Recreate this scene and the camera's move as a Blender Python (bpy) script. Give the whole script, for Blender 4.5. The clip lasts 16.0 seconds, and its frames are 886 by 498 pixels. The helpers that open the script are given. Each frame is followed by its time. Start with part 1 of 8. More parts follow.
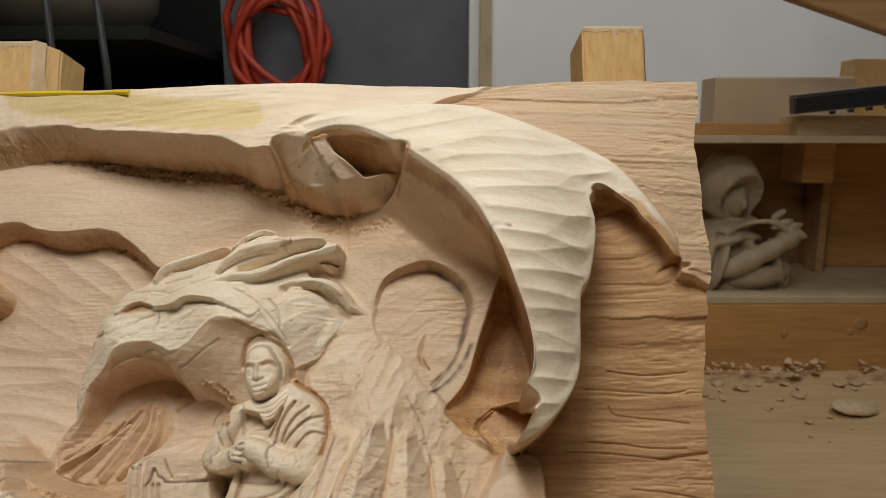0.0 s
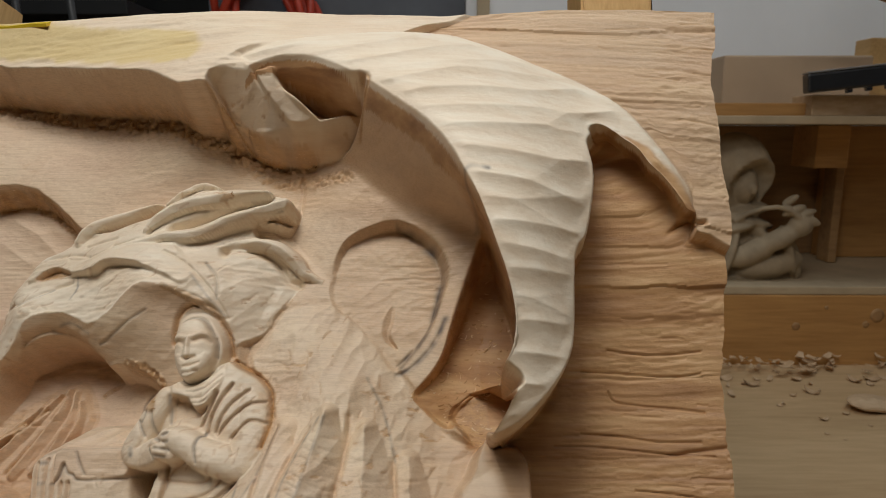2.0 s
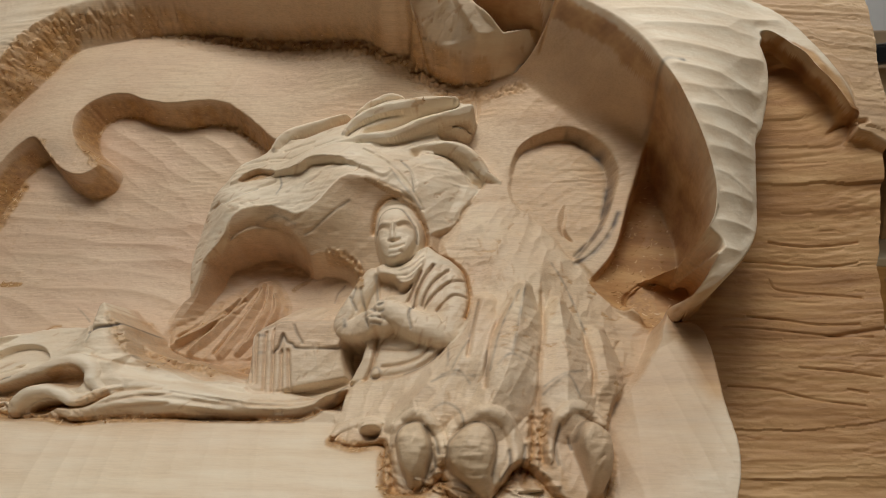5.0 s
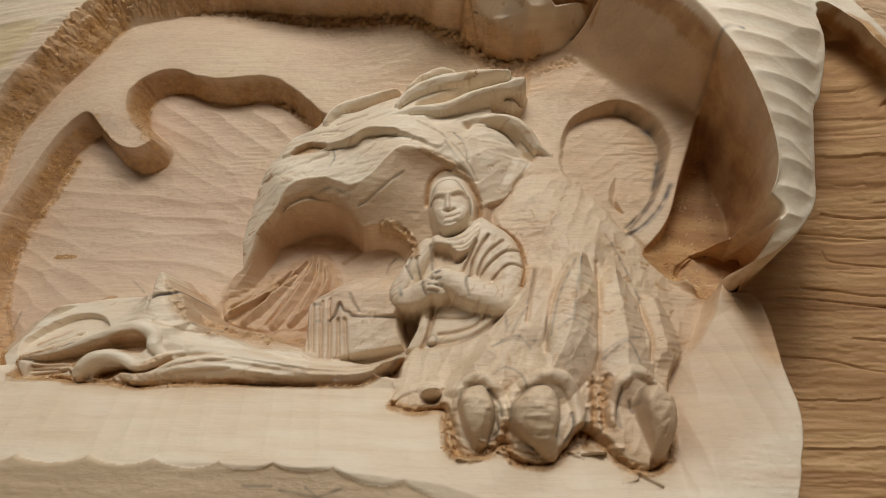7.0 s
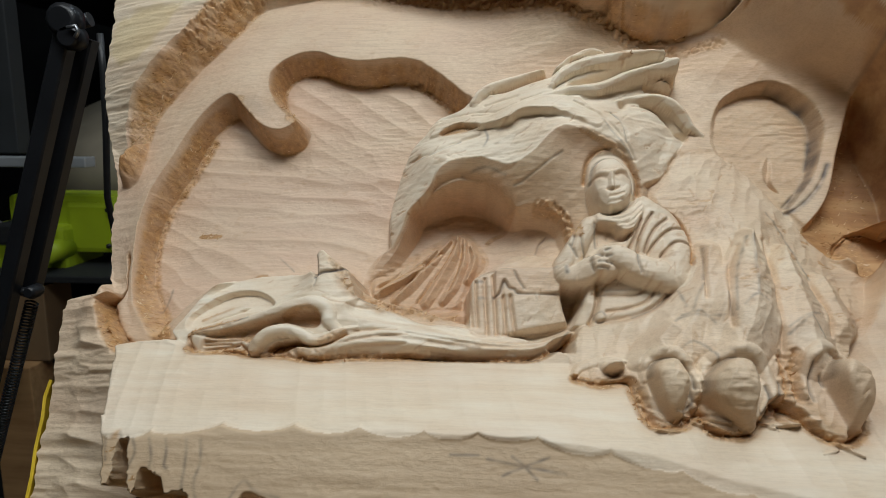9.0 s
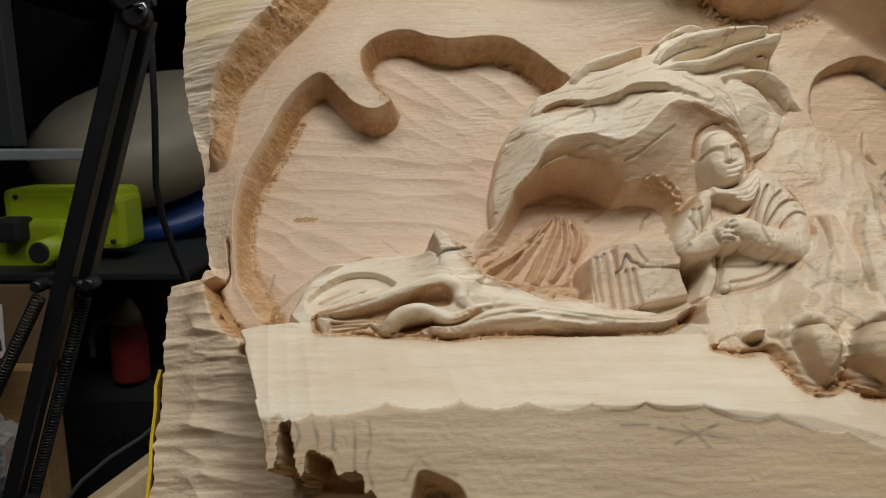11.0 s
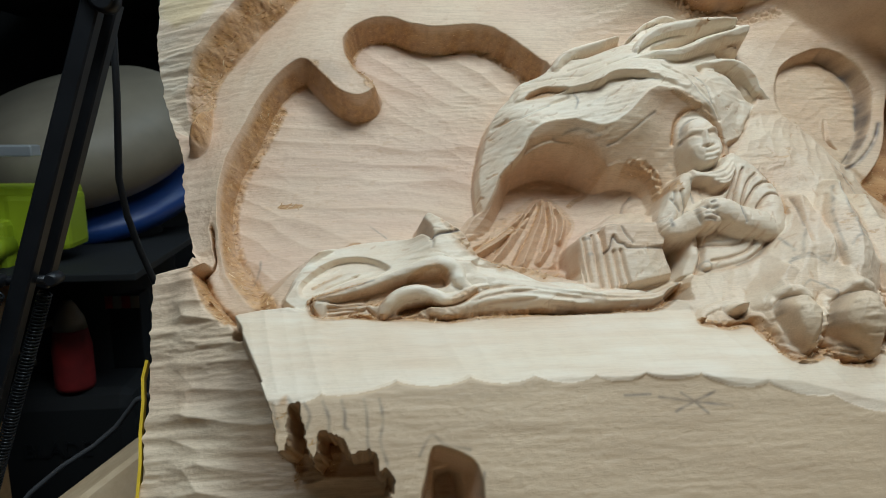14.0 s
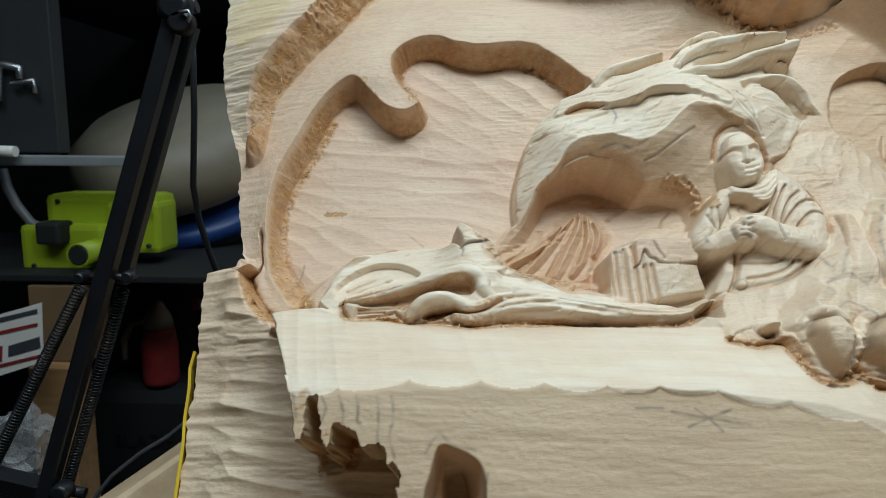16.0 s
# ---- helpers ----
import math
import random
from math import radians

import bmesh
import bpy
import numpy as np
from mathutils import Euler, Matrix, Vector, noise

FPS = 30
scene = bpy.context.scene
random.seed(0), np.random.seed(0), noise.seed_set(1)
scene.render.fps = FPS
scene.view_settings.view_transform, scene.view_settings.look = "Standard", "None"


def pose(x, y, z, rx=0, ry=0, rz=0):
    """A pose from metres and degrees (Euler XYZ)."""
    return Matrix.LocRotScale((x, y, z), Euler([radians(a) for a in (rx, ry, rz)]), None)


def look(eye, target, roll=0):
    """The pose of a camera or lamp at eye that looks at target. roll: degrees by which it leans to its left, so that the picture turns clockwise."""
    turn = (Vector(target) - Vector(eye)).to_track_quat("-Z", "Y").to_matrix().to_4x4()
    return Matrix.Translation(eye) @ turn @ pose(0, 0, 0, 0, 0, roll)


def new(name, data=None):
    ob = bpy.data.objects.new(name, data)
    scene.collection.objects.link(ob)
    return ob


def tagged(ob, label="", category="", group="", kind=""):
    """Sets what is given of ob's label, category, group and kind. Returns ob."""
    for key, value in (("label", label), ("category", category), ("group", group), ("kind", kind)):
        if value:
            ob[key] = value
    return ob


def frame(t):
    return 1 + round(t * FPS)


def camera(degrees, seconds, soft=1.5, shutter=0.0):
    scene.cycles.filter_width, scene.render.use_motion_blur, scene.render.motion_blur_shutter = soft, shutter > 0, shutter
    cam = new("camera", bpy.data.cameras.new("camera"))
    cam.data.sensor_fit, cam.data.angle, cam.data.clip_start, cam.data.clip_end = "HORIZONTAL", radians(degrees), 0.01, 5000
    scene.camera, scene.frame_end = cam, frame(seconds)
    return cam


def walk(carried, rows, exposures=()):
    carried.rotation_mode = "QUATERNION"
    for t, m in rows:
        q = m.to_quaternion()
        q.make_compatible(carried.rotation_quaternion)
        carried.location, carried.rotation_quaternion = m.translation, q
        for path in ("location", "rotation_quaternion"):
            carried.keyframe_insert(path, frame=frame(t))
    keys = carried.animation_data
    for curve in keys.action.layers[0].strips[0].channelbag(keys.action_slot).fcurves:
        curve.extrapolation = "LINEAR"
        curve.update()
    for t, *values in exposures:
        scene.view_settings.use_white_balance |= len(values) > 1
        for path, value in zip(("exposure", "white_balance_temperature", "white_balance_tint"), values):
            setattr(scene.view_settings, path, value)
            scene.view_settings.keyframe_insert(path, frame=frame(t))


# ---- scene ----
cam = camera(66.6, 16.0, 0.6)
cam.data.dof.use_dof, cam.data.dof.focus_distance, cam.data.dof.aperture_fstop = True, 0.305, 22.0
METRES, EYE, TILT, LEAN, TURN = 0.45, 1.25, -10.0, 0.0, 0.0
ROWS = [
    (0.0, 0.0, 0.0, 0.0, 0.0, 0.0, -0.0),
    (0.5, 0.0263, 0.0744, -0.0301, 0.03, -0.11, -0.11),
    (1.0, 0.0209, 0.1058, -0.0405, 0.08, -0.16, -0.19),
    (1.5, 0.0256, 0.1159, -0.045, 0.14, -0.18, -0.2),
    (2.0, 0.029, 0.1084, -0.0373, 0.25, -0.1, -0.16),
    (2.5, 0.016, 0.0631, 0.0094, 0.37, 0.06, -0.12),
    (3.0, -0.0546, 0.0, 0.0112, 0.35, 0.04, -0.27),
    (3.5, -0.1078, 0.0023, -0.0345, 0.69, 0.13, -0.47),
    (4.0, -0.1164, 0.0301, -0.0895, 1.14, 0.05, -0.5),
    (6.5, -0.1357, 0.0551, -0.1488, 2.18, -0.19, -0.67),
    (7.0, -0.159, 0.0423, -0.1594, 2.43, -0.21, -0.7),
    (7.5, -0.1622, 0.0386, -0.1654, 2.6, -0.23, -0.72),
    (8.0, -0.1857, 0.0341, -0.1617, 2.56, -0.18, -0.76),
    (8.5, -0.2398, 0.031, -0.1655, 2.73, -0.35, -0.75),
    (9.0, -0.303, 0.0302, -0.1806, 2.91, -0.32, -0.85),
    (9.5, -0.3702, 0.0305, -0.1798, 3.29, -0.82, -0.79),
    (12.0, -0.4655, 0.0325, -0.2119, -4.61, -0.66, 1.2),
    (12.5, -0.4702, 0.0304, -0.2161, -5.46, -0.63, 1.31),
    (13.0, -0.4727, 0.0343, -0.2215, -6.0, -0.72, 1.34),
    (13.5, -0.4798, 0.0386, -0.2214, -6.47, -0.83, 1.3),
    (14.0, -0.5066, 0.0322, -0.2165, -6.16, -0.43, 1.12),
    (14.5, -0.4907, 0.035, -0.2267, -5.22, -0.58, 1.05),
    (15.0, -0.4692, 0.0233, -0.2344, -2.04, -0.49, 0.2),
    (15.5, -0.4547, 0.0143, -0.2375, -0.08, 0.48, -0.34),
    (16.0, -0.4543, 0.0089, -0.2246, 1.24, 1.05, -0.7),
]
walk(cam, [(t, pose(0, 0, EYE, TILT, LEAN, TURN) @ pose(METRES * x, METRES * y, METRES * z, 90 + pitch, roll, yaw)) for t, x, y, z, yaw, pitch, roll in ROWS],
     exposures=[(0.0, -0.55, 6750, 9), (0.5, -0.6, 6500, 9), (1.0, -0.8, 6350, 10), (2.0, -0.68, 6500, 10), (2.5, -0.4, 6350, 9), (3.5, -0.33, 5950, 7), (4.0, -0.72, 6400, 9), (6.5, -0.63, 6950, 10), (7.0, -0.6, 6750, 10), (7.5, -0.72, 6900, 10), (8.0, -0.76, 7150, 10), (9.0, -0.45, 5950, 5), (9.5, -0.28, 5800, 5), (12.0, -0.6, 6700, 9), (12.5, -0.57, 6700, 9), (13.0, -0.3, 6150, 5), (13.5, -0.3, 5450, 0), (15.0, -0.28, 5450, -1), (16.0, -0.15, 5450, -2)])

# ---- world, lamps, exposure ----
world = bpy.data.worlds.new("workshop_air")
scene.world = world
world.use_nodes = True
world.node_tree.nodes["Background"].inputs[0].default_value = (0.55, 0.6, 0.7, 1)
world.node_tree.nodes["Background"].inputs[1].default_value = 0.05


def lamp(name, eye, target, power, size_x, size_y, color):
    data = bpy.data.lights.new(name, "AREA")
    data.shape, data.size, data.size_y = "RECTANGLE", size_x, size_y
    data.energy, data.color = power, color
    ob = new(name, data)
    ob.matrix_world = look(eye, target)
    return ob


lamp("swing_lamp_light", (-0.085, 0.07, 1.62), (-0.08, 0.29, 1.15), 1.76, 0.14, 0.14, (1.0, 0.975, 0.935))
# unseen fill lamp, added to lift the panel's front
lamp("added_fill_light", (-0.35, -0.4, 2.4), (-0.15, 0.3, 1.1), 10.0, 1.2, 0.3, (1.0, 0.975, 0.935))
# second unseen lamp, added to brighten the white wall and shelf
lamp("added_fill_light", (0.5, 0.62, 2.45), (0.45, 0.95, 1.0), 7.0, 1.2, 0.2, (0.86, 0.94, 1.0))
scene.view_settings.exposure = 0.0


# ---- materials ----
def shader(name, rough=0.6, metal=0.0):
    m = bpy.data.materials.new(name)
    m.use_nodes = True
    nt = m.node_tree
    b = nt.nodes["Principled BSDF"]
    b.inputs["Roughness"].default_value = rough
    b.inputs["Metallic"].default_value = metal
    return m, nt, b


def link(nt, a, b):
    nt.links.new(a, b)


def noise_node(nt, scale, stretch=(1, 1, 1), detail=6, rough=0.6, turn=0.0):
    tc = nt.nodes.new("ShaderNodeTexCoord")
    mp = nt.nodes.new("ShaderNodeMapping")
    mp.inputs["Scale"].default_value = stretch
    mp.inputs["Rotation"].default_value = (0, turn, 0)
    n = nt.nodes.new("ShaderNodeTexNoise")
    n.inputs["Scale"].default_value, n.inputs["Detail"].default_value, n.inputs["Roughness"].default_value = scale, detail, rough
    link(nt, tc.outputs["Object"], mp.inputs[0])
    link(nt, mp.outputs[0], n.inputs["Vector"])
    return n.outputs["Fac"]


def ramp(nt, fac, stops):
    r = nt.nodes.new("ShaderNodeValToRGB")
    while len(r.color_ramp.elements) < len(stops):
        r.color_ramp.elements.new(0.5)
    for e, (p, c) in zip(r.color_ramp.elements, stops):
        e.position, e.color = p, (*c, 1)
    link(nt, fac, r.inputs[0])
    return r.outputs[0]


def blend(nt, fac, a, b, kind="MIX"):
    m = nt.nodes.new("ShaderNodeMix")
    m.data_type, m.blend_type = "RGBA", kind
    for s, v in ((m.inputs[0], fac), (m.inputs[6], a), (m.inputs[7], b)):
        if isinstance(v, (int, float)):
            s.default_value = v
        elif isinstance(v, tuple):
            s.default_value = (*v, 1)
        else:
            link(nt, v, s)
    return m.outputs[2]


def bump(nt, b, fac, strength, distance):
    n = nt.nodes.new("ShaderNodeBump")
    n.inputs["Strength"].default_value, n.inputs["Distance"].default_value = strength, distance
    link(nt, fac, n.inputs["Height"])
    link(nt, n.outputs[0], b.inputs["Normal"])


def attribute(nt, name):
    a = nt.nodes.new("ShaderNodeAttribute")
    a.attribute_name = name
    return a.outputs["Fac"]


def wood(name, light, dark, scale=18, stretch=(1, 14, 14), rough=0.65, relief=0.0006, bands=True):
    """Sawn or planed wood with grain along its object's X axis (by stretch)."""
    m, nt, b = shader(name, rough)
    fine = noise_node(nt, scale, stretch, 8, 0.65)
    wide = noise_node(nt, scale * 0.22, tuple(1 + (s - 1) * 0.4 for s in stretch), 3, 0.5)
    c = ramp(nt, fine, [(0.3, dark), (0.62, light)])
    c = blend(nt, 0.35, c, ramp(nt, wide, [(0.35, dark), (0.6, light)]))
    link(nt, c, b.inputs["Base Color"])
    bump(nt, b, fine, 0.5, relief)
    return m


def paint(name, color, rough=0.5, metal=0.0, vary=0.25, scale=9, relief=0.0003):
    m, nt, b = shader(name, rough, metal)
    n = noise_node(nt, scale, detail=8)
    low = tuple(c * (1 - vary) for c in color)
    high = tuple(min(1, c * (1 + vary * 0.5)) for c in color)
    link(nt, ramp(nt, n, [(0.3, low), (0.7, high)]), b.inputs["Base Color"])
    bump(nt, b, noise_node(nt, scale * 14, detail=4), 0.4, relief)
    return m


def carved_wood():
    """Pale basswood: fine grain along X, faint growth bands, fuzzy cut walls and hollows with some shade painted in,
    pencil lines, yellow stain.
    """
    m, nt, b = shader("carved_basswood", 0.5)
    grain = noise_node(nt, 40, (1, 22, 14), 8, 0.6)
    bands = noise_node(nt, 7, (0.5, 7, 3), 4, 0.5)
    blotch = noise_node(nt, 13, (1, 1.7, 1), 5, 0.6)
    c = ramp(nt, grain, [(0.25, (0.70, 0.535, 0.365)), (0.65, (0.79, 0.63, 0.45))])
    c = blend(nt, 0.3, c, ramp(nt, bands, [(0.34, (0.71, 0.535, 0.365)), (0.6, (0.80, 0.65, 0.465))]))
    c = blend(nt, 0.5, c, ramp(nt, blotch, [(0.34, (0.71, 0.505, 0.36)), (0.5, (0.77, 0.605, 0.435)), (0.64, (0.83, 0.70, 0.51))]))
    fleck = ramp(nt, noise_node(nt, 55, (1, 34, 22), 6, 0.7), [(0.42, (0.78, 0.74, 0.70)), (0.52, (1.0, 1.0, 1.0))])
    c = blend(nt, 0.5, c, fleck, "MULTIPLY")
    nap = ramp(nt, noise_node(nt, 620, (1, 2.0, 2.0), 4, 0.7), [(0.36, (0.82, 0.76, 0.70)), (0.5, (1.0, 1.0, 1.0)), (0.66, (1.08, 1.09, 1.1))])
    c = blend(nt, 0.16, c, nap, "MULTIPLY")
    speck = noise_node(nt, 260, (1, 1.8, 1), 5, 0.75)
    fuzz_shade = ramp(nt, speck, [(0.3, (0.30, 0.135, 0.042)), (0.66, (0.63, 0.36, 0.135))])
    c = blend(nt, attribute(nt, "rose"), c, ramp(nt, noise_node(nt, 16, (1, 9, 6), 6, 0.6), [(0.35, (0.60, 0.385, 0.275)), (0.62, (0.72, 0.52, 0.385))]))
    c = blend(nt, attribute(nt, "pale"), c, ramp(nt, noise_node(nt, 24, (1, 9, 6), 7, 0.65), [(0.32, (0.77, 0.63, 0.465)), (0.5, (0.85, 0.735, 0.575)), (0.66, (0.89, 0.80, 0.65))]))
    c = blend(nt, attribute(nt, "fuzz_shade"), c, fuzz_shade)
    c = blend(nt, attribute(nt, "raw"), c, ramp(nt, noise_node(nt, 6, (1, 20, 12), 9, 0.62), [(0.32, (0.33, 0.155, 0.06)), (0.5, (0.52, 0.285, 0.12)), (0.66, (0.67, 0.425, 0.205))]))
    c = blend(nt, attribute(nt, "yellow"), c, (0.66, 0.50, 0.17))
    c = blend(nt, attribute(nt, "tan"), c, ramp(nt, noise_node(nt, 14, (1, 12, 8), 6, 0.6), [(0.35, (0.50, 0.36, 0.22)), (0.6, (0.62, 0.46, 0.29))]))
    c = blend(nt, attribute(nt, "grey"), c, (0.40, 0.32, 0.25))
    c = blend(nt, attribute(nt, "pencil"), c, (0.055, 0.052, 0.06))
    link(nt, c, b.inputs["Base Color"])
    bump(nt, b, blend(nt, 0.25, noise_node(nt, 430, (1, 3.6, 2.8), 5, 0.75), grain), 0.45, 0.0006)
    return m


BASSWOOD = carved_wood()
PINE = wood("pine_stud", (0.74, 0.49, 0.21), (0.52, 0.29, 0.10), 22, (14, 1, 14))
PINE_SAWN = wood("pine_end_cut", (0.72, 0.56, 0.36), (0.50, 0.34, 0.18), 60, (1, 1, 1))
BENCH = wood("plywood_bench", (0.60, 0.42, 0.23), (0.44, 0.29, 0.145), 12, (1, 9, 9))
SHELF_WOOD = wood("shelf_pine", (0.56, 0.30, 0.10), (0.37, 0.18, 0.052), 14, (1, 14, 14))
SHELF_DARK = wood("shelf_back_plywood", (0.46, 0.27, 0.115), (0.25, 0.13, 0.05), 10, (1, 10, 10))
CHIP = wood("wood_shaving", (0.62, 0.45, 0.28), (0.46, 0.30, 0.16), 60, (1, 4, 4))
WHITE = paint("white_board", (0.84, 0.85, 0.86), 0.4, 0, 0.08, 3, 0.0001)
GREY = paint("grey_wall", (0.135, 0.145, 0.165), 0.7, 0, 0.3, 5)
# cabinet grey, darkened to hold the shadow it stands in
SHADOWED = paint("shadowed_cabinet_paint", (0.022, 0.025, 0.027), 0.6, 0, 0.3, 6)
# near-black: black gear, and surfaces whose shade is put into the colour
DARK = paint("dark_shade", (0.008, 0.009, 0.010), 0.7, 0, 0.3, 5)
BLACK = paint("black_steel", (0.014, 0.015, 0.018), 0.38, 0.0, 0.3, 30, 0.0001)
CORD = paint("orange_cord", (0.52, 0.055, 0.025), 0.45, 0, 0.2, 30)
PINKWOOD = paint("planed_pink_wood", (0.52, 0.38, 0.25), 0.6, 0, 0.12, 8)
LIME = paint("lime_plastic", (0.31, 0.40, 0.010), 0.45, 0, 0.2, 12)
RED = paint("red_cloth", (0.24, 0.016, 0.016), 0.7, 0, 0.35, 40)
BLUE = paint("blue_plastic", (0.012, 0.04, 0.17), 0.4, 0, 0.2, 12)
CLAY = paint("grey_clay", (0.38, 0.295, 0.19), 0.75, 0, 0.3, 30, 0.0006)
PALE = paint("pale_board", (0.52, 0.41, 0.265), 0.7, 0, 0.2, 20)
CREAM = paint("cream_plastic", (0.24, 0.21, 0.155), 0.5, 0, 0.2, 12)
RODSTEEL = paint("dull_steel", (0.10, 0.105, 0.11), 0.4, 0.5, 0.15, 30, 0.0001)
STEEL = paint("bare_steel", (0.45, 0.46, 0.48), 0.35, 0.9, 0.15, 30, 0.0001)
TAPE = paint("yellow_tape", (0.74, 0.53, 0.03), 0.45, 0, 0.15, 30)
PAPER = paint("printed_paper", (0.75, 0.73, 0.68), 0.6, 0, 0.06, 12, 0.0001)
INK = paint("dark_ink", (0.05, 0.05, 0.06), 0.6, 0, 0.1)
SPRING = paint("black_spring_wire", (0.03, 0.032, 0.036), 0.3, 0.5, 0.2, 40, 0.0001)
CABLE = paint("black_rubber", (0.02, 0.021, 0.023), 0.4, 0, 0.2, 30)
GREYCABLE = paint("grey_plastic", (0.12, 0.12, 0.125), 0.45, 0, 0.2, 30)
ALLOY = paint("brushed_alloy", (0.50, 0.53, 0.55), 0.45, 0.6, 0.15, 30, 0.0001)


def clear_plastic():
    m, nt, b = shader("clear_plastic", 0.18)
    b.inputs["Base Color"].default_value = (0.5, 0.5, 0.5, 1)
    b.inputs["Alpha"].default_value = 0.28
    bump(nt, b, noise_node(nt, 90, detail=5), 0.8, 0.002)
    return m


CLEAR = clear_plastic()
CARDBOARD = paint("brown_cardboard", (0.17, 0.105, 0.05), 0.75, 0, 0.2, 16)


# ---- mesh helpers ----
def part(name, bm, material, parent=None, label="", smooth=False):
    me = bpy.data.meshes.new(name)
    bm.normal_update()
    bm.to_mesh(me)
    bm.free()
    me.materials.append(material)
    if smooth:
        me.shade_smooth()
    ob = new(name, me)
    if parent:
        ob.parent = parent
    if label:
        tagged(ob, label)
    return ob


def box(bm, lo, hi, bevel=0.0, m=None):
    c = [(a + b) / 2 for a, b in zip(lo, hi)]
    s = [abs(b - a) for a, b in zip(lo, hi)]
    r = bmesh.ops.create_cube(bm, size=1, matrix=Matrix.LocRotScale(c, None, s))
    verts = r["verts"]
    if bevel:
        edges = list({e for v in verts for e in v.link_edges})
        out = bmesh.ops.bevel(bm, geom=edges, offset=bevel, segments=2, affect="EDGES", profile=0.6)
        verts = list({v for f in out["faces"] for v in f.verts} | {v for v in verts if v.is_valid})
    if m is not None:
        bmesh.ops.transform(bm, matrix=m, verts=verts)
    return verts


def block(name, lo, hi, material, parent=None, label="", bevel=0.0015, m=None):
    bm = bmesh.new()
    box(bm, lo, hi, bevel, m)
    return part(name, bm, material, parent, label)


def tube(bm, pts, r, sides=10, closed=False):
    """A round tube along pts; r is a number or one number a point."""
    pts = [Vector(p) for p in pts]
    n = len(pts)
    rings = []
    side = None
    for i, p in enumerate(pts):
        a = pts[(i - 1) % n] if closed or i else p
        b = pts[(i + 1) % n] if closed or i < n - 1 else p
        d = (b - a).normalized()
        if side is None:
            side = d.orthogonal().normalized()
        side = (side - d * side.dot(d)).normalized()
        up = d.cross(side)
        rad = r[i] if isinstance(r, (list, tuple)) else r
        rings.append([bm.verts.new(p + (side * math.cos(2 * math.pi * k / sides) + up * math.sin(2 * math.pi * k / sides)) * rad) for k in range(sides)])
    for i in range(n if closed else n - 1):
        q, s = rings[i], rings[(i + 1) % n]
        for k in range(sides):
            f = bm.faces.new((q[k], q[(k + 1) % sides], s[(k + 1) % sides], s[k]))
            f.smooth = True
    if not closed:
        bm.faces.new(rings[0][::-1])
        bm.faces.new(rings[-1])


def empty(name, place=(0, 0, 0)):
    ob = new(name)
    ob.location = place
    return ob


def structure(ob, label, category):
    return tagged(ob, label, category, kind="structure")


# ---- the carved panel: a relief over its own plane, in millimetres ----
# u runs along the panel, v up its leaning face, w out of it.
LEAN_BACK = radians(30)
PANEL_AT = Vector((0, 0.2, 1.062))
AXIS_V = Vector((0, math.sin(LEAN_BACK), math.cos(LEAN_BACK)))
AXIS_W = Vector((0, -math.cos(LEAN_BACK), math.sin(LEAN_BACK)))
PANEL = Matrix.Translation(PANEL_AT) @ Matrix(((1, 0, 0, 0), (0, AXIS_V.y, AXIS_W.y, 0), (0, AXIS_V.z, AXIS_W.z, 0), (0, 0, 0, 1)))
U0, U1, V0, V1, STEP = -324.0, 121.0, -78.0, 250.0, 0.45
us, vs = np.arange(U0, U1 + 0.1, STEP), np.arange(V0, V1 + 0.1, STEP)
UU, VV = np.meshgrid(us, vs)
ROWS_N, COLS_N = UU.shape
H = np.full(UU.shape, -60.0)
REGION = np.zeros(UU.shape, int)
MASKS = {k: np.zeros(UU.shape) for k in ("fuzz_shade", "pencil", "yellow", "raw", "grey", "tan", "rose", "pale")}


def lattice(u, v, su, sv, seed):
    """Smooth value noise in -1..1."""
    rng = np.random.RandomState(seed)
    table = rng.rand(257, 257) * 2 - 1
    x, y = u / su + 1000, v / sv + 1000
    i, j = np.floor(x).astype(int), np.floor(y).astype(int)
    fx, fy = x - i, y - j
    fx, fy = fx * fx * (3 - 2 * fx), fy * fy * (3 - 2 * fy)
    i, j = i % 256, j % 256
    return (table[i, j] * (1 - fx) + table[i + 1, j] * fx) * (1 - fy) + (table[i, j + 1] * (1 - fx) + table[i + 1, j + 1] * fx) * fy


def fbm(u, v, su, sv, seed, octaves=3):
    out, a = 0, 1.0
    for k in range(octaves):
        out = out + a * lattice(u, v, su / 2 ** k, sv / 2 ** k, seed + k)
        a *= 0.5
    return out


def gouge(u, v, angle, long, wide, seed):
    """Scoops of a gouge: 0 in the middle of each cut, rising to ridges where cuts meet."""
    c, s = math.cos(radians(angle)), math.sin(radians(angle))
    u, v = u + 0.22 * long * lattice(u, v, long * 1.3, long * 1.3, seed + 7), v + 0.30 * wide * lattice(u, v, long, wide * 4, seed + 9)
    x, y = (u * c + v * s) / long, (-u * s + v * c) / wide
    rng = np.random.RandomState(seed)
    jx, jy = rng.rand(128, 128), rng.rand(128, 128)
    i, j = np.floor(x).astype(int), np.floor(y).astype(int)
    best = np.full(u.shape, 9.0)
    for di in (-1, 0, 1):
        for dj in (-1, 0, 1):
            a, b = i + di, j + dj
            px_, py_ = a + 0.15 + 0.7 * jx[a % 128, b % 128], b + 0.2 + 0.6 * jy[a % 128, b % 128]
            best = np.minimum(best, (x - px_) ** 2 + (y - py_) ** 2)
    return np.minimum(best, 0.75)


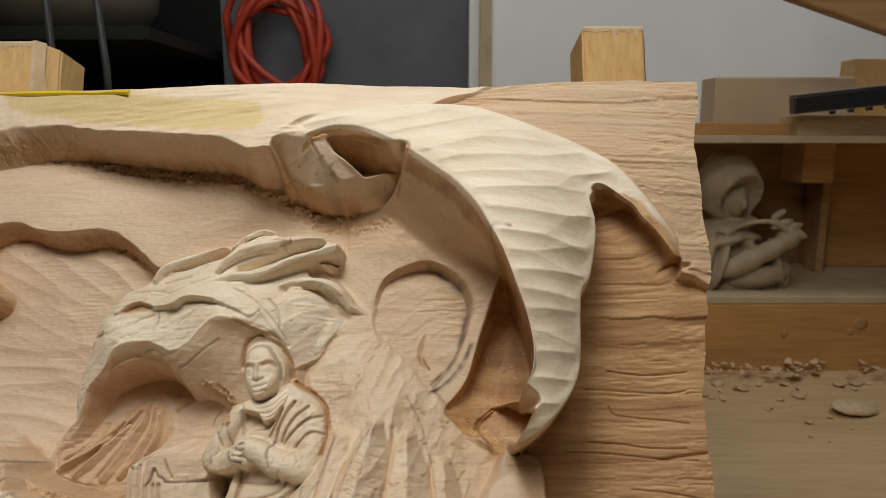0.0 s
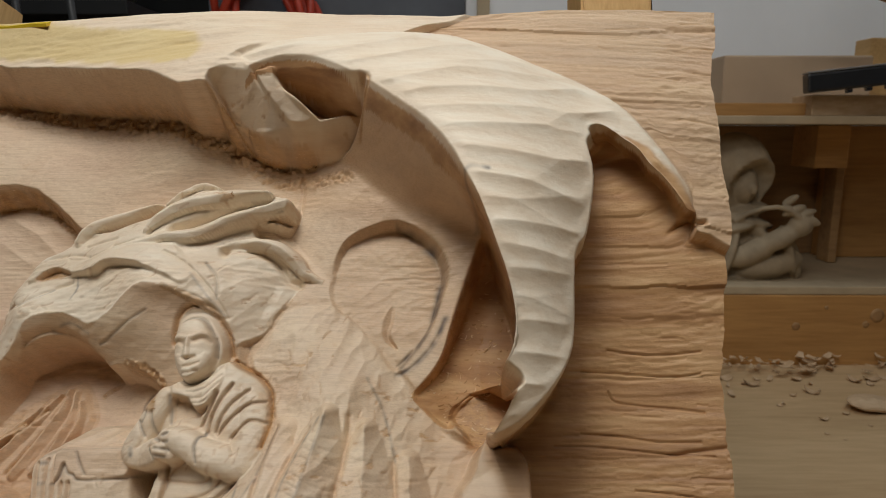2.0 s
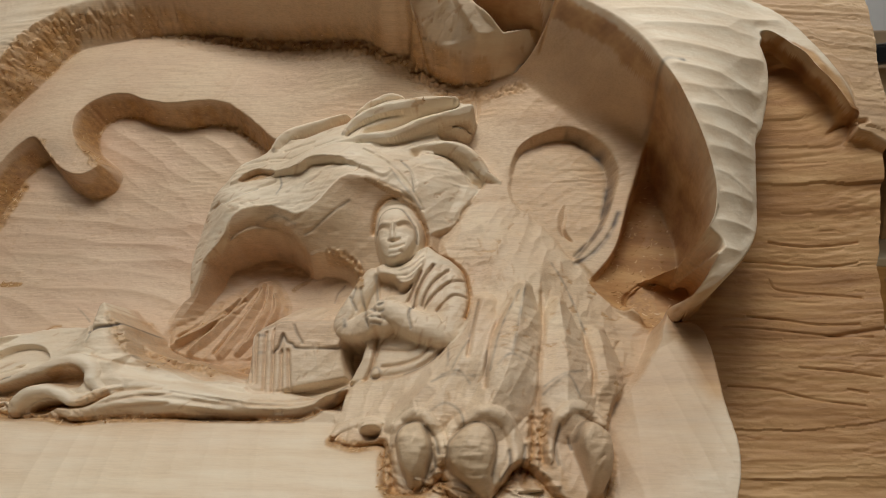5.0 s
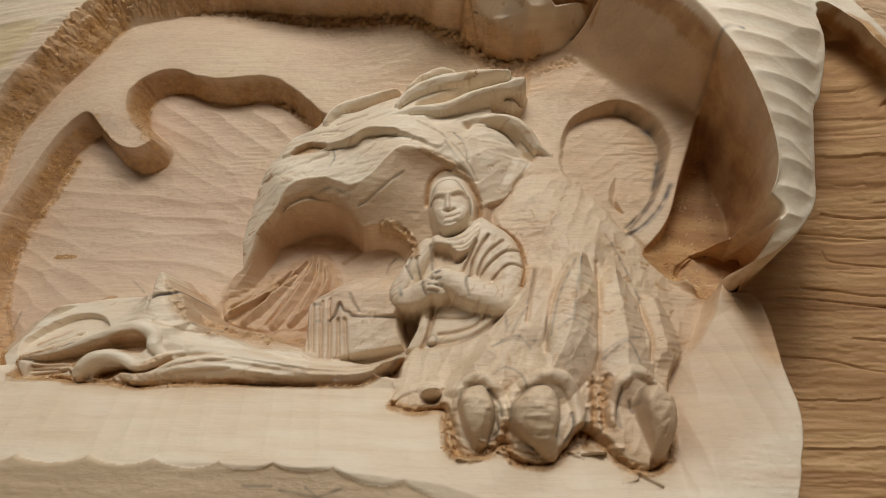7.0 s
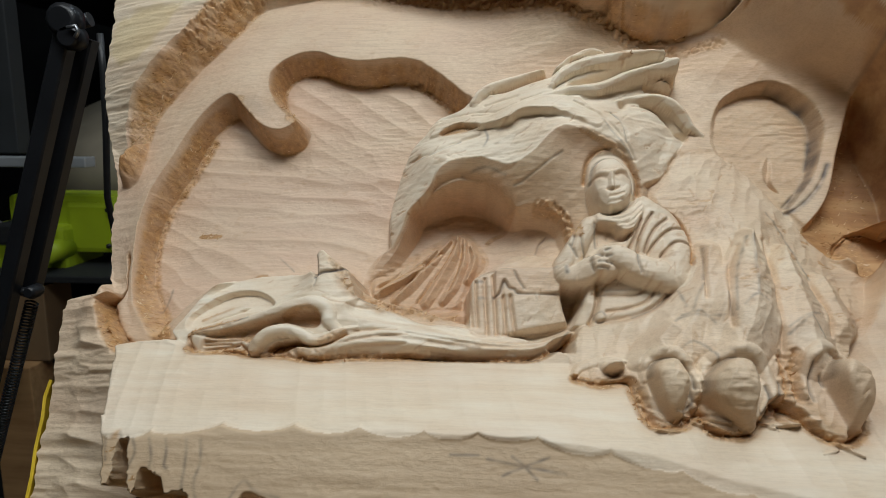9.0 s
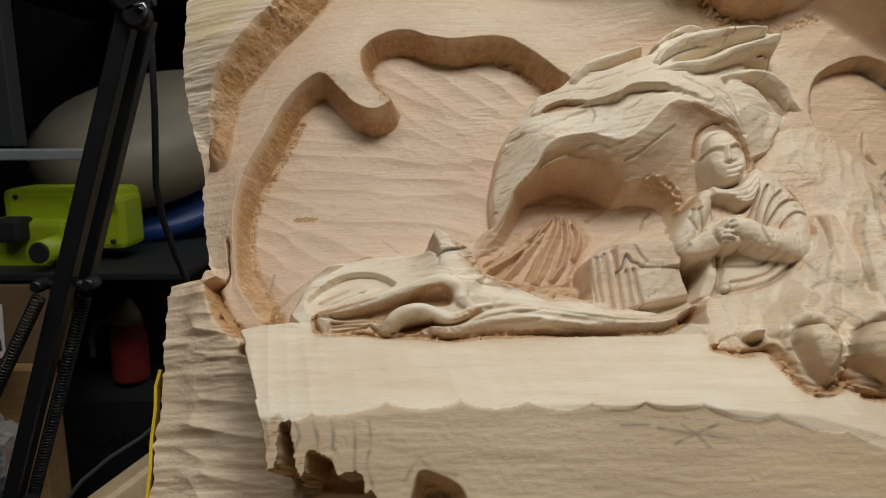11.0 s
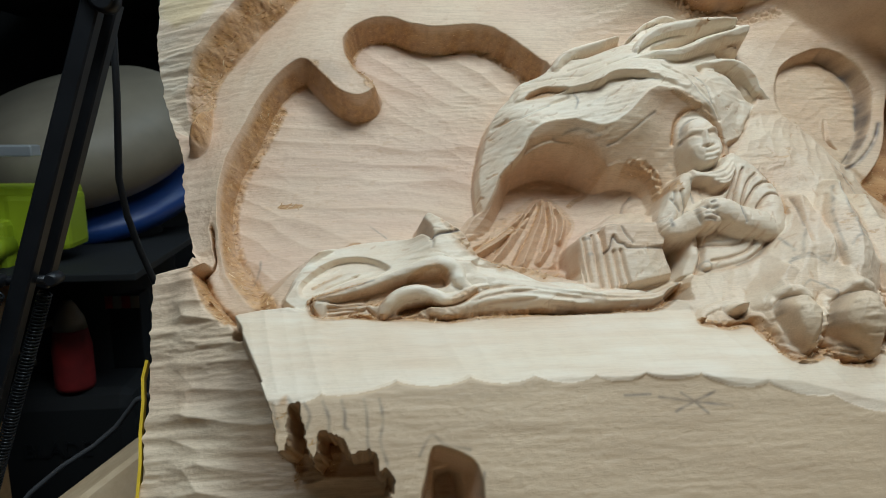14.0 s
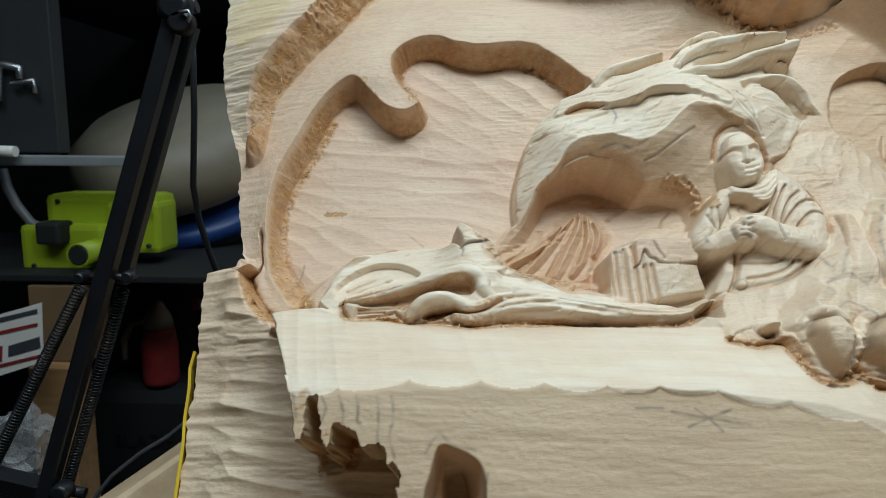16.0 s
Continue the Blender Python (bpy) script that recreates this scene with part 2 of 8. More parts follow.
def facet(u, v, angle, long, wide, seed, tilt=0.5):
    """Knife facets: small planes of chance tilt that meet in crisp edges, about -0.5 to 0.5."""
    c, s = math.cos(radians(angle)), math.sin(radians(angle))
    u, v = u + 0.25 * long * lattice(u, v, long * 1.5, long * 1.5, seed + 7), v + 0.25 * wide * lattice(u, v, long, wide * 3, seed + 9)
    x, y = (u * c + v * s) / long, (-u * s + v * c) / wide
    rng = np.random.RandomState(seed)
    jx, jy, ax, ay, az = (rng.rand(64, 64) for _ in range(5))
    i, j = np.floor(x).astype(int), np.floor(y).astype(int)
    best = np.full(u.shape, 9.0)
    for di in (-1, 0, 1):
        for dj in (-1, 0, 1):
            a, b = (i + di) % 64, (j + dj) % 64
            dx, dy = x - (i + di) - jx[a, b], y - (j + dj) - jy[a, b]
            best = np.minimum(best, 0.75 * (dx * dx + dy * dy) + 2 * tilt * ((ax[a, b] - 0.5) * dx + (ay[a, b] - 0.5) * dy) + 0.25 * tilt * az[a, b])
    return np.clip(best, -0.6, 0.8) - 0.2


def smooth(x, a, b):
    t = np.clip((x - a) / (b - a), 0, 1)
    return t * t * (3 - 2 * t)


def spline(pts, closed, n=4):
    """Catmull-Rom curve through pts."""
    p = np.array(pts, float)
    m = len(p)
    out = []
    for i in range(m if closed else m - 1):
        if closed:
            a, b, c, d = p[i - 1], p[i], p[(i + 1) % m], p[(i + 2) % m]
        else:
            a, b, c, d = p[max(i - 1, 0)], p[i], p[i + 1], p[min(i + 2, m - 1)]
        for k in range(n):
            t = k / n
            out.append(0.5 * (2 * b + (c - a) * t + (2 * a - 5 * b + 4 * c - d) * t * t + (3 * b - a - 3 * c + d) * t ** 3))
    if not closed:
        out.append(p[-1])
    return np.array(out)


def window(pts, margin):
    lo, hi = pts[:, :2].min(0) - margin, pts[:, :2].max(0) + margin
    i0, i1 = np.searchsorted(us, lo[0]), np.searchsorted(us, hi[0])
    j0, j1 = np.searchsorted(vs, lo[1]), np.searchsorted(vs, hi[1])
    return slice(j0, max(j1, j0 + 1)), slice(i0, max(i1, i0 + 1))


def segments(u, v, pts, closed, extra=None):
    """Distance to the polyline; extra: a value a point, carried along to the nearest place."""
    best, val = np.full(u.shape, 1e9), np.zeros(u.shape)
    m = len(pts)
    for i in range(m if closed else m - 1):
        a, b = pts[i], pts[(i + 1) % m]
        dx, dy = b[0] - a[0], b[1] - a[1]
        t = np.clip(((u - a[0]) * dx + (v - a[1]) * dy) / (dx * dx + dy * dy + 1e-9), 0, 1)
        d = (u - a[0] - t * dx) ** 2 + (v - a[1] - t * dy) ** 2
        if extra is not None:
            near = d < best
            val = np.where(near, extra[i] + t * (extra[(i + 1) % m] - extra[i]), val)
        best = np.minimum(best, d)
    return np.sqrt(best), val


def inside(u, v, pts):
    odd = np.zeros(u.shape, bool)
    for i in range(len(pts)):
        (ax, ay), (bx, by) = pts[i - 1], pts[i]
        if ay == by:
            continue
        odd ^= ((ay > v) != (by > v)) & (u < (bx - ax) * (v - ay) / (by - ay) + ax)
    return odd


def zone(pts, margin=8, n=4, wobble=0.0):
    """The window round a closed outline and the signed distance in it, positive inside."""
    p = spline(pts, True, n)
    w = window(p, margin)
    u, v = UU[w], VV[w]
    if callable(wobble):
        u, v = wobble(u, v)
    elif wobble:
        u, v = u + wobble * fbm(u, v, 5, 5, 71, 2), v + wobble * fbm(u, v, 5, 5, 72, 2)
    d, _ = segments(u, v, p, True)
    return w, np.where(inside(u, v, p), d, -d)


def field(u, v, pts):
    """A thin-plate surface through a few (u, v, w)."""
    p = np.array(pts, float) / 100.0
    n = len(p)
    r2 = ((p[:, None, :2] - p[None, :, :2]) ** 2).sum(-1)
    k = np.where(r2 > 0, 0.5 * r2 * np.log(r2 + 1e-12), 0) + np.eye(n) * 0.004
    q = np.hstack([np.ones((n, 1)), p[:, :2]])
    sol = np.linalg.lstsq(np.vstack([np.hstack([k, q]), np.hstack([q.T, np.zeros((3, 3))])]), np.concatenate([p[:, 2], np.zeros(3)]), rcond=None)[0]
    x, y = u / 100.0, v / 100.0
    out = sol[n] + sol[n + 1] * x + sol[n + 2] * y
    for i in range(n):
        d = (x - p[i, 0]) ** 2 + (y - p[i, 1]) ** 2
        out = out + sol[i] * 0.5 * d * np.log(d + 1e-12)
    return np.clip(out * 100.0, min(pts, key=lambda q: q[2])[2] - 4, max(pts, key=lambda q: q[2])[2] + 4)


def shape(pts, heights, ramp=2.0, out=0.0, region=None, round_edge=0.0, wobble=0.0, n=4, only="", carve=None):
    """Give an outlined zone its own surface; ramp: the width of the step at its edge, from out mm outside the outline inwards."""
    w, d = zone(pts, 22 if callable(out) else 10 + abs(out), n, wobble)
    u, v = UU[w], VV[w]
    target = field(u, v, heights) if isinstance(heights, list) else np.full(u.shape, float(heights))
    if round_edge:
        target = target - round_edge * (1 - np.clip(d / (2.2 * round_edge), 0, 1)) ** 2
    if carve is not None:
        target = target + carve(u, v, d)
    if callable(ramp):
        ramp = ramp(u, v)
    if callable(out):
        out = out(u, v)
    k = np.clip((d + out) / ramp, 0, 1)
    new_h = H[w] * (1 - k) + target * k
    if only == "up":
        new_h = np.maximum(H[w], new_h)
    if only == "down":
        new_h = np.minimum(H[w], new_h)
    H[w] = new_h
    if region is not None:
        REGION[w] = np.where(d > 0, region, REGION[w])
    return w, d


def bead(pts, radius, height, region=None, soft=1.0, n=4, lift=None):
    """A rounded ridge along pts: radius a number or one a point; lift: absolute w a point instead of height over the ground."""
    p = spline(pts, False, n)
    rad = spline([(r, 0) for r in radius], False, n)[:, 0] if isinstance(radius, (list, tuple)) else np.full(len(p), float(radius))
    w = window(p, rad.max() + 2)
    u, v = UU[w], VV[w]
    d, r = segments(u, v, p, False, rad)
    x = np.clip(d / np.maximum(r, 0.2), 0, 1)
    prof = np.sqrt(np.clip(1 - x * x, 0, 1)) ** soft if soft > 0 else np.clip(1 - x, 0, 1) ** -soft
    if lift is not None:
        _, top = segments(u, v, p, False, spline([(q, 0) for q in lift], False, n)[:, 0])
        H[w] = np.where(x < 1, np.maximum(H[w], top - r * (1 - prof)), H[w])
    else:
        H[w] = H[w] + height * prof * prof * (3 - 2 * prof) if soft > 1.5 else H[w] + height * prof
    if region is not None:
        REGION[w] = np.where(x < 0.95, region, REGION[w])


def groove(pts, width, depth, n=4, pencil=0.0, fuzz_shade=0.0):
    p = spline(pts, False, n)
    w = window(p, width * 3)
    d, _ = segments(UU[w], VV[w], p, False)
    k = np.exp(-((d / width) ** 2))
    H[w] = H[w] - depth * k
    # brown at the groove's bottom: torn fibre and crevice shade in one tint
    if fuzz_shade:
        MASKS["fuzz_shade"][w] = np.maximum(MASKS["fuzz_shade"][w], fuzz_shade * k)
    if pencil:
        line = np.exp(-((d / 0.55) ** 2)) * (0.75 + 0.25 * lattice(UU[w], VV[w], 2.5, 2.5, 5))
        MASKS["pencil"][w] = np.maximum(MASKS["pencil"][w], pencil * line)


def pencil(pts, strength=0.8, n=4, wide=0.6):
    p = spline(pts, False, n)
    w = window(p, 4)
    d, _ = segments(UU[w], VV[w], p, False)
    line = np.exp(-((d / wide) ** 2)) * (0.6 + 0.4 * lattice(UU[w], VV[w], 3, 3, 5))
    MASKS["pencil"][w] = np.maximum(MASKS["pencil"][w], strength * line)


def stain(mask, pts, strength=1.0, edge=2.0, wobble=0.6, n=3):
    w, d = zone(pts, 10, n, wobble)
    MASKS[mask][w] = np.maximum(MASKS[mask][w], strength * smooth(d, -edge / 2, edge / 2))


def fuzz_edge(pts, width, strength, n=4, shift=0.0, closed=False, dig=0.8):
    """Torn fibres along a cut wall, with a faint brown halo that paints in crevice shade."""
    p = spline(pts, closed, n)
    w = window(p, width * 3.5)
    u, v = UU[w], VV[w]
    d, _ = segments(u, v, p, closed)
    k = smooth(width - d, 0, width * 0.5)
    MASKS["fuzz_shade"][w] = np.maximum(MASKS["fuzz_shade"][w], strength * k * (0.8 + 0.2 * lattice(u, v, 4, 4, 93)))
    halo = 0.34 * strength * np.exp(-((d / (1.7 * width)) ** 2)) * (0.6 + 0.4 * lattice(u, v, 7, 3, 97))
    MASKS["fuzz_shade"][w] = np.maximum(MASKS["fuzz_shade"][w], halo)
    curls = np.abs(lattice(u, v, 4.2, 2.4, 91) + 0.5 * lattice(u, v, 1.6, 2.6, 94)) ** 0.5 - 0.6
    H[w] = H[w] + dig * k * (curls + 0.5 * lattice(u, v, 1.3, 1.3, 92))


NAMES = ["board", "rim", "wing_membrane", "dragon_head", "hollow", "rockery", "carved_figure", "treasure_chest", "tail", "leg", "claw", "claw", "claw",
         "ground_ledge", "ear_disc", "wing_fold", "side_strip", "horn", "shoulder_strip", "toe", "knob", "raw_face"]
(BOARD, RIM, MEMBRANE, HEAD, HOLLOW, ROCKS, FIGURE, CHEST, TAIL, LEG, CLAW_A, CLAW_B, CLAW_C, LEDGE, EAR, FOLD, STRIP, HORN, SIDE, TOE, CURL, FACE) = range(22)



def piece(name):
    """A region of its own for one more carved part."""
    NAMES.append(name)
    return len(NAMES) - 1


# the split wood at the side where the fold ends
H[:] = field(UU, VV, [(118, 151, -23), (104, 149, -27), (117, 135, -31), (117, 108, -41), (82, 101, -48), (62, 130, -38), (72, 180, -22), (90, 165, -25), (60, 40, -55), (118, 60, -47), (118, -30, -56), (60, -40, -58), (58, 90, -46), (40, 190, -20)])
REGION[:] = SIDE


def split_wood(u, v, seed, rise):
    """Riven wood: uneven steps along the grain that run out, open checks, torn fibres."""
    rng = np.random.RandomState(seed)
    out = 0.35 * fbm(u, v, 120, 4.5, seed + 2, 4) + 0.09 * fbm(u, v, 18, 1.2, seed + 4, 2) + 0.25 * smooth(lattice(u, v, 30, 14, seed + 6), 0.1, 0.5) * fbm(u, v, 5, 1.3, seed + 7, 2)
    for low, high, much, sway in ((9, 40, 1.0, 7.0), (3.5, 14, 0.28, 4.0)):
        y = v + sway * lattice(u, v, 75, 55, seed + int(low)) + 0.5 * lattice(u, v, 12, 7, seed + 1)
        level = -90.0
        while level < 270:
            tall = rng.uniform(low, high)
            t = (y - level) / tall
            bow = rng.uniform(0.4, 1.2)
            tilt = 0.45 + 0.55 * lattice(u, v * 0, 60, 60, rng.randint(9999))
            out = out + much * np.where((t >= 0) & (t < 1), rise * (tilt * (0.5 - t) + bow * 0.5 * t * (1 - t)), 0)
            start = rng.uniform(-60, 110)
            out = out - much * (rng.rand() < 0.4) * rng.uniform(0.3, 1.9) * np.exp(-(((y - level) / 0.85) ** 2)) * smooth(u, start, start + 14) * smooth(u, start + rng.uniform(40, 130), start + 30)
            level += tall
    return out


H += split_wood(UU, VV, 21, 1.5)
MASKS["raw"][:] = 0.9

# the raw face over it
shape([(-30, 262), (140, 262), (140, 153), (112, 153), (100, 158), (84, 180), (66, 195), (40, 205), (0, 220), (-30, 225)],
      [(126, 255, -20), (119, 210, -12), (118, 158, -17), (90, 215, -10), (40, 240, -9), (0, 246, -10), (100, 175, -13)], 1.5, 0.5, FACE,
      carve=lambda u, v, d: split_wood(u, v, 33, 1.0))

# rim
RIM_TOP = [(-330, 262), (-330, 130), (-312, 135), (-300, 150), (-240, 200), (-160, 205), (-72, 190), (-64, 212), (-30, 225), (0, 236), (0, 262)]
shape(RIM_TOP, [(-63, 232, -2), (-130, 240, -16), (-192, 245, -30), (-252, 243, -43), (-301, 182, -50), (-312, 150, -64), (-325, 195, -58), (-320, 240, -56), (-60, 250, -9), (0, 245, -8)], 1.5, 0, RIM,
      carve=lambda u, v, d: 0.7 * fbm(u, v, 60, 5, 41, 3))

# wing membrane: the floor of the wide crescent
LIP = [(-318, 137), (-315, 143), (-313, 157), (-309, 170), (-302, 180), (-289, 196), (-278, 207)] + [(-259, 232), (-227, 237), (-194, 236), (-171, 231), (-131, 223), (-102, 216)] + [(-87.3, 208.7), (-79.3, 209), (-75.4, 206.9), (-73, 204.3)]
CRESCENT = LIP + [(-60, 212), (-40, 212), (0, 185), (24, 150), (30, 120), (24, 98), (20, 60), (-20, 45), (-100, 34), (-200, 36), (-285, 40), (-305, 60), (-335, 70), (-335, 140)]
FLOOR = [(-309, 152, -69), (-303, 120, -61), (-299, 100, -59), (-294, 72, -57), (-259, 170, -53), (-272, 152, -57), (-280, 190, -62), (-295, 172, -66), (-242, 219, -57), (-235, 191, -52), (-238, 172, -51), (-221, 196, -51), (-207, 228, -54.5), (-178, 192, -51), (-143, 222, -49), (-119, 215, -41), (-101, 209.5, -35), (-91, 203, -35), (-82, 195, -39), (-118, 192, -46), (-95, 182, -46), (-224, 157, -54), (-150, 184, -51), (-60, 196, -46),
         (-40, 180, -40), (6, 154, -39.5), (-4, 186, -34), (16, 157, -37), (8, 172, -32), (-18, 202, -30), (22, 124, -38), (-30, 160, -41), (18, 100, -42), (-300, 60, -58), (-200, 40, -45), (-100, 60, -50)]
shape(CRESCENT, FLOOR, lambda u, v: 3.6 + 9.4 * smooth(u, -150, -270), 0.0, MEMBRANE, wobble=0.4, n=3,
                                    carve=lambda u, v, d: 0.8 * gouge(u, v, 62, 50, 10, 51) + 0.35 * fbm(u, v, 30, 12, 53, 2))
# brown along the lip's wall holds both torn fibre and its shade
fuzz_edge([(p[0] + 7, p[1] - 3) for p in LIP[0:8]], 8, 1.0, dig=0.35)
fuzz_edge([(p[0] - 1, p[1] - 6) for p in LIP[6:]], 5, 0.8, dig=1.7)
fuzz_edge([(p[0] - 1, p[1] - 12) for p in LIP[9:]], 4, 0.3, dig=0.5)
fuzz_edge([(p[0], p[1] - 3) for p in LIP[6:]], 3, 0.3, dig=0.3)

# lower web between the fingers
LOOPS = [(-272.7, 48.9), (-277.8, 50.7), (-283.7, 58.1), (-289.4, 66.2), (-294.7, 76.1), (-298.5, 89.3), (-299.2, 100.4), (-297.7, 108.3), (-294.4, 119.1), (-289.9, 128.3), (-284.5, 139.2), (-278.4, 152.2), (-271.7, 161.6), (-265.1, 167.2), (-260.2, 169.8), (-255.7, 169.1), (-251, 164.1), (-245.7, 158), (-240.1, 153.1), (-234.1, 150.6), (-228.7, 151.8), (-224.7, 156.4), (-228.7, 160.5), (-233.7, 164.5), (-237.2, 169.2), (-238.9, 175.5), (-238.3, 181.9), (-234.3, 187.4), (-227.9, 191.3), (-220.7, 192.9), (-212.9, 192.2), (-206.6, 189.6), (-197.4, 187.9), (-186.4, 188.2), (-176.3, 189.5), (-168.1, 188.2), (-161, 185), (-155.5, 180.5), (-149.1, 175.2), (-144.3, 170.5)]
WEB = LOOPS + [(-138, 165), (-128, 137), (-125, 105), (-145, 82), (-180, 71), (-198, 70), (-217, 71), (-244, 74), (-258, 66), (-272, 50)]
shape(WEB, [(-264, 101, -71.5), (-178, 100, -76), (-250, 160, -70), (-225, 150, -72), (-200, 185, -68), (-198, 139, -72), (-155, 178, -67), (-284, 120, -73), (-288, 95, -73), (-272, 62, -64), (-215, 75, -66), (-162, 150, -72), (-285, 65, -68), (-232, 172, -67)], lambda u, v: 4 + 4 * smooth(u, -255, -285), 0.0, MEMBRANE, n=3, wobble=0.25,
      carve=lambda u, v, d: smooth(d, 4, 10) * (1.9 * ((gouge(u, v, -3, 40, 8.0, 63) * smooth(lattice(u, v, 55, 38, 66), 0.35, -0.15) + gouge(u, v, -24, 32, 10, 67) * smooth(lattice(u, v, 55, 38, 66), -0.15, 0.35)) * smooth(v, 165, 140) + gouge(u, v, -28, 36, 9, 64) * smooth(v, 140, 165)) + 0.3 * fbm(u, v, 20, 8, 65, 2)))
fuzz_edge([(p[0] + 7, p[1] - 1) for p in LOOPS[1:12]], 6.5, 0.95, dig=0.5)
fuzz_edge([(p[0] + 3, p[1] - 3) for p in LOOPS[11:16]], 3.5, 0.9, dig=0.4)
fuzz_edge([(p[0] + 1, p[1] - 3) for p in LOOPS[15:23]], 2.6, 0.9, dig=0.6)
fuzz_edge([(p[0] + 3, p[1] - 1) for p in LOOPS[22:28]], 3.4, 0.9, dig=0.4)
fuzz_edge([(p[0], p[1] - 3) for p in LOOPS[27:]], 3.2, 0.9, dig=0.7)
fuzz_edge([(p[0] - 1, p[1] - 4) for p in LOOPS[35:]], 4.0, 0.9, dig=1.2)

# side strip
STRIP_PTS = [(-319, 67), (-307, 68), (-294, 55), (-279, 38), (-277, 34)] + [(-240, 30), (-205, 10), (-205, -90), (-330, -90), (-330, 66)]
shape(STRIP_PTS, [(-315, 64, -49), (-312, -20, -54), (-275, 30, -40), (-260, -20, -46), (-235, -25, -44), (-290, 10, -48), (-300, -60, -55)], 1.6, 0.3, STRIP, only="",
      carve=lambda u, v, d: 4.8 * smooth(u, -318, -304) * gouge(u, v + 0.1 * u, 3, 44, 9.5, 83) + 2.2 * facet(u, v + 0.1 * u, 5, 40, 11, 84) + 0.5 * fbm(u, v, 50, 3, 85, 2))
# bottom board and the cut under its left end
shape([(-276, 36), (-266, 13), (-262, 4), (-260, -4), (-258, -13), (-255, -9), (-254, 3), (-252, 4), (-250, -7), (-247, -15), (-244, -12), (-244, -6), (-241, -6), (-235, -14), (-228, -14), (-224, -22), (-223, -28)] + [(-223, -90), (60, -90), (36, -10), (20, 40), (-270, 40)],
      [(-251, 2, -1), (-225, 1, 1), (-124, 0, -3), (-60, -30, 0), (30, -20, -6), (-200, -60, 2), (-264, 12, -4), (20, 40, -8)], 1.1, 0.4, BOARD, n=1, wobble=lambda u, v: (u + smooth(u, -212, -222) * smooth(v, 8, -2) * 1.3 * fbm(u, v, 2.6, 7, 96, 3), v + smooth(u, -212, -222) * smooth(v, 8, -2) * 1.6 * fbm(u, v, 2.2, 4, 98, 3)),
      carve=lambda u, v, d: 0.12 * fbm(u, v, 60, 6, 81, 2))
# spikes cut deep beside the board
for spike in ([(-265, -2), (-262, -11), (-257, -6), (-255, 6), (-257, 6), (-260, -1)], [(-258, -13), (-256, -22), (-254, -13), (-255, -7), (-257, -7)], [(-250, -13), (-245, -18), (-240, -13), (-243, -4), (-246, -4)]):
    stain("raw", spike, 0.9)
    stain("fuzz_shade", spike, 0.7)

# arched slot through the bottom board
shape([(-214, -31), (-212, -21), (-210, -13), (-208, -12), (-205, -13), (-200, -15), (-196, -19), (-195, -30)] + [(-197, -60), (-211, -60)], [(-204, -14, -20), (-204, -30, -24), (-204, -60, -26)], 1.6, 0, piece("slot"))
shape([(-208, -31), (-208, -19), (-206, -18), (-200, -18), (-198, -31)], -34, 1.2, 0, piece("slot_bottom"))

# ledge
LEDGE_TOP = [(-279, 43), (-248, 40), (-206, 36), (-161, 37), (-118, 37), (-104, 38), (-85, 40), (-60, 44), (-20, 48), (8, 60)]
LEDGE_PTS = [(p[0], p[1] + (6 if p[0] > -275 and p[0] < -90 else 0)) for p in LEDGE_TOP] + [(22, 76), (36, 80), (43, 74), (44, 58), (44, 47), (45, 30), (41, 15), (34, 0), (26, -13)] + [(0, -22), (-30, -14)] + [(-76, 0), (-106, 5), (-121, 8), (-149, 8), (-194, 9), (-229, 8), (-248, 5), (-262, 6), (-265, 13), (-269, 18), (-277, 35)]


def ledge_cut(u, v, d):
    top = np.interp(us, [-290, -248, -206, -118, -104, -60, 0, 10, 30, 60], [44, 41, 37, 38, 38, 36, 36, 60, 72, 74])
    low = np.interp(us, [-290, -265, -225, -190, -121, -80, -56, -20, 40], [2, 5, 8, 9, 8, 4, -3, -10, -24])
    i = np.clip(np.round((u - U0) / STEP).astype(int), 0, len(us) - 1)
    t = np.clip((top[i] - v) / (top[i] - low[i]), 0, 1)
    return -31 * (1 - t) ** 1.15 - 2.2 + 1.7 * gouge(u + 0.28 * v, v * 0.22, 90, 30, 8.5, 87) * smooth(t, 1.05, 0.75) + 0.15 * fbm(u, v, 12, 8, 89, 2)


shape(LEDGE_PTS, 0.0, 1.8, 0.6, LEDGE, n=3, wobble=lambda u, v: (u, v + smooth(v, 22, 14) * (2.8 * np.abs(np.sin((u + 6 * lattice(u, v * 0, 40, 40, 95)) / 7.0)) ** 0.6 - 1.4)), carve=ledge_cut)

# torn gap between the side strip and the ledge
GAP = [(-306, 86), (-304, 75), (-302, 67), (-298, 59), (-293, 51), (-284, 43)]
groove(GAP, 2.2, 5.0, fuzz_shade=1.0)
fuzz_edge(GAP, 4.0, 1.0, dig=1.2)

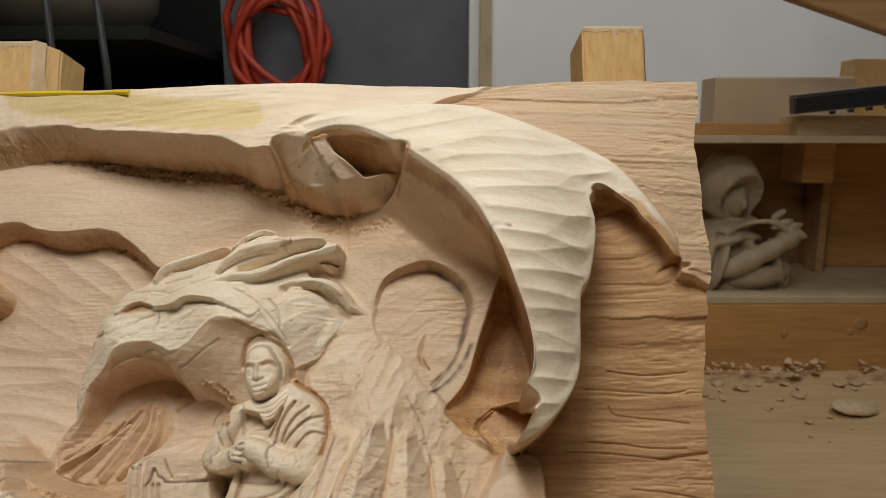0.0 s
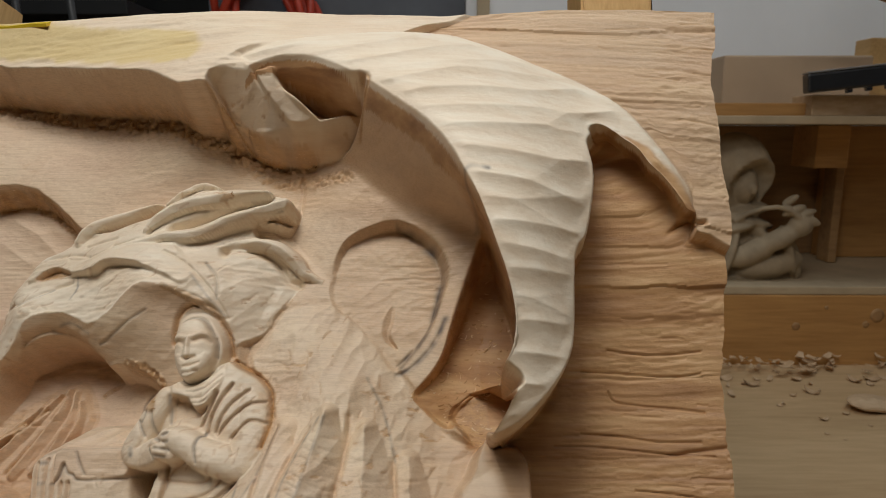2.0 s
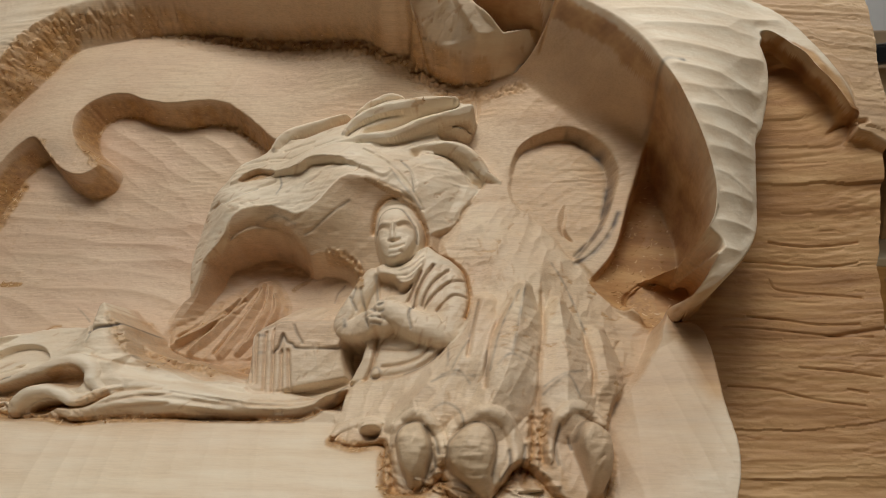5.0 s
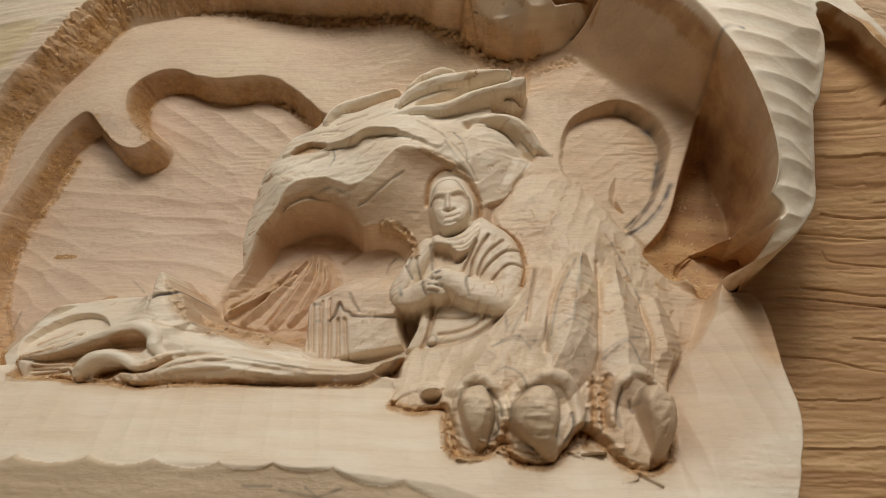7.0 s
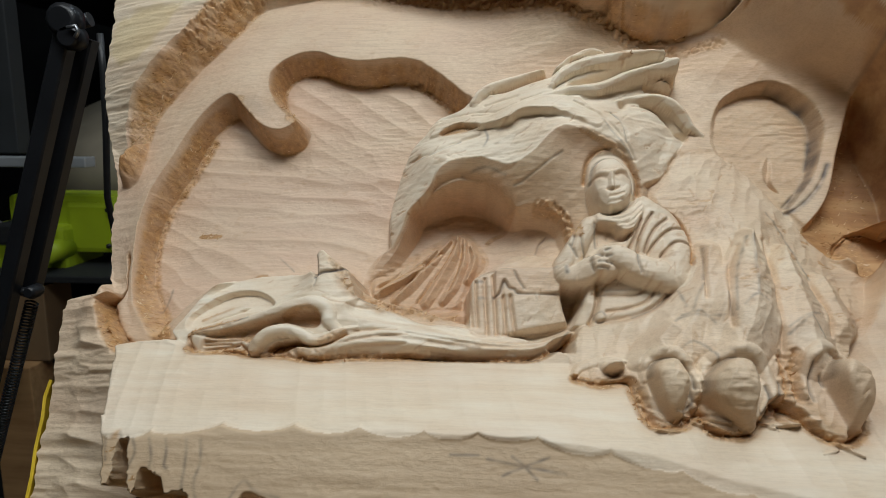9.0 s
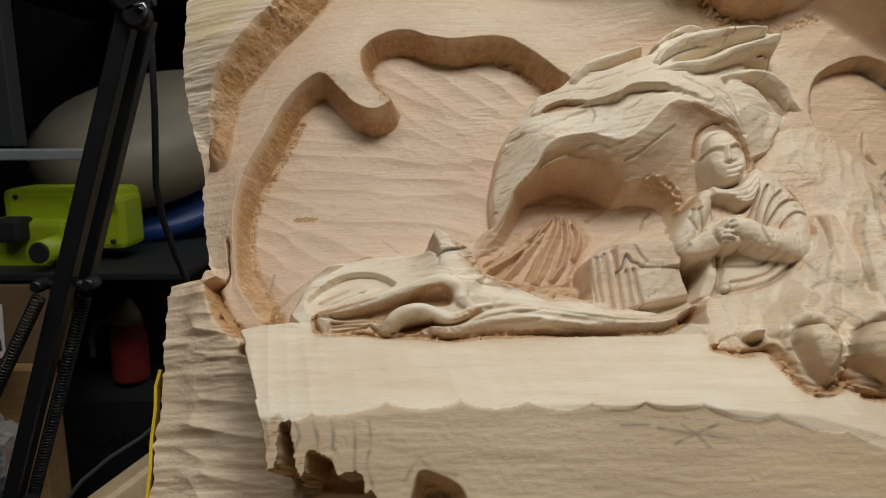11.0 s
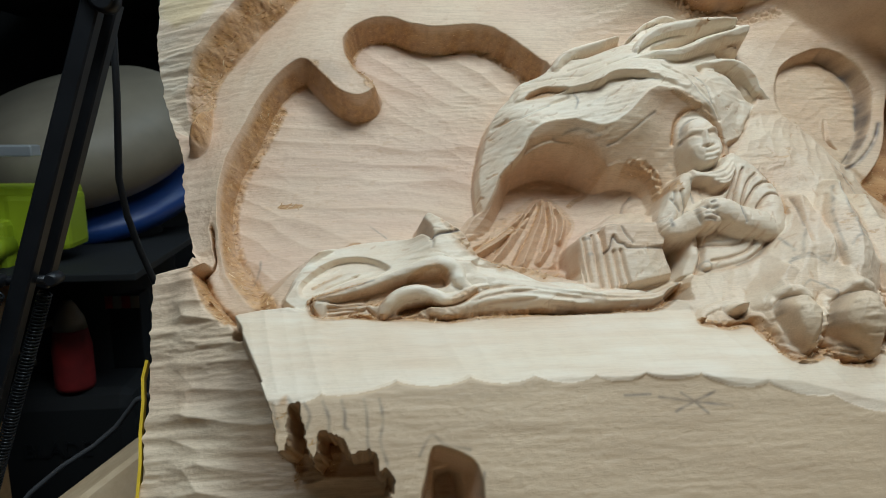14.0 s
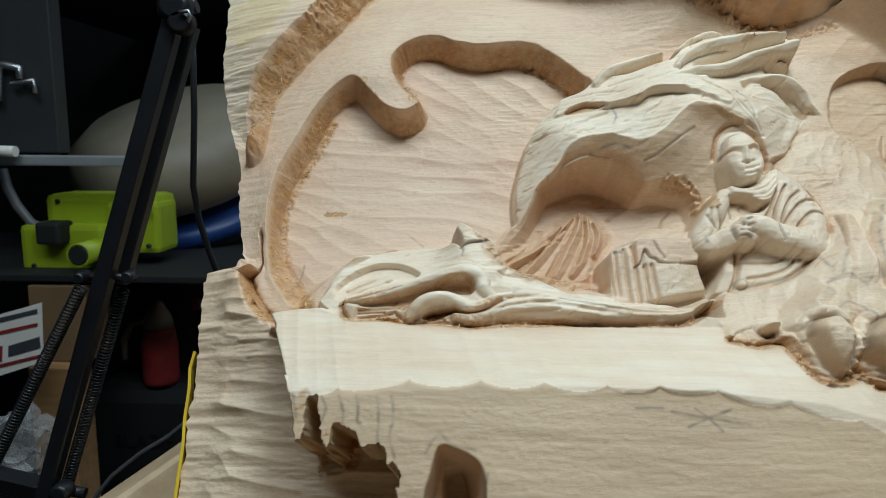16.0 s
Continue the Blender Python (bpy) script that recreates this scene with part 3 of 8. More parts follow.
# ground behind the tail
BANK = [(-263.2, 47.9), (-261.6, 55.2), (-257.7, 63.1), (-250.7, 70.9), (-241.4, 77.2), (-229.2, 79.9), (-217, 80), (-207.7, 78.9), (-206.9, 86.4), (-203, 89.4), (-199.1, 86.3), (-193.6, 81.1), (-187.9, 77.1), (-185.6, 70.9), (-183.2, 65.1), (-176.4, 62.4), (-168.3, 59.3), (-157.8, 55.2)] + [(-145, 55), (-114, 49), (-109, 40), (-161, 37), (-206, 36), (-248, 40)]
shape(BANK, [(-262, 50, -43), (-257, 62, -49.5), (-241, 76, -56.5), (-227, 79, -56.5), (-212, 77, -52), (-206, 86, -45), (-203, 78, -37.5), (-203, 73, -36.5), (-194, 75, -37), (-188, 76, -38), (-218, 67, -45), (-232, 61, -43), (-241, 54, -40), (-249, 49, -38), (-200, 65, -33.5), (-184, 62, -36), (-173, 56, -36), (-254, 44, -38)] + [(-140, 48, -42), (-110, 48, -38), (-230, 42, -36)], 2.2, 0.3, TAIL,
      carve=lambda u, v, d: 0.25 * fbm(u, v, 20, 6, 101, 2))
# post: torn flat at its end, with a pencilled cut across it
shape([(-207.1, 86.2), (-204.8, 83.9), (-202.8, 79.3), (-202.5, 72.9), (-204.3, 74.9), (-207.7, 79.4)], [(-207, 87, -50), (-204, 83, -44), (-202, 78, -40), (-207, 81, -55), (-202, 75, -42)], 1.0, 0.2, piece("torn_post_end"), carve=lambda u, v, d: 0.9 * fbm(u, v, 2, 6, 102, 2))
# grey on this steep face stands in for its shade
stain("grey", [(-207.1, 86.2), (-204.8, 83.9), (-202.8, 79.3), (-202.5, 72.9), (-204.3, 74.9), (-207.7, 79.4)], 0.6, 1.5)
groove([(-203.2, 72.2), (-200.3, 74.1), (-195.6, 75), (-188, 76.9)], 0.7, 1.3, pencil=0.95)
groove([(-202.7, 72.9), (-202.5, 70.3), (-203, 68.2)], 0.5, 0.7, pencil=0.5)
# oval dish over the tail's end
DISH = [(-257.2, 54.9), (-254.7, 59.9), (-250.3, 64.4), (-244.6, 68.3), (-237.6, 70), (-230.5, 69.3), (-224.7, 66.6), (-220.1, 61.7), (-226, 58.7), (-235.1, 56.3), (-243, 53.3), (-250, 49.5), (-254.9, 49.5)]
shape(DISH, [(-251, 65, -54.5), (-239, 71, -57), (-227, 68, -54), (-221, 62, -46.5), (-241, 63, -52.5), (-232, 61, -48), (-250, 56, -49), (-253, 51, -43), (-241, 55, -44.5)], 1.7, 0.2, TAIL, carve=lambda u, v, d: 0.5 * gouge(u, v, 30, 24, 6, 103))
shape([(-251.7, 54.8), (-246.8, 58.1), (-241.1, 61.2), (-236.4, 62.3), (-231.8, 61.2), (-235.9, 58.6), (-243.2, 55.7), (-249.5, 52.5)], [(-250, 55, -47), (-241, 60, -48), (-233, 61, -46.5), (-247, 54, -44.5), (-237, 58, -44.5)], 0.8, 0.1, TAIL)
fuzz_edge([(-251.3, 55.3), (-246.1, 58.5), (-240.6, 61.2)], 1.3, 0.7, dig=0.5)
groove([(-224.3, 79.8), (-217, 79.7), (-211.7, 78.4), (-207.7, 78.4)], 0.6, 0.9, fuzz_shade=0.5)
groove([(-240.4, 78), (-236.5, 80.8), (-232.6, 81.3)], 0.4, 0.5, fuzz_shade=0.8)
pencil([(-227.8, 90.1), (-223.6, 86.6), (-220.5, 83.8)], 0.6, wide=0.35)
fuzz_edge([(-195, 81), (-188, 71), (-181, 66), (-172, 64), (-146, 61)], 5, 0.6, dig=1.2)

# neck behind skull and shoulder
shape([(-73, 161), (-58, 167), (-43, 152), (-31, 141), (-31, 127), (-44, 111), (-56, 98), (-65, 101), (-70, 111)], [(-60, 160, -41), (-35, 145, -44), (-45, 120, -42), (-62, 110, -44), (-70, 130, -42)], 4, 1, MEMBRANE, carve=lambda u, v, d: 0.5 * gouge(u, v, 60, 9, 5, 109))

# under the hood: a sloping palate first, then the deep hollow behind its edge
LIP_LINE = [(-174.9, 95.8), (-170, 103.6), (-166.7, 109.8), (-160.7, 114.1), (-156.8, 119), (-154.8, 124.2), (-151.2, 127.4), (-146.2, 129.2), (-140.5, 129.6), (-134.5, 128.4), (-129.2, 126.3), (-124.1, 123.8), (-120.6, 123.9), (-116.3, 125.9), (-112.2, 128.7), (-108.4, 132.5), (-104.4, 135.7), (-101.3, 137.3), (-97.8, 137.6), (-93.9, 136.6), (-88.4, 134), (-83.3, 131.6), (-78.4, 128.9), (-73.5, 125.7), (-70, 121.4), (-67.9, 116.5)]
CAVE = LIP_LINE + [(-66.7, 112), (-70.1, 94.4), (-79.9, 79.4), (-93.7, 66), (-112.4, 62), (-136.1, 59.2), (-157.6, 65.2), (-179.7, 71.2), (-184.4, 82.7), (-179.4, 91.8)]
shape(CAVE, [(-144, 124, -44.5), (-157, 117, -54), (-141, 122, -52), (-121, 117, -41), (-122, 114, -48), (-110, 115, -41), (-101, 108, -46), (-95, 132, -33), (-109, 125, -29.5), (-123, 123, -35.5), (-135, 128, -38.5), (-146, 128, -41.5), (-155, 124, -44.5), (-112, 128, -30), (-94, 136, -25.5), (-83, 131, -29), (-91, 122, -37), (-94, 111, -44), (-97, 102, -50), (-89, 129, -35), (-79, 132, -33), (-70, 118, -38), (-101, 137, -25), (-79, 102, -48), (-171, 101, -62), (-176, 87, -70), (-128, 79, -60), (-143, 69, -60)], 3.0, 4.0, piece("palate"), wobble=0.2,
      carve=lambda u, v, d: 0.6 * gouge(u, v, 48, 16, 5, 111) + 0.15 * fbm(u, v, 5, 3, 113, 2))
groove([(-120.7, 117.2), (-115.3, 118.9), (-108.5, 122.9), (-100.7, 128.6)], 0.5, 0.5, pencil=0.5)
INNER_EDGE = [(-168.8, 103.5), (-165.7, 110.2), (-160, 115.6), (-152.7, 119.3), (-146.5, 121.2), (-140.3, 122.1), (-133.4, 120.7), (-127.5, 117.4), (-122.3, 112.7), (-119.2, 109.6), (-115.2, 110.3), (-110.2, 109.6), (-105.3, 108.1), (-101.3, 105.6), (-98.3, 101.6), (-96.2, 96.6), (-94.7, 90.5)]
shape(INNER_EDGE + [(-95.3, 85.2), (-117.6, 69.3), (-142.6, 63.4), (-163.3, 64.8), (-181, 71.2), (-185.1, 82.7), (-180.2, 87.2), (-173.8, 94.6)],
      [(-163, 114, -74), (-147, 123, -77), (-130, 119, -78), (-120, 114, -73), (-119, 104, -69), (-109, 98, -64), (-106, 105, -63), (-100, 98, -60), (-113, 113, -62), (-146, 107, -77), (-162, 103, -76), (-182, 84, -73), (-172, 91, -74), (-144, 77, -70), (-118, 76, -66)], 4.5, 0.4, HOLLOW, wobble=0.3,
      carve=lambda u, v, d: 1.2 * gouge(u, v, 20, 17, 6, 115) + 0.4 * fbm(u, v, 8, 4, 117, 2))
groove([(-161.8, 116.1), (-153.2, 121.2), (-144.3, 123.9), (-134.7, 122), (-127.7, 118.1), (-122.3, 112.5)], 1.1, 2.0, fuzz_shade=0.35)
# warm brown over the hollow: fibres plus bounced light and shade, as colour
stain("fuzz_shade", [(-168.8, 103.5), (-160, 115.6), (-147, 121.2), (-133.4, 120.7), (-119.2, 109.6), (-118.8, 107.4), (-129.8, 106.5), (-149.2, 109.5), (-162.4, 103.2), (-171.6, 95.3)], 0.42, 9, 2)
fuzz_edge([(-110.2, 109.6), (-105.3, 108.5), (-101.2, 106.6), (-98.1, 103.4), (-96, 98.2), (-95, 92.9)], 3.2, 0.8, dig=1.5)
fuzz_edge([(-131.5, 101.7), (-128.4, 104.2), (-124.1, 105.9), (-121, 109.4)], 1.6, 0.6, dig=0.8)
groove([(-110, 93.4), (-108.6, 97.2), (-105.5, 100.5)], 0.5, 0.7, pencil=0.4)

# rock heaps under the head: ridges that fan out from one top
ROCK_PTS = [(-185, 81.6), (-178.6, 85.3), (-171.7, 89.3), (-161.6, 96.8), (-153.8, 101.4), (-147.7, 105.9), (-141.7, 106), (-136.9, 100.4), (-132.5, 91.4), (-137.3, 82), (-142.4, 72.5), (-144.8, 66.7), (-158.2, 65.4), (-171.3, 66.4), (-183.8, 71.1)]
shape(ROCK_PTS, [(-144, 103, -74), (-156, 94, -73), (-172, 88, -73), (-184, 83, -72), (-149, 82, -70), (-159, 76, -69), (-172, 75, -69), (-181, 75, -70), (-139, 90, -70), (-146, 71, -67), (-164, 68, -67)], 2.5, 0.3, ROCKS)
for a, r in (([(-145.6, 104.1), (-147.7, 93.5), (-153.5, 81.6), (-159.2, 69.8)], [1.2, 3.0, 3.6, 2.6]), ([(-149, 102.1), (-158.2, 90), (-166.9, 78.6), (-172.9, 71.3)], [1.0, 2.8, 3.4, 2.4]), ([(-155.2, 96.9), (-165.9, 86.3), (-177, 77.7), (-182.2, 73.6)], [1.0, 2.4, 2.8, 2.0]),
             ([(-142.5, 102.8), (-142.7, 91.1), (-146.5, 79.3), (-151.5, 70.4)], [1.2, 2.6, 3.0, 2.0]), ([(-139.5, 98.7), (-137.4, 91.4), (-140.7, 80.9)], [1.0, 2.0, 2.0]), ([(-160.7, 87.8), (-170.4, 80.5), (-179, 75.2)], [0.8, 1.8, 1.4])):
    bead(a, r, 3.6, ROCKS, -0.9)
for a in ([(-146.5, 101), (-151.3, 90.7), (-157.7, 79.6), (-163, 70.5)], [(-153.3, 95.5), (-162.7, 86.1), (-171.1, 76.2)], [(-143.3, 99), (-144.7, 87.7), (-149, 76.3)], [(-161, 90.3), (-171.1, 83.8), (-181, 78.4)]):
    groove(a, 0.9, 2.0, fuzz_shade=0.75)

# dragon head: hood from the snout to the skull
HEAD_PTS = [(-177.8, 99.2), (-178.1, 105.4), (-177.8, 113.6), (-175.1, 125.6), (-172, 135.4), (-166.9, 144.8), (-162.2, 148.7), (-159.6, 153), (-155.4, 157), (-148.7, 158.4), (-144.4, 160.8), (-140.7, 163.6), (-130, 164.8), (-116.8, 166), (-106.5, 169.6), (-98.8, 176.2), (-92.4, 179.1), (-85.9, 181.6), (-78.4, 180.2), (-66.3, 169.3), (-61.4, 159), (-49.5, 154.8), (-44, 149.4), (-43.1, 143.7), (-48.2, 135.3), (-52.2, 128.7), (-56.8, 121.5), (-65.6, 116.2)] + LIP_LINE[::-1]
HEAD_W = [(-177, 99, -66), (-173, 106, -60), (-169, 107, -55.5), (-174, 124, -62), (-171, 133, -59), (-166, 143, -55), (-159, 151, -52), (-167, 120, -54), (-156, 120, -46.5), (-161, 126, -47), (-157, 132, -42.5), (-146, 129, -41), (-135, 128, -38), (-123, 124, -35), (-112, 129, -29.5), (-101, 137, -24.3), (-94, 136, -25), (-83, 131, -28), (-74, 125, -32), (-68, 118, -37), (-142, 145, -45), (-150, 145, -47), (-134, 136, -40), (-120, 147, -34), (-114, 137, -32), (-106, 145, -30.5), (-93, 140, -27), (-70, 137, -31), (-74, 152, -34), (-46, 144, -43), (-54, 131, -40), (-59, 120, -42), (-66, 162, -35), (-82, 145, -29), (-155, 156, -51), (-140, 158, -46), (-119, 162, -40), (-104, 170, -38), (-86, 178, -36)]
shape(HEAD_PTS, HEAD_W, 1.4, 0.4, HEAD, wobble=0.15,
      carve=lambda u, v, d: 0.5 * gouge(u, v, 32, 22, 6, 121) + 0.12 * fbm(u, v, 14, 3, 123, 2))
# the upper plane of the hood, with its crest that steps over the face below
CREST_LINE = [(-159.3, 144.8), (-154.1, 145), (-147.4, 144.9), (-141.4, 145.1), (-131.3, 144.1), (-125.6, 143.6), (-122, 144.2), (-119.6, 145.8), (-115.1, 146.6), (-106.4, 145.3), (-99.2, 142.8), (-92.5, 140.1)]
shape(CREST_LINE + [(-86, 137.5), (-82.1, 143.5), (-89.3, 151.3), (-99, 162.1), (-105, 169.5), (-119.4, 166.6), (-134.2, 162.4), (-144.9, 159.3), (-154.7, 155.6)],
      [(-155, 145, -46.5), (-142, 145, -40), (-131, 144, -35), (-120, 145, -27), (-106, 145, -25), (-93, 140, -24), (-155, 155, -51), (-140, 157, -45), (-119, 161, -38), (-106, 166, -36), (-106, 160, -31), (-95, 158, -29), (-93, 150, -28.5), (-86, 142, -27.5), (-129, 151, -38)], 1.3, 0.3, HEAD,
      carve=lambda u, v, d: 0.6 * gouge(u, v, 34, 20, 4.5, 127))
# eye slit under the crest, creases of the cheek and the skull
shape([(-154.5, 145), (-151.6, 148), (-145, 149), (-140.7, 147.6), (-135.8, 145.4), (-141.5, 144.8), (-148, 144.6)], [(-153, 147, -50), (-145, 150, -48), (-137, 147, -44)], 1.0, 0.2, HEAD)
# eye slit tinted brown, its shade included
stain("fuzz_shade", [(-154.5, 145), (-151.6, 148), (-145, 149), (-140.7, 147.6), (-135.8, 145.4), (-141.5, 144.8), (-148, 144.6)], 0.75, 2)
for a, wide, deep in (([(-169.3, 134.1), (-162.7, 134.6), (-157, 134), (-147, 138.9), (-136.3, 141.9)], 0.9, 1.2), ([(-154.5, 153.8), (-148.4, 154.5), (-137.5, 154), (-129.3, 151.8)], 0.7, 1.0),
                      ([(-117.4, 154.4), (-108.9, 155.8), (-99, 155.2)], 1.2, 2.0), ([(-95.4, 150.9), (-86.9, 146.3), (-79.2, 139.2), (-72.9, 131.3), (-69.9, 125.7)], 0.6, 1.0), ([(-79.6, 146.9), (-75.1, 141.4), (-73.3, 133.8)], 0.5, 0.8),
                      ([(-87.1, 134.8), (-80.3, 132.7), (-73.7, 128.4), (-69.5, 123)], 0.5, 0.7), ([(-133.6, 157.6), (-126.4, 158.6), (-119.2, 159.4)], 0.7, 1.2), ([(-139.9, 152.3), (-129.2, 151.2), (-118.9, 153.6)], 0.5, 0.8)):
    groove(a, wide, deep)
for a in ([(-143.7, 124), (-133.6, 125.5), (-124.5, 120.9)], [(-169.2, 133.5), (-157, 133.7), (-144.5, 139.5)], [(-79.6, 146.9), (-75.1, 141.4), (-73.8, 132.7)], [(-84, 141.9), (-78.3, 134.8), (-71, 126.8)], [(-133.7, 143.7), (-132.4, 139.1), (-134.2, 134.7)]):
    pencil(a, 0.55, wide=0.5)
fuzz_edge([(-93.2, 136.6), (-87.1, 134.3), (-80.9, 131.6), (-73.7, 126.7), (-69.8, 121.8), (-68.2, 116.9)], 1.6, 0.7, dig=0.7)
fuzz_edge([(-178, 114), (-175.4, 126), (-172.2, 135.8), (-167.3, 145.8)], 1.3, 0.35, dig=0.5)

# small horn on the brow
bead([(-138.6, 160.6), (-136.3, 164.2), (-131.1, 167.2), (-119.6, 170.9), (-106.5, 176.4)], [2.2, 2.8, 2.6, 2.3, 0.9], 0, HORN, -0.85, lift=[-43, -41.5, -40, -39.5, -40])
# long horn of two blades with a hollow between them
shape([(-105, 160.4), (-101, 166.2), (-95, 171.5), (-87.5, 177.6), (-80, 179), (-69, 178.1), (-55.8, 176.1), (-48.5, 173.8), (-48.7, 167.3), (-52.4, 163), (-62, 164.6), (-72.8, 162.2), (-81.7, 157.6), (-94.1, 153.5), (-102, 155.8)],
      [(-101, 165, -33), (-91, 169, -32), (-79, 173, -31), (-57, 175, -28), (-50, 172, -29), (-82, 163, -31), (-64, 167, -30), (-94, 156, -30)], 1.6, 0.3, HORN)
bead([(-104.7, 160.4), (-101, 165), (-95.1, 169), (-86.6, 171.8), (-76.8, 173.1), (-66.6, 173.9), (-56.8, 174.3)], [1.4, 2.2, 2.6, 2.8, 2.8, 2.4, 1.6], 0, HORN, -0.8, lift=[-29, -28, -27, -26, -25, -24, -23.4])
bead([(-117.4, 153.5), (-107.4, 155.2), (-100, 156.9), (-95.1, 158), (-86.8, 158), (-79, 160.3), (-71.6, 163.9), (-62.2, 167.1), (-50.2, 171.5)], [1.0, 1.6, 1.8, 2.0, 2.2, 2.4, 2.4, 2.4, 2.4], 0, HORN, -0.8, lift=[-32, -29, -28, -27, -26.4, -25.8, -25.4, -25.4, -26])
groove([(-94.8, 161.5), (-86.6, 164.4), (-76.8, 167.5), (-66.9, 170.6), (-58.3, 172.2)], 1.7, 6.0)
bead([(-101.9, 174.4), (-94.6, 179.2), (-86.4, 182.2), (-79.6, 180.9)], [1.0, 1.6, 1.6, 0.8], 0, HORN, -0.8, lift=[-37, -35, -34, -34])
shape([(-64.3, 164.7), (-57.6, 165.8), (-48.7, 167.6), (-49.8, 165.3), (-52, 164.4), (-58, 165)], -47, 1.6, 0.2, piece("hollow"))
# curled lesser horn
bead([(-77, 154), (-69.2, 155.1), (-60.3, 156), (-52.7, 154.4), (-47.3, 150.5), (-43.3, 146), (-37.1, 143.4)], [1.2, 2.0, 2.6, 3.0, 3.0, 2.4, 1.0], 0, HORN, -0.8, lift=[-33, -31.5, -31, -32, -34.5, -38, -43])
groove([(-74, 152.1), (-72, 154.1), (-66.5, 154.4), (-60, 153), (-53.9, 149.1), (-49.8, 143.7), (-45.4, 141.4)], 1.5, 3.4)
shape([(-73, 151.5), (-67.1, 152.7), (-61.1, 151), (-55.2, 147.1), (-50.7, 142), (-54.2, 131.5), (-59.2, 121.5), (-66.7, 119.6), (-69.8, 128.3), (-72.1, 139.5)], [(-70, 149, -34), (-62, 147, -35.5), (-54, 142, -40), (-65, 136, -33), (-57, 129, -40.5), (-66, 122, -37), (-70, 136, -32.5)], 3, 0, HEAD, carve=lambda u, v, d: 0.6 * gouge(u, v, 60, 12, 7, 125))

# shoulder, leg and paw
LEG_PTS = [(-63, 112), (-56, 123), (-50, 132), (-33, 135), (-18, 125), (-2, 105), (13, 87), (24, 76), (15, 58), (3, 44), (0, 28), (-3, 15), (-12, 10), (-21, 13), (-26, 19), (-33, 23), (-42, 13), (-49, 11), (-57, 13), (-60, 18), (-66, 14), (-77, 14), (-80, 23), (-81, 30), (-92, 29), (-100, 31), (-100, 47), (-94, 57), (-80, 64), (-70, 72), (-60, 84), (-57, 99)]
LEG_W = [(-44, 133, -42), (-31, 134, -44), (-17, 122, -46), (2, 104, -49), (11, 88, -48), (-41, 115, -38), (-28, 109, -36), (-45, 91, -37), (-27, 95, -31), (-18, 86, -34), (-53, 73, -33), (-41, 76, -26), (-44, 60, -18), (-48, 48, -19), (-23, 67, -25), (-25, 53, -20), (-26, 42, -18), (-61, 53, -24), (-72, 46, -24), (-76, 45, -28), (-77, 54, -32), (-66, 61, -31), (-54, 86, -36), (-56, 105, -40), (-82, 40, -27), (-75, 30, -17), (-60, 27, -13), (-58, 19, -15), (-46, 19, -10), (-31, 27, -14), (3, 65, -34), (-5, 45, -24), (-21, 36, -17)]
shape(LEG_PTS, LEG_W, 3.0, 0.6, LEG, wobble=0.4, carve=lambda u, v, d: 0.9 * gouge(u, v, 72, 14, 7, 131) + 0.25 * fbm(u, v, 7, 6, 133, 2))
# four fingers with a sharp crest, and the knuckles before the toes
for a, r, h in (([(-29.1, 90.2), (-30.7, 80.6), (-32.8, 70.1), (-35.3, 60.6), (-39.5, 49.5), (-44.6, 41.1)], [4, 8, 11, 13, 13, 11], 8.5),
                ([(-15.3, 85.1), (-15, 74.3), (-14.5, 61.3), (-15.3, 51.4), (-16.4, 40.9)], [4, 8, 10, 12, 10], 7.5),
                ([(-44.4, 85.4), (-49.2, 71.7), (-54.2, 58.8), (-60.2, 49.1), (-65.5, 40.9)], [5, 9, 10, 11, 9], 6.5),
                ([(0.1, 74.8), (0.9, 62.3), (0.7, 52.6)], [4, 7, 7], 5.0),
                ([(-65.2, 50.4), (-72, 43.5), (-77.4, 37.2)], [4, 5, 4], 4.5)):
    bead(a, r, h, LEG, -0.85)
for a in ([(-34.3, 84.7), (-40.6, 72.4), (-43.7, 60.2), (-44.7, 49.4)], [(-21.7, 89.6), (-21.7, 76.4), (-24.1, 61.8), (-25.6, 48.1), (-25.9, 39.6)], [(-46.8, 85.6), (-49.2, 72.2), (-50.8, 61.8)], [(-5.5, 73.6), (-3.8, 60.1), (-5, 49.5)]):
    groove(a, 0.9, 1.6, fuzz_shade=0.35)
for k in range(8):
    t = k / 7
    bar = np.array([(-34.8, 82.3), (-31.3, 82.8), (-43, 63.8), (-35.2, 61.8)], float)
    a, b = bar[0] * (1 - t) + bar[2] * t, bar[1] * (1 - t) + bar[3] * t
    groove([tuple(a), tuple((a + b) / 2 + (0, 0.8)), tuple(b)], 0.45, 0.35)
for k in range(7):
    t = k / 6
    bar = np.array([(-28.6, 81.3), (-22.5, 81.5), (-33.5, 58.7), (-25.7, 56.8)], float)
    a, b = bar[0] * (1 - t) + bar[2] * t, bar[1] * (1 - t) + bar[3] * t
    groove([tuple(a), tuple(b - (0, 1.5))], 0.45, 0.3)
for a in ([(-63.7, 51.8), (-60.3, 54), (-55.2, 54.5), (-48.4, 53.6)], [(-23.9, 47.8), (-19.7, 51.6), (-14.7, 54.8), (-10.7, 47.4)], [(-58.1, 66.4), (-58.1, 58.6)], [(-46.6, 85.3), (-50.2, 69.4)], [(-16.4, 104.1), (-9.9, 92.1), (-4.7, 74.1)], [(-29, 88.6), (-35, 61.3)], [(-43.9, 62.8), (-44.4, 53.6)]):
    pencil(a, 0.55, wide=0.55)
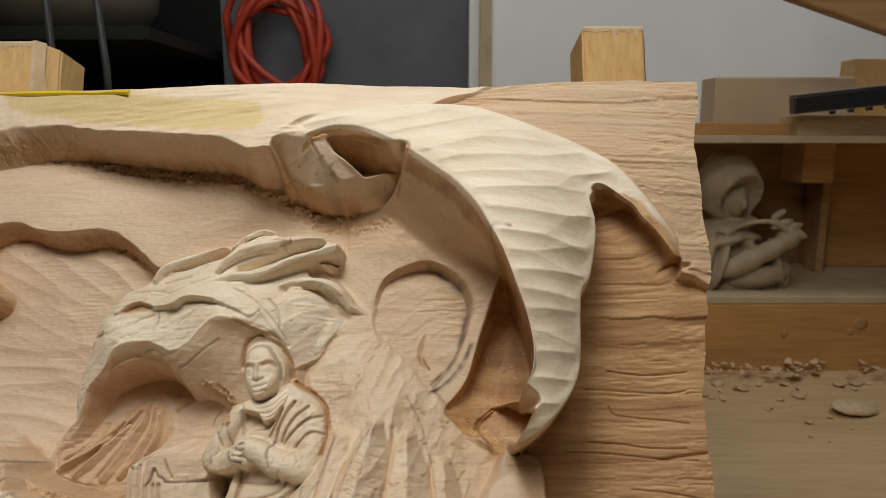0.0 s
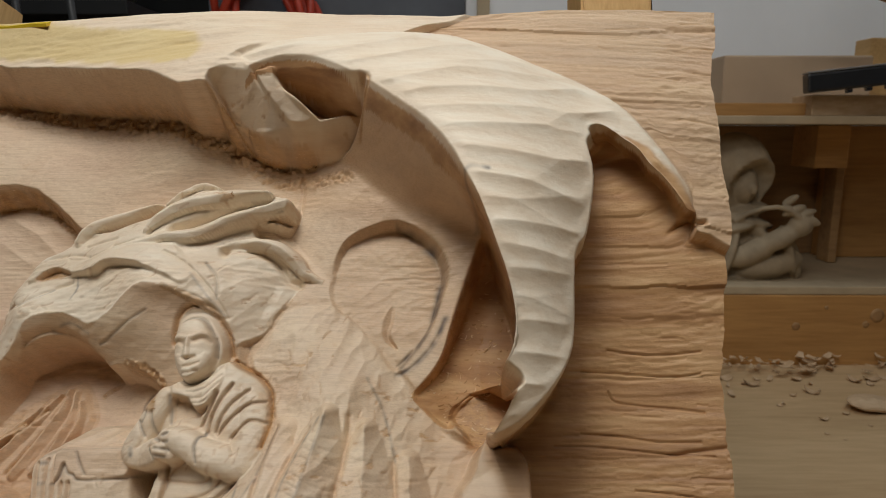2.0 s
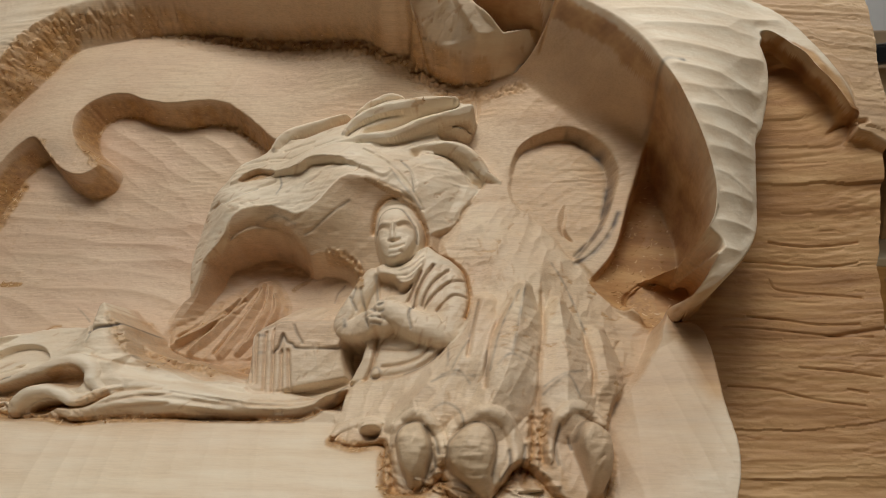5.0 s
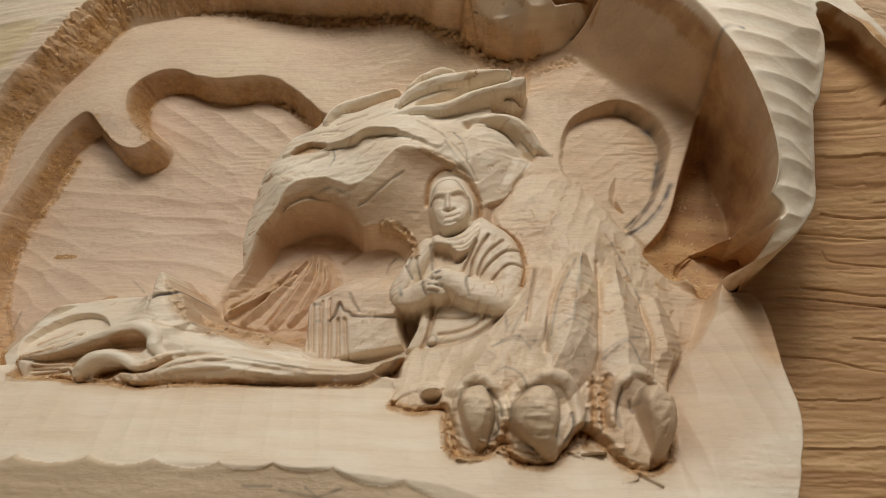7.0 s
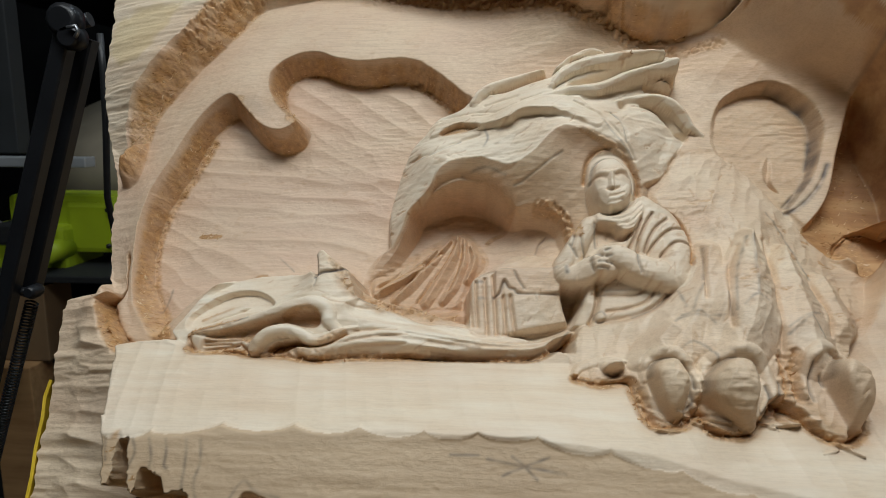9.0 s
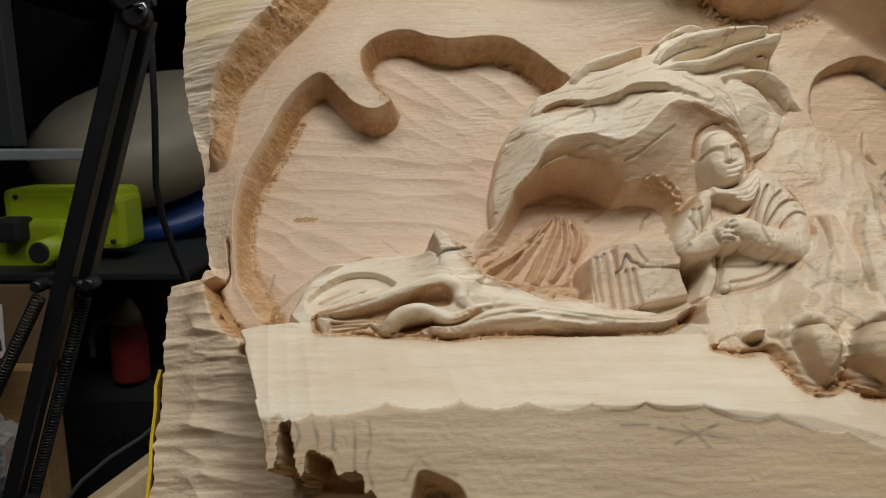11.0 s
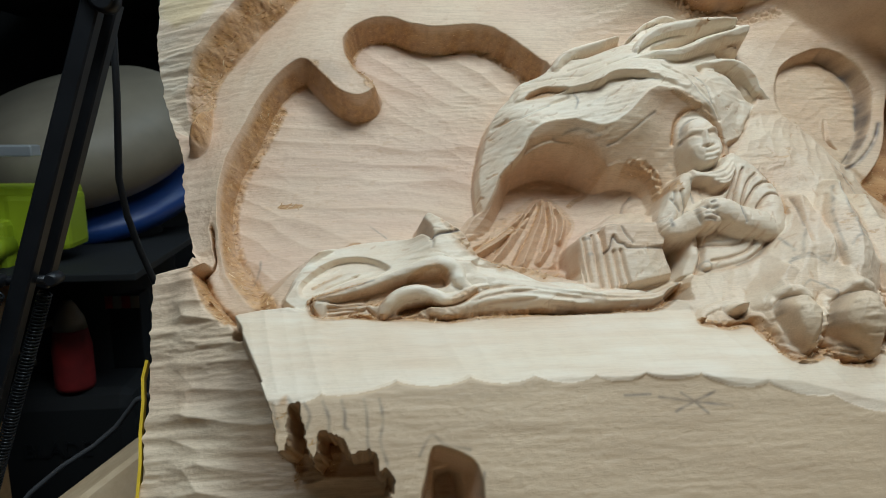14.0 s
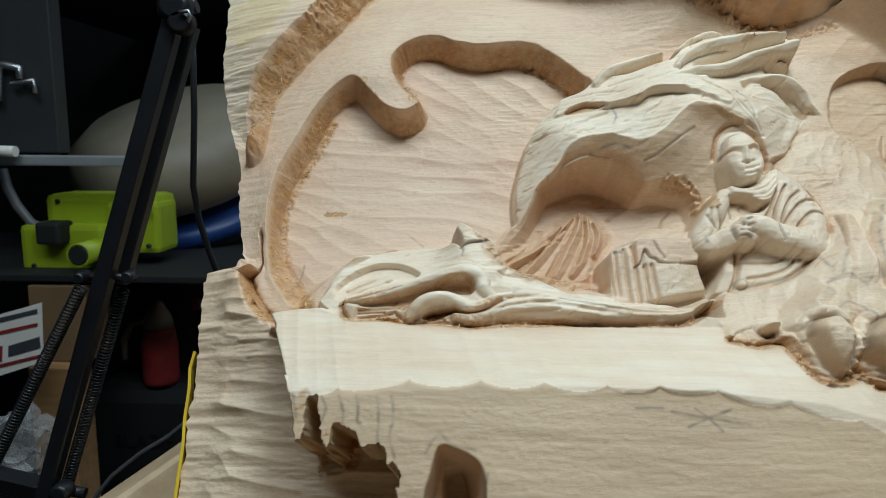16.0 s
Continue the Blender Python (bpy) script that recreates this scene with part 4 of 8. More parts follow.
# toes with their nails: a rolled cuff of skin over each
for a, r in (([(-76.5, 29.9), (-75.5, 35), (-71.6, 39.2), (-66.3, 39.6), (-61.5, 34.2), (-59.6, 26.8), (-60.9, 20.6)], [1.6, 2.4, 2.8, 3.0, 3.2, 3.0, 2.0]),
                  ([(-57.5, 29.7), (-55.9, 35.4), (-51.2, 38.6), (-45.6, 40.5), (-38.9, 39.1), (-35.1, 33.4), (-34.5, 26.3), (-38.8, 18.2)], [1.6, 2.6, 3.0, 3.2, 3.4, 3.4, 3.0, 2.0]),
                  ([(-22.9, 25.6), (-21.8, 34.6), (-18.1, 40.7), (-12.5, 43.7), (-6.7, 41.9), (-2.7, 38.2)], [2.0, 2.6, 3.0, 3.0, 2.8, 2.0]),
                  ([(-99.6, 33), (-96.8, 36.1), (-91.5, 37.7), (-86.6, 38.6), (-82, 37.8)], [1.6, 2.4, 2.6, 2.6, 1.6])):
    bead(a, [0.8 * q for q in r], 2.2, TOE, 1.5)
for pts, top, reg in (([(-75.4, 30.6), (-74.2, 34.7), (-70.8, 36.9), (-66.6, 36.6), (-63.7, 31.7), (-63.1, 25.9), (-64.6, 20.1), (-66.2, 14.6), (-69.7, 14.5), (-72.8, 21.5)], [(-70, 36, -6.5), (-70, 30, -1.5), (-70, 25, -1.5), (-69, 20, -6), (-68, 15, -14), (-75, 29, -7), (-64, 27, -5.5)], CLAW_A),
                      ([(-57.8, 25.3), (-57, 30.3), (-52.4, 35), (-47.6, 37), (-43.3, 35.3), (-41.2, 30.8), (-41.4, 25.5), (-42.8, 20.1), (-41.8, 14.1), (-43.3, 11.7), (-46.4, 13.3), (-50.7, 17.1), (-55.6, 21)], [(-49, 36, -1), (-50, 30, 4), (-50, 25, 3.5), (-47, 18, -1.5), (-43, 12, -10), (-58, 26, -3.5), (-41, 29, -2)], CLAW_B),
                      ([(-14.3, 31.6), (-12.6, 36.6), (-9.3, 38.6), (-5.7, 37.4), (-2.4, 34.3), (-1.3, 29.3), (-1.6, 22.4), (-4.4, 15.7), (-6.5, 10.2), (-11, 10.1), (-10.6, 17), (-12.3, 24.3)], [(-9, 38, -6), (-10, 32, -1.5), (-9, 25, -3), (-10, 17, -9.5), (-9, 11, -19), (-15, 27, -5), (-2, 27, -7.5)], CLAW_C)):
    stain("tan", pts, 0.3, 2)
    shape(pts, top, 1.1, 0.2, reg, round_edge=2.0, carve=lambda u, v, d: 0.7 * gouge(u, v, 80, 16, 5, 137) + 0.2 * fbm(u, v, 3, 3, 138, 2))
    groove(pts[:8], 0.5, 0.8, pencil=0.55, fuzz_shade=0.3)
for a in ([(-62.8, 26.6), (-61.5, 22.3), (-63.4, 20.1)], [(-64.7, 35.5), (-61.6, 31.2), (-60.5, 26.7)], [(-36.5, 27.9), (-36.6, 23.5), (-39.8, 18.5)], [(-30.8, 29.7), (-32.4, 21.4)], [(-19.1, 37), (-20.6, 29.3), (-19.8, 23.9)], [(-16.1, 32.7), (-15, 29.2)]):
    groove(a, 0.6, 0.9, pencil=0.8)
for a in ([(-59.2, 22.7), (-57.9, 15.3), (-54.6, 11.6)], [(-27.8, 39.4), (-28.5, 27.4), (-31, 17.8)], [(-77.8, 26.3), (-77, 18.8), (-75.4, 14.3)], [(-23.4, 40.8), (-25.5, 33.2), (-24.6, 24)]):
    fuzz_edge(a, 3.2, 0.6, dig=1.4)
    groove(a, 1.2, 2.4, fuzz_shade=0.8)
shape([(-90, 34.7), (-88.2, 37.4), (-83.7, 38.1), (-81.2, 36.2), (-82.3, 32.8), (-86.4, 31.2)], [(-88, 33, -25), (-85, 35, -21), (-82, 34, -25)], 1.2, 0, TOE, round_edge=2.0)
rng_chip = random.Random(8)
for cx, cy, n_chip in ((-74, 12, 3), (-59, 15, 5), (-30, 15, 6), (-13, 7, 3)):
    for k in range(n_chip):
        x_, y_ = cx + rng_chip.gauss(0, 3.5), cy + rng_chip.gauss(0, 2.2)
        turn = rng_chip.uniform(-0.6, 0.3)
        size = rng_chip.uniform(2.5, 6)
        bead([(x_ - size * math.cos(turn), y_ - size * math.sin(turn)), (x_, y_), (x_ + size * math.cos(turn), y_ + size * math.sin(turn))], [0.5, rng_chip.uniform(0.9, 1.7), 0.4], rng_chip.uniform(1.0, 2.6), LEG, -1.0)

# tail: the long limb with its knotted end
TAIL_PTS = [(-98, 54), (-105, 52), (-116, 48), (-134, 49), (-152, 52), (-171, 55), (-185, 58)] + [(-183.9, 63.6), (-192.4, 62.7), (-200.3, 62.9), (-210.3, 61.5), (-220.5, 57.3), (-231.6, 53.3), (-242.6, 50.2), (-250.1, 48), (-251.4, 44.6), (-248.7, 39.6), (-244.8, 39), (-231.8, 39.9), (-225.4, 38.1), (-217.8, 38.5), (-209.2, 38.2), (-199.4, 36.8), (-186.1, 38.3), (-174.8, 38.7), (-161.1, 39.4)] + [(-155, 39), (-135, 39), (-113, 40), (-104, 46), (-98, 50)]
shape(TAIL_PTS, [(-100, 54, -38), (-120, 44, -35), (-150, 38, -34.5)] + [(-160, 50, -33), (-161, 42, -32), (-178, 56, -31), (-179, 42, -31), (-196, 60, -29), (-209, 59, -30), (-221, 55, -32), (-232, 52, -33.5), (-247, 47, -35.5), (-248, 41, -36), (-232, 42, -35.5), (-219, 44, -33.5), (-219, 39, -34)], 3.2, 0.2, TAIL, round_edge=2.6)
bead([(-99, 53), (-105, 49), (-116, 45), (-133, 44), (-151, 45), (-166, 46.5)] + [(-174.9, 45.8), (-186.3, 43.6), (-197.4, 40.5), (-204.9, 40.9)], [2.0, 3.6, 5.2, 5.4, 4.8, 4.2, 3.8, 3.4, 3.0, 2.2], 3.0, TAIL, 1.6)
# brown hollow under the upper strand
KNOT = [(-244.8, 46.3), (-237.8, 48.4), (-229.5, 50.6), (-220.7, 53.2), (-213.6, 55.7), (-207.4, 57.3), (-202.5, 57.7), (-199, 56.2), (-197.3, 53.6), (-197.7, 50.6), (-200.6, 49.4), (-205.9, 49.8), (-210.7, 50.4), (-216, 48.9), (-220, 46.3), (-223.1, 43.5), (-231.7, 45), (-239.4, 44.6)]
shape(KNOT, [(-241, 47, -38.5), (-230, 49, -38.5), (-218, 53, -38.5), (-209, 56, -38.5), (-201, 58, -38), (-199, 54, -37), (-208, 53, -37), (-223, 46, -37)], 1.5, 0.1, piece("knot_hollow"), carve=lambda u, v, d: 0.4 * gouge(u, v, 20, 14, 4, 104))
# brown tint over the recess: fibre, with shade in the colour
stain("fuzz_shade", KNOT, 0.42, 2.5, 0.8)
fuzz_edge([(-213.4, 53.6), (-208.1, 56.3), (-202.8, 57.6), (-198.8, 55.8)], 1.2, 0.8, dig=0.7)
fuzz_edge([(-229.6, 46.9), (-227, 45.4), (-223.9, 44.9)], 2.4, 0.8, dig=0.9)
# upper strand, the strand that curls under it, and the front roll
bead([(-250, 47.7), (-240.4, 49.5), (-229.4, 52), (-218.5, 55.1), (-208.5, 58.3), (-199.8, 59.2), (-194.8, 56.3), (-193.6, 51.7), (-189.3, 48.2)], [1.2, 1.6, 2.0, 2.4, 2.8, 3.2, 3.0, 2.6, 1.4], 0, TAIL, 1.0, lift=[-34.8, -33.2, -31.2, -29, -27.2, -26.6, -26.8, -27.2, -29])
HOLE = [(-218.4, 40.5), (-216.2, 43.1), (-211.9, 44.5), (-207.5, 44.6), (-203.6, 43.1), (-200.2, 41.6), (-206.3, 41.6), (-209.1, 40.8), (-210.6, 39.6), (-215.6, 39.1)]
shape(HOLE, [(-215, 42, -39), (-209, 46, -41), (-203, 44, -37)], 1.2, 0.1, piece("knot_hole"))
# the hole's darkness is painted in with the same brown
stain("fuzz_shade", HOLE, 0.9, 2, 0.6)
bead([(-224.5, 38.9), (-222.7, 41.9), (-219.7, 45.5), (-215.3, 47.7), (-209.7, 48.3), (-204.6, 46.5), (-199.4, 44.4), (-193.9, 45.2), (-188.7, 47.7), (-183, 49.9)], [1.8, 2.4, 2.6, 2.6, 2.5, 2.4, 2.4, 2.3, 2.0, 1.0], 0, TAIL, 1.0, lift=[-31.5, -28.8, -27.0, -26.2, -26.2, -26.6, -27.0, -27.4, -28, -29.8])
groove([(-206.6, 43.9), (-201.5, 42.1), (-196.1, 42.3), (-191.6, 43.9), (-186.9, 47.1)], 0.8, 1.9, fuzz_shade=0.9)
fuzz_edge([(-196, 43.9), (-192.2, 45.9), (-188.1, 47.8)], 2.0, 0.7, dig=0.8)
fuzz_edge([(-209.7, 40.7), (-203.6, 39.5), (-197, 39.3), (-185.9, 40)], 2.6, 0.55, dig=0.8)
# broken slats and the blunt end of the strand
shape([(-250.9, 47.2), (-246.5, 46.8), (-244.8, 44.1), (-246.1, 39.9), (-249.2, 39.8), (-251.9, 44.6)], [(-249, 46, -34.5), (-246, 44, -34.5), (-249, 40, -36)], 1.2, 0.1, TAIL, round_edge=1.2)
for a in ([(-244.8, 44.1), (-237.2, 44.4), (-229.2, 44.9)], [(-244.8, 40.8), (-238.3, 41.5), (-230.7, 42.7)], [(-244.8, 42.8), (-239.6, 43.1), (-234, 43.3)], [(-230, 43.4), (-227.5, 41), (-224.9, 38.7)]):
    groove(a, 0.55, 1.7, fuzz_shade=0.8)
groove([(-227.2, 53.3), (-231.6, 52.3), (-238.2, 50.7), (-248.7, 47.9)], 0.45, 0.6, pencil=0.75)
for a in ([(-186.6, 48.3), (-178.7, 49.3), (-167.4, 49.7)], [(-186.2, 43.9), (-177.1, 46.1), (-163.2, 47.6)], [(-188.9, 40.8), (-179.4, 42.6), (-163.6, 44)], [(-183.7, 39), (-177, 40.3), (-173.7, 40.5)], [(-179.2, 39.3), (-170.2, 39.7), (-162.2, 39.9)], [(-198.2, 62.5), (-189.2, 60.1), (-177.6, 58.8)]):
    groove(a, 0.5, 0.8, fuzz_shade=0.45)
groove([(-116, 40), (-105, 46), (-99, 53)], 1.2, 2.0, pencil=0.55)
pencil([(-183.7, 63.3), (-179.6, 61.3), (-175.3, 60.5), (-174.5, 62)], 0.8, wide=0.4)
pencil([(-157, 39), (-142, 38), (-115, 39), (-105, 43)], 0.75)
stain("raw", [(-121, 34), (-103, 41), (-99, 33)], 0.8)

# long knife strokes down the limb
UPPER = np.array(spline([(-99, 53), (-105, 51), (-116, 48), (-134, 48), (-152, 50), (-170, 53), (-186, 55), (-200, 57)], False, 5))
LOWER = np.array(spline([(-100, 49), (-105, 45), (-115, 40), (-132, 39), (-150, 40), (-168, 41), (-183, 40), (-196, 39)], False, 5))
rng_limb = random.Random(31)
for k in range(16):
    t, a = 0.08 + 0.84 * (k % 8) / 7 + rng_limb.uniform(-0.04, 0.04), rng_limb.randrange(0, 18)
    t2 = t + rng_limb.uniform(-0.15, 0.15)
    b = min(len(UPPER) - 1, a + rng_limb.randrange(9, 18))
    stroke = [tuple(UPPER[i] * (1 - q) + LOWER[i] * q) for i in range(a, b, 3) for q in (t + (t2 - t) * (i - a) / (b - a),)]
    if len(stroke) > 2:
        groove(stroke, rng_limb.uniform(0.5, 1.0), rng_limb.uniform(0.5, 1.2), fuzz_shade=rng_limb.choice((0, 0, 0.4)))

# chest with its cover and the books beside it
shape([(-140.2, 73.9), (-135.2, 78.8), (-128.2, 82.5), (-123, 86.9), (-117.7, 88.3), (-102.6, 86.9), (-101.7, 75.3), (-94.5, 69.9), (-96.6, 58.6), (-102.6, 55.1), (-116.6, 51.5), (-127.9, 49.7), (-138.7, 51.2), (-140.7, 65.2)], [(-139, 74, -44.5), (-135, 74, -42.5), (-123, 78, -40.5), (-106, 78, -41.5), (-134, 67, -43.5), (-105, 69, -42.5), (-123, 72, -40.5), (-117, 55, -39.5), (-138, 56, -45), (-96, 64, -47), (-120, 88, -50), (-103, 86, -50), (-132, 81, -47)], 1.5, 0.2, CHEST, round_edge=1.2)
# cover: rough top, and the cloth that hangs over the front in points
shape([(-136.1, 76.8), (-128.2, 82.3), (-122.5, 86.9), (-117.7, 88.3), (-102.6, 86.9), (-102.7, 79.2), (-117.3, 78.6), (-127.7, 78.2)], [(-135, 76, -44), (-120, 87, -48.5), (-103, 86, -49), (-104, 79, -41), (-122, 78, -40.5)], 1.0, 0, piece("chest_cover"), carve=lambda u, v, d: 2.4 * facet(u, v, 35, 8, 2.6, 141))
shape([(-129.2, 66.5), (-126.9, 68), (-125.8, 71.2), (-124.9, 73.1), (-123.6, 70.2), (-121.1, 69.5), (-119.4, 67.9), (-112.4, 67.8), (-101.7, 69.1), (-101.8, 79.2), (-117.3, 78.9), (-128.7, 78.2)], [(-128, 76, -40), (-124, 71, -39), (-117, 74, -38.8), (-106, 77, -40), (-103, 70, -41), (-119, 69, -39.8)], 0.9, 0, piece("chest_cover"), carve=lambda u, v, d: 1.4 * facet(u, v, 75, 9, 5, 143))
groove([(-129.2, 66.3), (-126.9, 67.8), (-125.8, 70.9), (-124.9, 72.9), (-123.4, 70), (-121, 69.3), (-119.4, 67.7), (-112.4, 67.6), (-101.7, 68.7)], 0.5, 0.8, pencil=0.6)
groove([(-121, 77.3), (-119.5, 73.6), (-117, 69.8)], 0.6, 0.9, pencil=0.5)
groove([(-136.3, 75.4), (-127.7, 78), (-117.3, 78.3), (-103.7, 78.8)], 0.5, 0.7, pencil=0.25)
for a in ([(-136.9, 73.5), (-136.6, 65), (-135.8, 54.5)], [(-133.1, 74.7), (-132.7, 64.8), (-131.8, 51.4)], [(-129.8, 75.8), (-128.9, 64.6), (-128.1, 50.8)], [(-125.4, 66.6), (-124.9, 58.5), (-124.4, 51.1)], [(-122.6, 66.7), (-121.7, 58.6), (-120.7, 51.7)], [(-139.5, 72.2), (-138.7, 62.8), (-137.8, 54.7)]):
    groove(a, 0.7, 2.0, fuzz_shade=0.25)
for a in ([(-135.8, 73.4), (-134, 73.5)], [(-135.1, 66.4), (-133.3, 66.5)]):
    pencil(a, 0.8, wide=0.8)
stain("grey", [(-121.6, 64.5), (-105.4, 66), (-106.2, 57.5), (-120.1, 54.7)], 0.1, 5)
shape([(-101.2, 72.5), (-94.6, 71.1), (-94, 65.5), (-96.4, 58.2), (-98.4, 56.3), (-101.1, 64.4)], -62, 1.6, 0, piece("hollow"))

# seated figure in a cloak
FIG = [(-86.4, 103.4), (-91.1, 100.7), (-93.9, 96.9), (-97.2, 91.2), (-99, 87.5), (-101.3, 84.3), (-103.2, 80.6), (-102.7, 76.2), (-100.3, 72.8), (-95.7, 71.5), (-92.6, 70.6), (-93.8, 67.2), (-94.7, 62.9), (-97.5, 57.2), (-98, 54.2), (-92.6, 54.1), (-85.1, 55.4), (-75.2, 57), (-67.1, 60.1), (-60.4, 65.9), (-54.8, 70.7), (-51.6, 78.4), (-50.1, 86.3), (-50.8, 94), (-52.2, 99.4), (-56.7, 104.4), (-62.4, 107.6), (-67, 110.6), (-72.6, 108.2)]
shape(FIG, [(-85, 100, -35), (-93, 93, -38), (-96, 84, -40), (-101, 78, -42), (-88, 91, -37.5), (-80, 91, -36.5), (-71, 94, -31), (-62, 97, -33), (-53, 93, -36.5), (-63, 84, -31), (-53, 81, -35), (-80, 69, -38), (-89, 65, -39), (-94, 58, -41.5), (-87, 58, -38.7), (-81, 57, -37), (-72, 60, -33.5), (-61, 67, -32), (-71, 69, -36), (-98, 74, -43)], 1.5, 0.2, FIGURE, round_edge=1.6,
      carve=lambda u, v, d: 0.4 * gouge(u, v, 60, 10, 5, 151))
# robe: hem and long folds
for a, wide, deep in (([(-89.4, 67.9), (-80.3, 66.9), (-71.5, 67), (-68, 72.1)], 0.6, 1.0), ([(-84.1, 60.3), (-76.3, 61.1), (-69.2, 63.7), (-64.9, 69.3)], 0.7, 1.2), ([(-87.2, 55.4), (-75.2, 57), (-66.7, 60.8), (-60.1, 66.6)], 1.0, 2.2), ([(-87.1, 75.8), (-87.3, 68.2), (-88.5, 60.7), (-91.2, 54.8)], 0.9, 2.6), ([(-80.2, 74), (-84.8, 70.6), (-86.7, 64.7)], 0.6, 0.8)):
    groove(a, wide, deep, fuzz_shade=0.4)
groove([(-75.2, 57), (-66.7, 60.6), (-60.6, 66.1)], 0.5, 0.3, pencil=0.5)
# both arms meet in front: upper arm, elbow, forearm, hand
bead([(-89.7, 97.1), (-93.9, 90.4), (-97.7, 83.4), (-99.5, 78), (-95.9, 76), (-91, 77.1), (-87.6, 78.1)], [4.2, 4.6, 5.0, 5.6, 5.6, 5.0, 4.2], 0, FIGURE, 1.0, lift=[-34, -34.5, -35.5, -36, -34, -31, -28.5])
bead([(-60.7, 98.6), (-56.8, 91), (-56, 81.8), (-59.2, 73.3), (-64.7, 74), (-72.2, 76.1), (-77.7, 79.4)], [5.0, 6.4, 7.0, 6.2, 5.8, 5.4, 4.8], 0, FIGURE, 1.0, lift=[-33, -31, -28.5, -26.5, -25, -24.8, -25])
bead([(-77.3, 79.4), (-81.2, 81.2), (-84.7, 82.4)], [4.8, 4.4, 3.2], 0, FIGURE, 1.0, lift=[-24.8, -25, -26.5])
bead([(-87.3, 78.9), (-85.6, 77.2), (-83.4, 76.2)], [4.0, 4.0, 3.2], 0, FIGURE, 1.0, lift=[-27.5, -26.8, -28.5])
groove([(-72.6, 83.6), (-73.5, 78.4), (-72.5, 73.3)], 0.5, 1.0, pencil=0.75)
groove([(-90.5, 83.4), (-90.7, 78.9), (-89.7, 75.2)], 0.45, 0.8, pencil=0.5)
for a in ([(-89, 81.4), (-86.9, 80.4)], [(-88.2, 78), (-84.7, 77.7)], [(-88.6, 75.8), (-84.7, 75.2)], [(-85.6, 82.4), (-83.9, 83.1)], [(-85.2, 80.1), (-83.5, 80.2)], [(-85.2, 77.7), (-83.3, 77.4)]):
    groove(a, 0.5, 0.9, pencil=0.6)
pencil([(-100.1, 78.1), (-99.6, 76.2)], 0.9, wide=0.9)
# cuts over both shoulders
for a in ([(-69.8, 97.6), (-71.8, 92.2), (-74.6, 86.2)], [(-64.8, 100.9), (-69, 93.7), (-71.2, 87.9), (-71.9, 83.8)], [(-58.7, 98.9), (-63.8, 94.6), (-67.5, 88.5), (-68.8, 83.8)], [(-52.8, 94.7), (-59.2, 93.1), (-64.4, 88), (-68, 83)], [(-51.3, 87), (-56.1, 87.8), (-59.3, 85.9), (-62.9, 81.8)]):
    groove(a, 0.6, 1.7, pencil=0.3, fuzz_shade=0.5)
for a in ([(-98.4, 87.8), (-95.7, 82.8)], [(-94, 91.2), (-93.4, 87.4), (-92.1, 83.2)], [(-96.3, 91.4), (-97.3, 87.5)], [(-88.1, 96.8), (-87.9, 93.1), (-87.5, 87.3)]):
    groove(a, 0.6, 1.2, pencil=0.55)
# scarf and the open breast under it
shape([(-87.4, 96.8), (-80.9, 95.9), (-77.2, 92.9), (-72.8, 93.2), (-75.2, 89.3), (-79.6, 88.9), (-84.2, 88.2), (-87, 87.7)], [(-84, 96, -40), (-77, 92, -39), (-86, 89, -39.5)], 1.0, 0, FIGURE)
# light brown over the open breast, carrying some of its shade
stain("fuzz_shade", [(-87.4, 96.8), (-80.9, 95.9), (-77.2, 92.9), (-72.8, 93.2), (-75.2, 89.3), (-79.6, 88.9), (-84.2, 88.2), (-87, 87.7)], 0.35, 3, 0.6)
shape([(-87.9, 101.4), (-83.3, 100.1), (-76.9, 100.8), (-71.2, 105.4), (-67.9, 109.3), (-68.1, 102), (-70.9, 95.7), (-74.2, 91.8), (-77.8, 91.6), (-81.2, 95.2), (-87.1, 96.8)], [(-87, 99, -33), (-80, 97, -31), (-71, 100, -29), (-75, 93, -29.5), (-69, 106, -33)], 1.0, 0.1, FIGURE, round_edge=1.0)
for a in ([(-69.1, 104.1), (-74.5, 98.7), (-81.2, 97.8)], [(-69.4, 101.2), (-74.2, 96), (-80.4, 95.5)], [(-70.4, 98.2), (-74.2, 94), (-77.8, 93.7)]):
    groove(a, 0.45, 0.7)
ring = [tuple(np.array([(-87, 58)][0]) + (2.1 * math.cos(q), 2.1 * math.sin(q))) for q in np.linspace(0, 6.3, 13)]
pencil(ring, 0.85, wide=0.5)
bead([(ring[0][0] - 2.6, ring[0][1]), (ring[0][0] - 1.6, ring[0][1])], 1.7, 1.0, FIGURE)
# head in its hood
FIGURE_HEAD = piece("hooded_head")
shape([(-90.3, 116.8), (-89.3, 124.3), (-86.1, 128.2), (-81.4, 129.3), (-76.6, 128), (-72.9, 123.5), (-70, 118.2), (-69.5, 111.9), (-72.3, 104.7), (-77.2, 101.2), (-82.3, 100.5), (-86.4, 102.9), (-89.1, 109.9)], [(-81, 126, -33), (-88, 121, -35), (-73, 119, -34), (-87, 106, -37), (-73, 108, -35), (-81, 114, -31)], 1.6, 0.2, FIGURE_HEAD, round_edge=2.4)
FACE_PTS = [(-88.8, 115), (-88.1, 121.3), (-85.5, 124.5), (-81.7, 125.7), (-77.9, 124.7), (-74.7, 120.5), (-72.4, 116.3), (-72, 111.1), (-74.2, 105.9), (-77.8, 102.5), (-82, 101.5), (-85.6, 104.1), (-87.9, 109.2)]
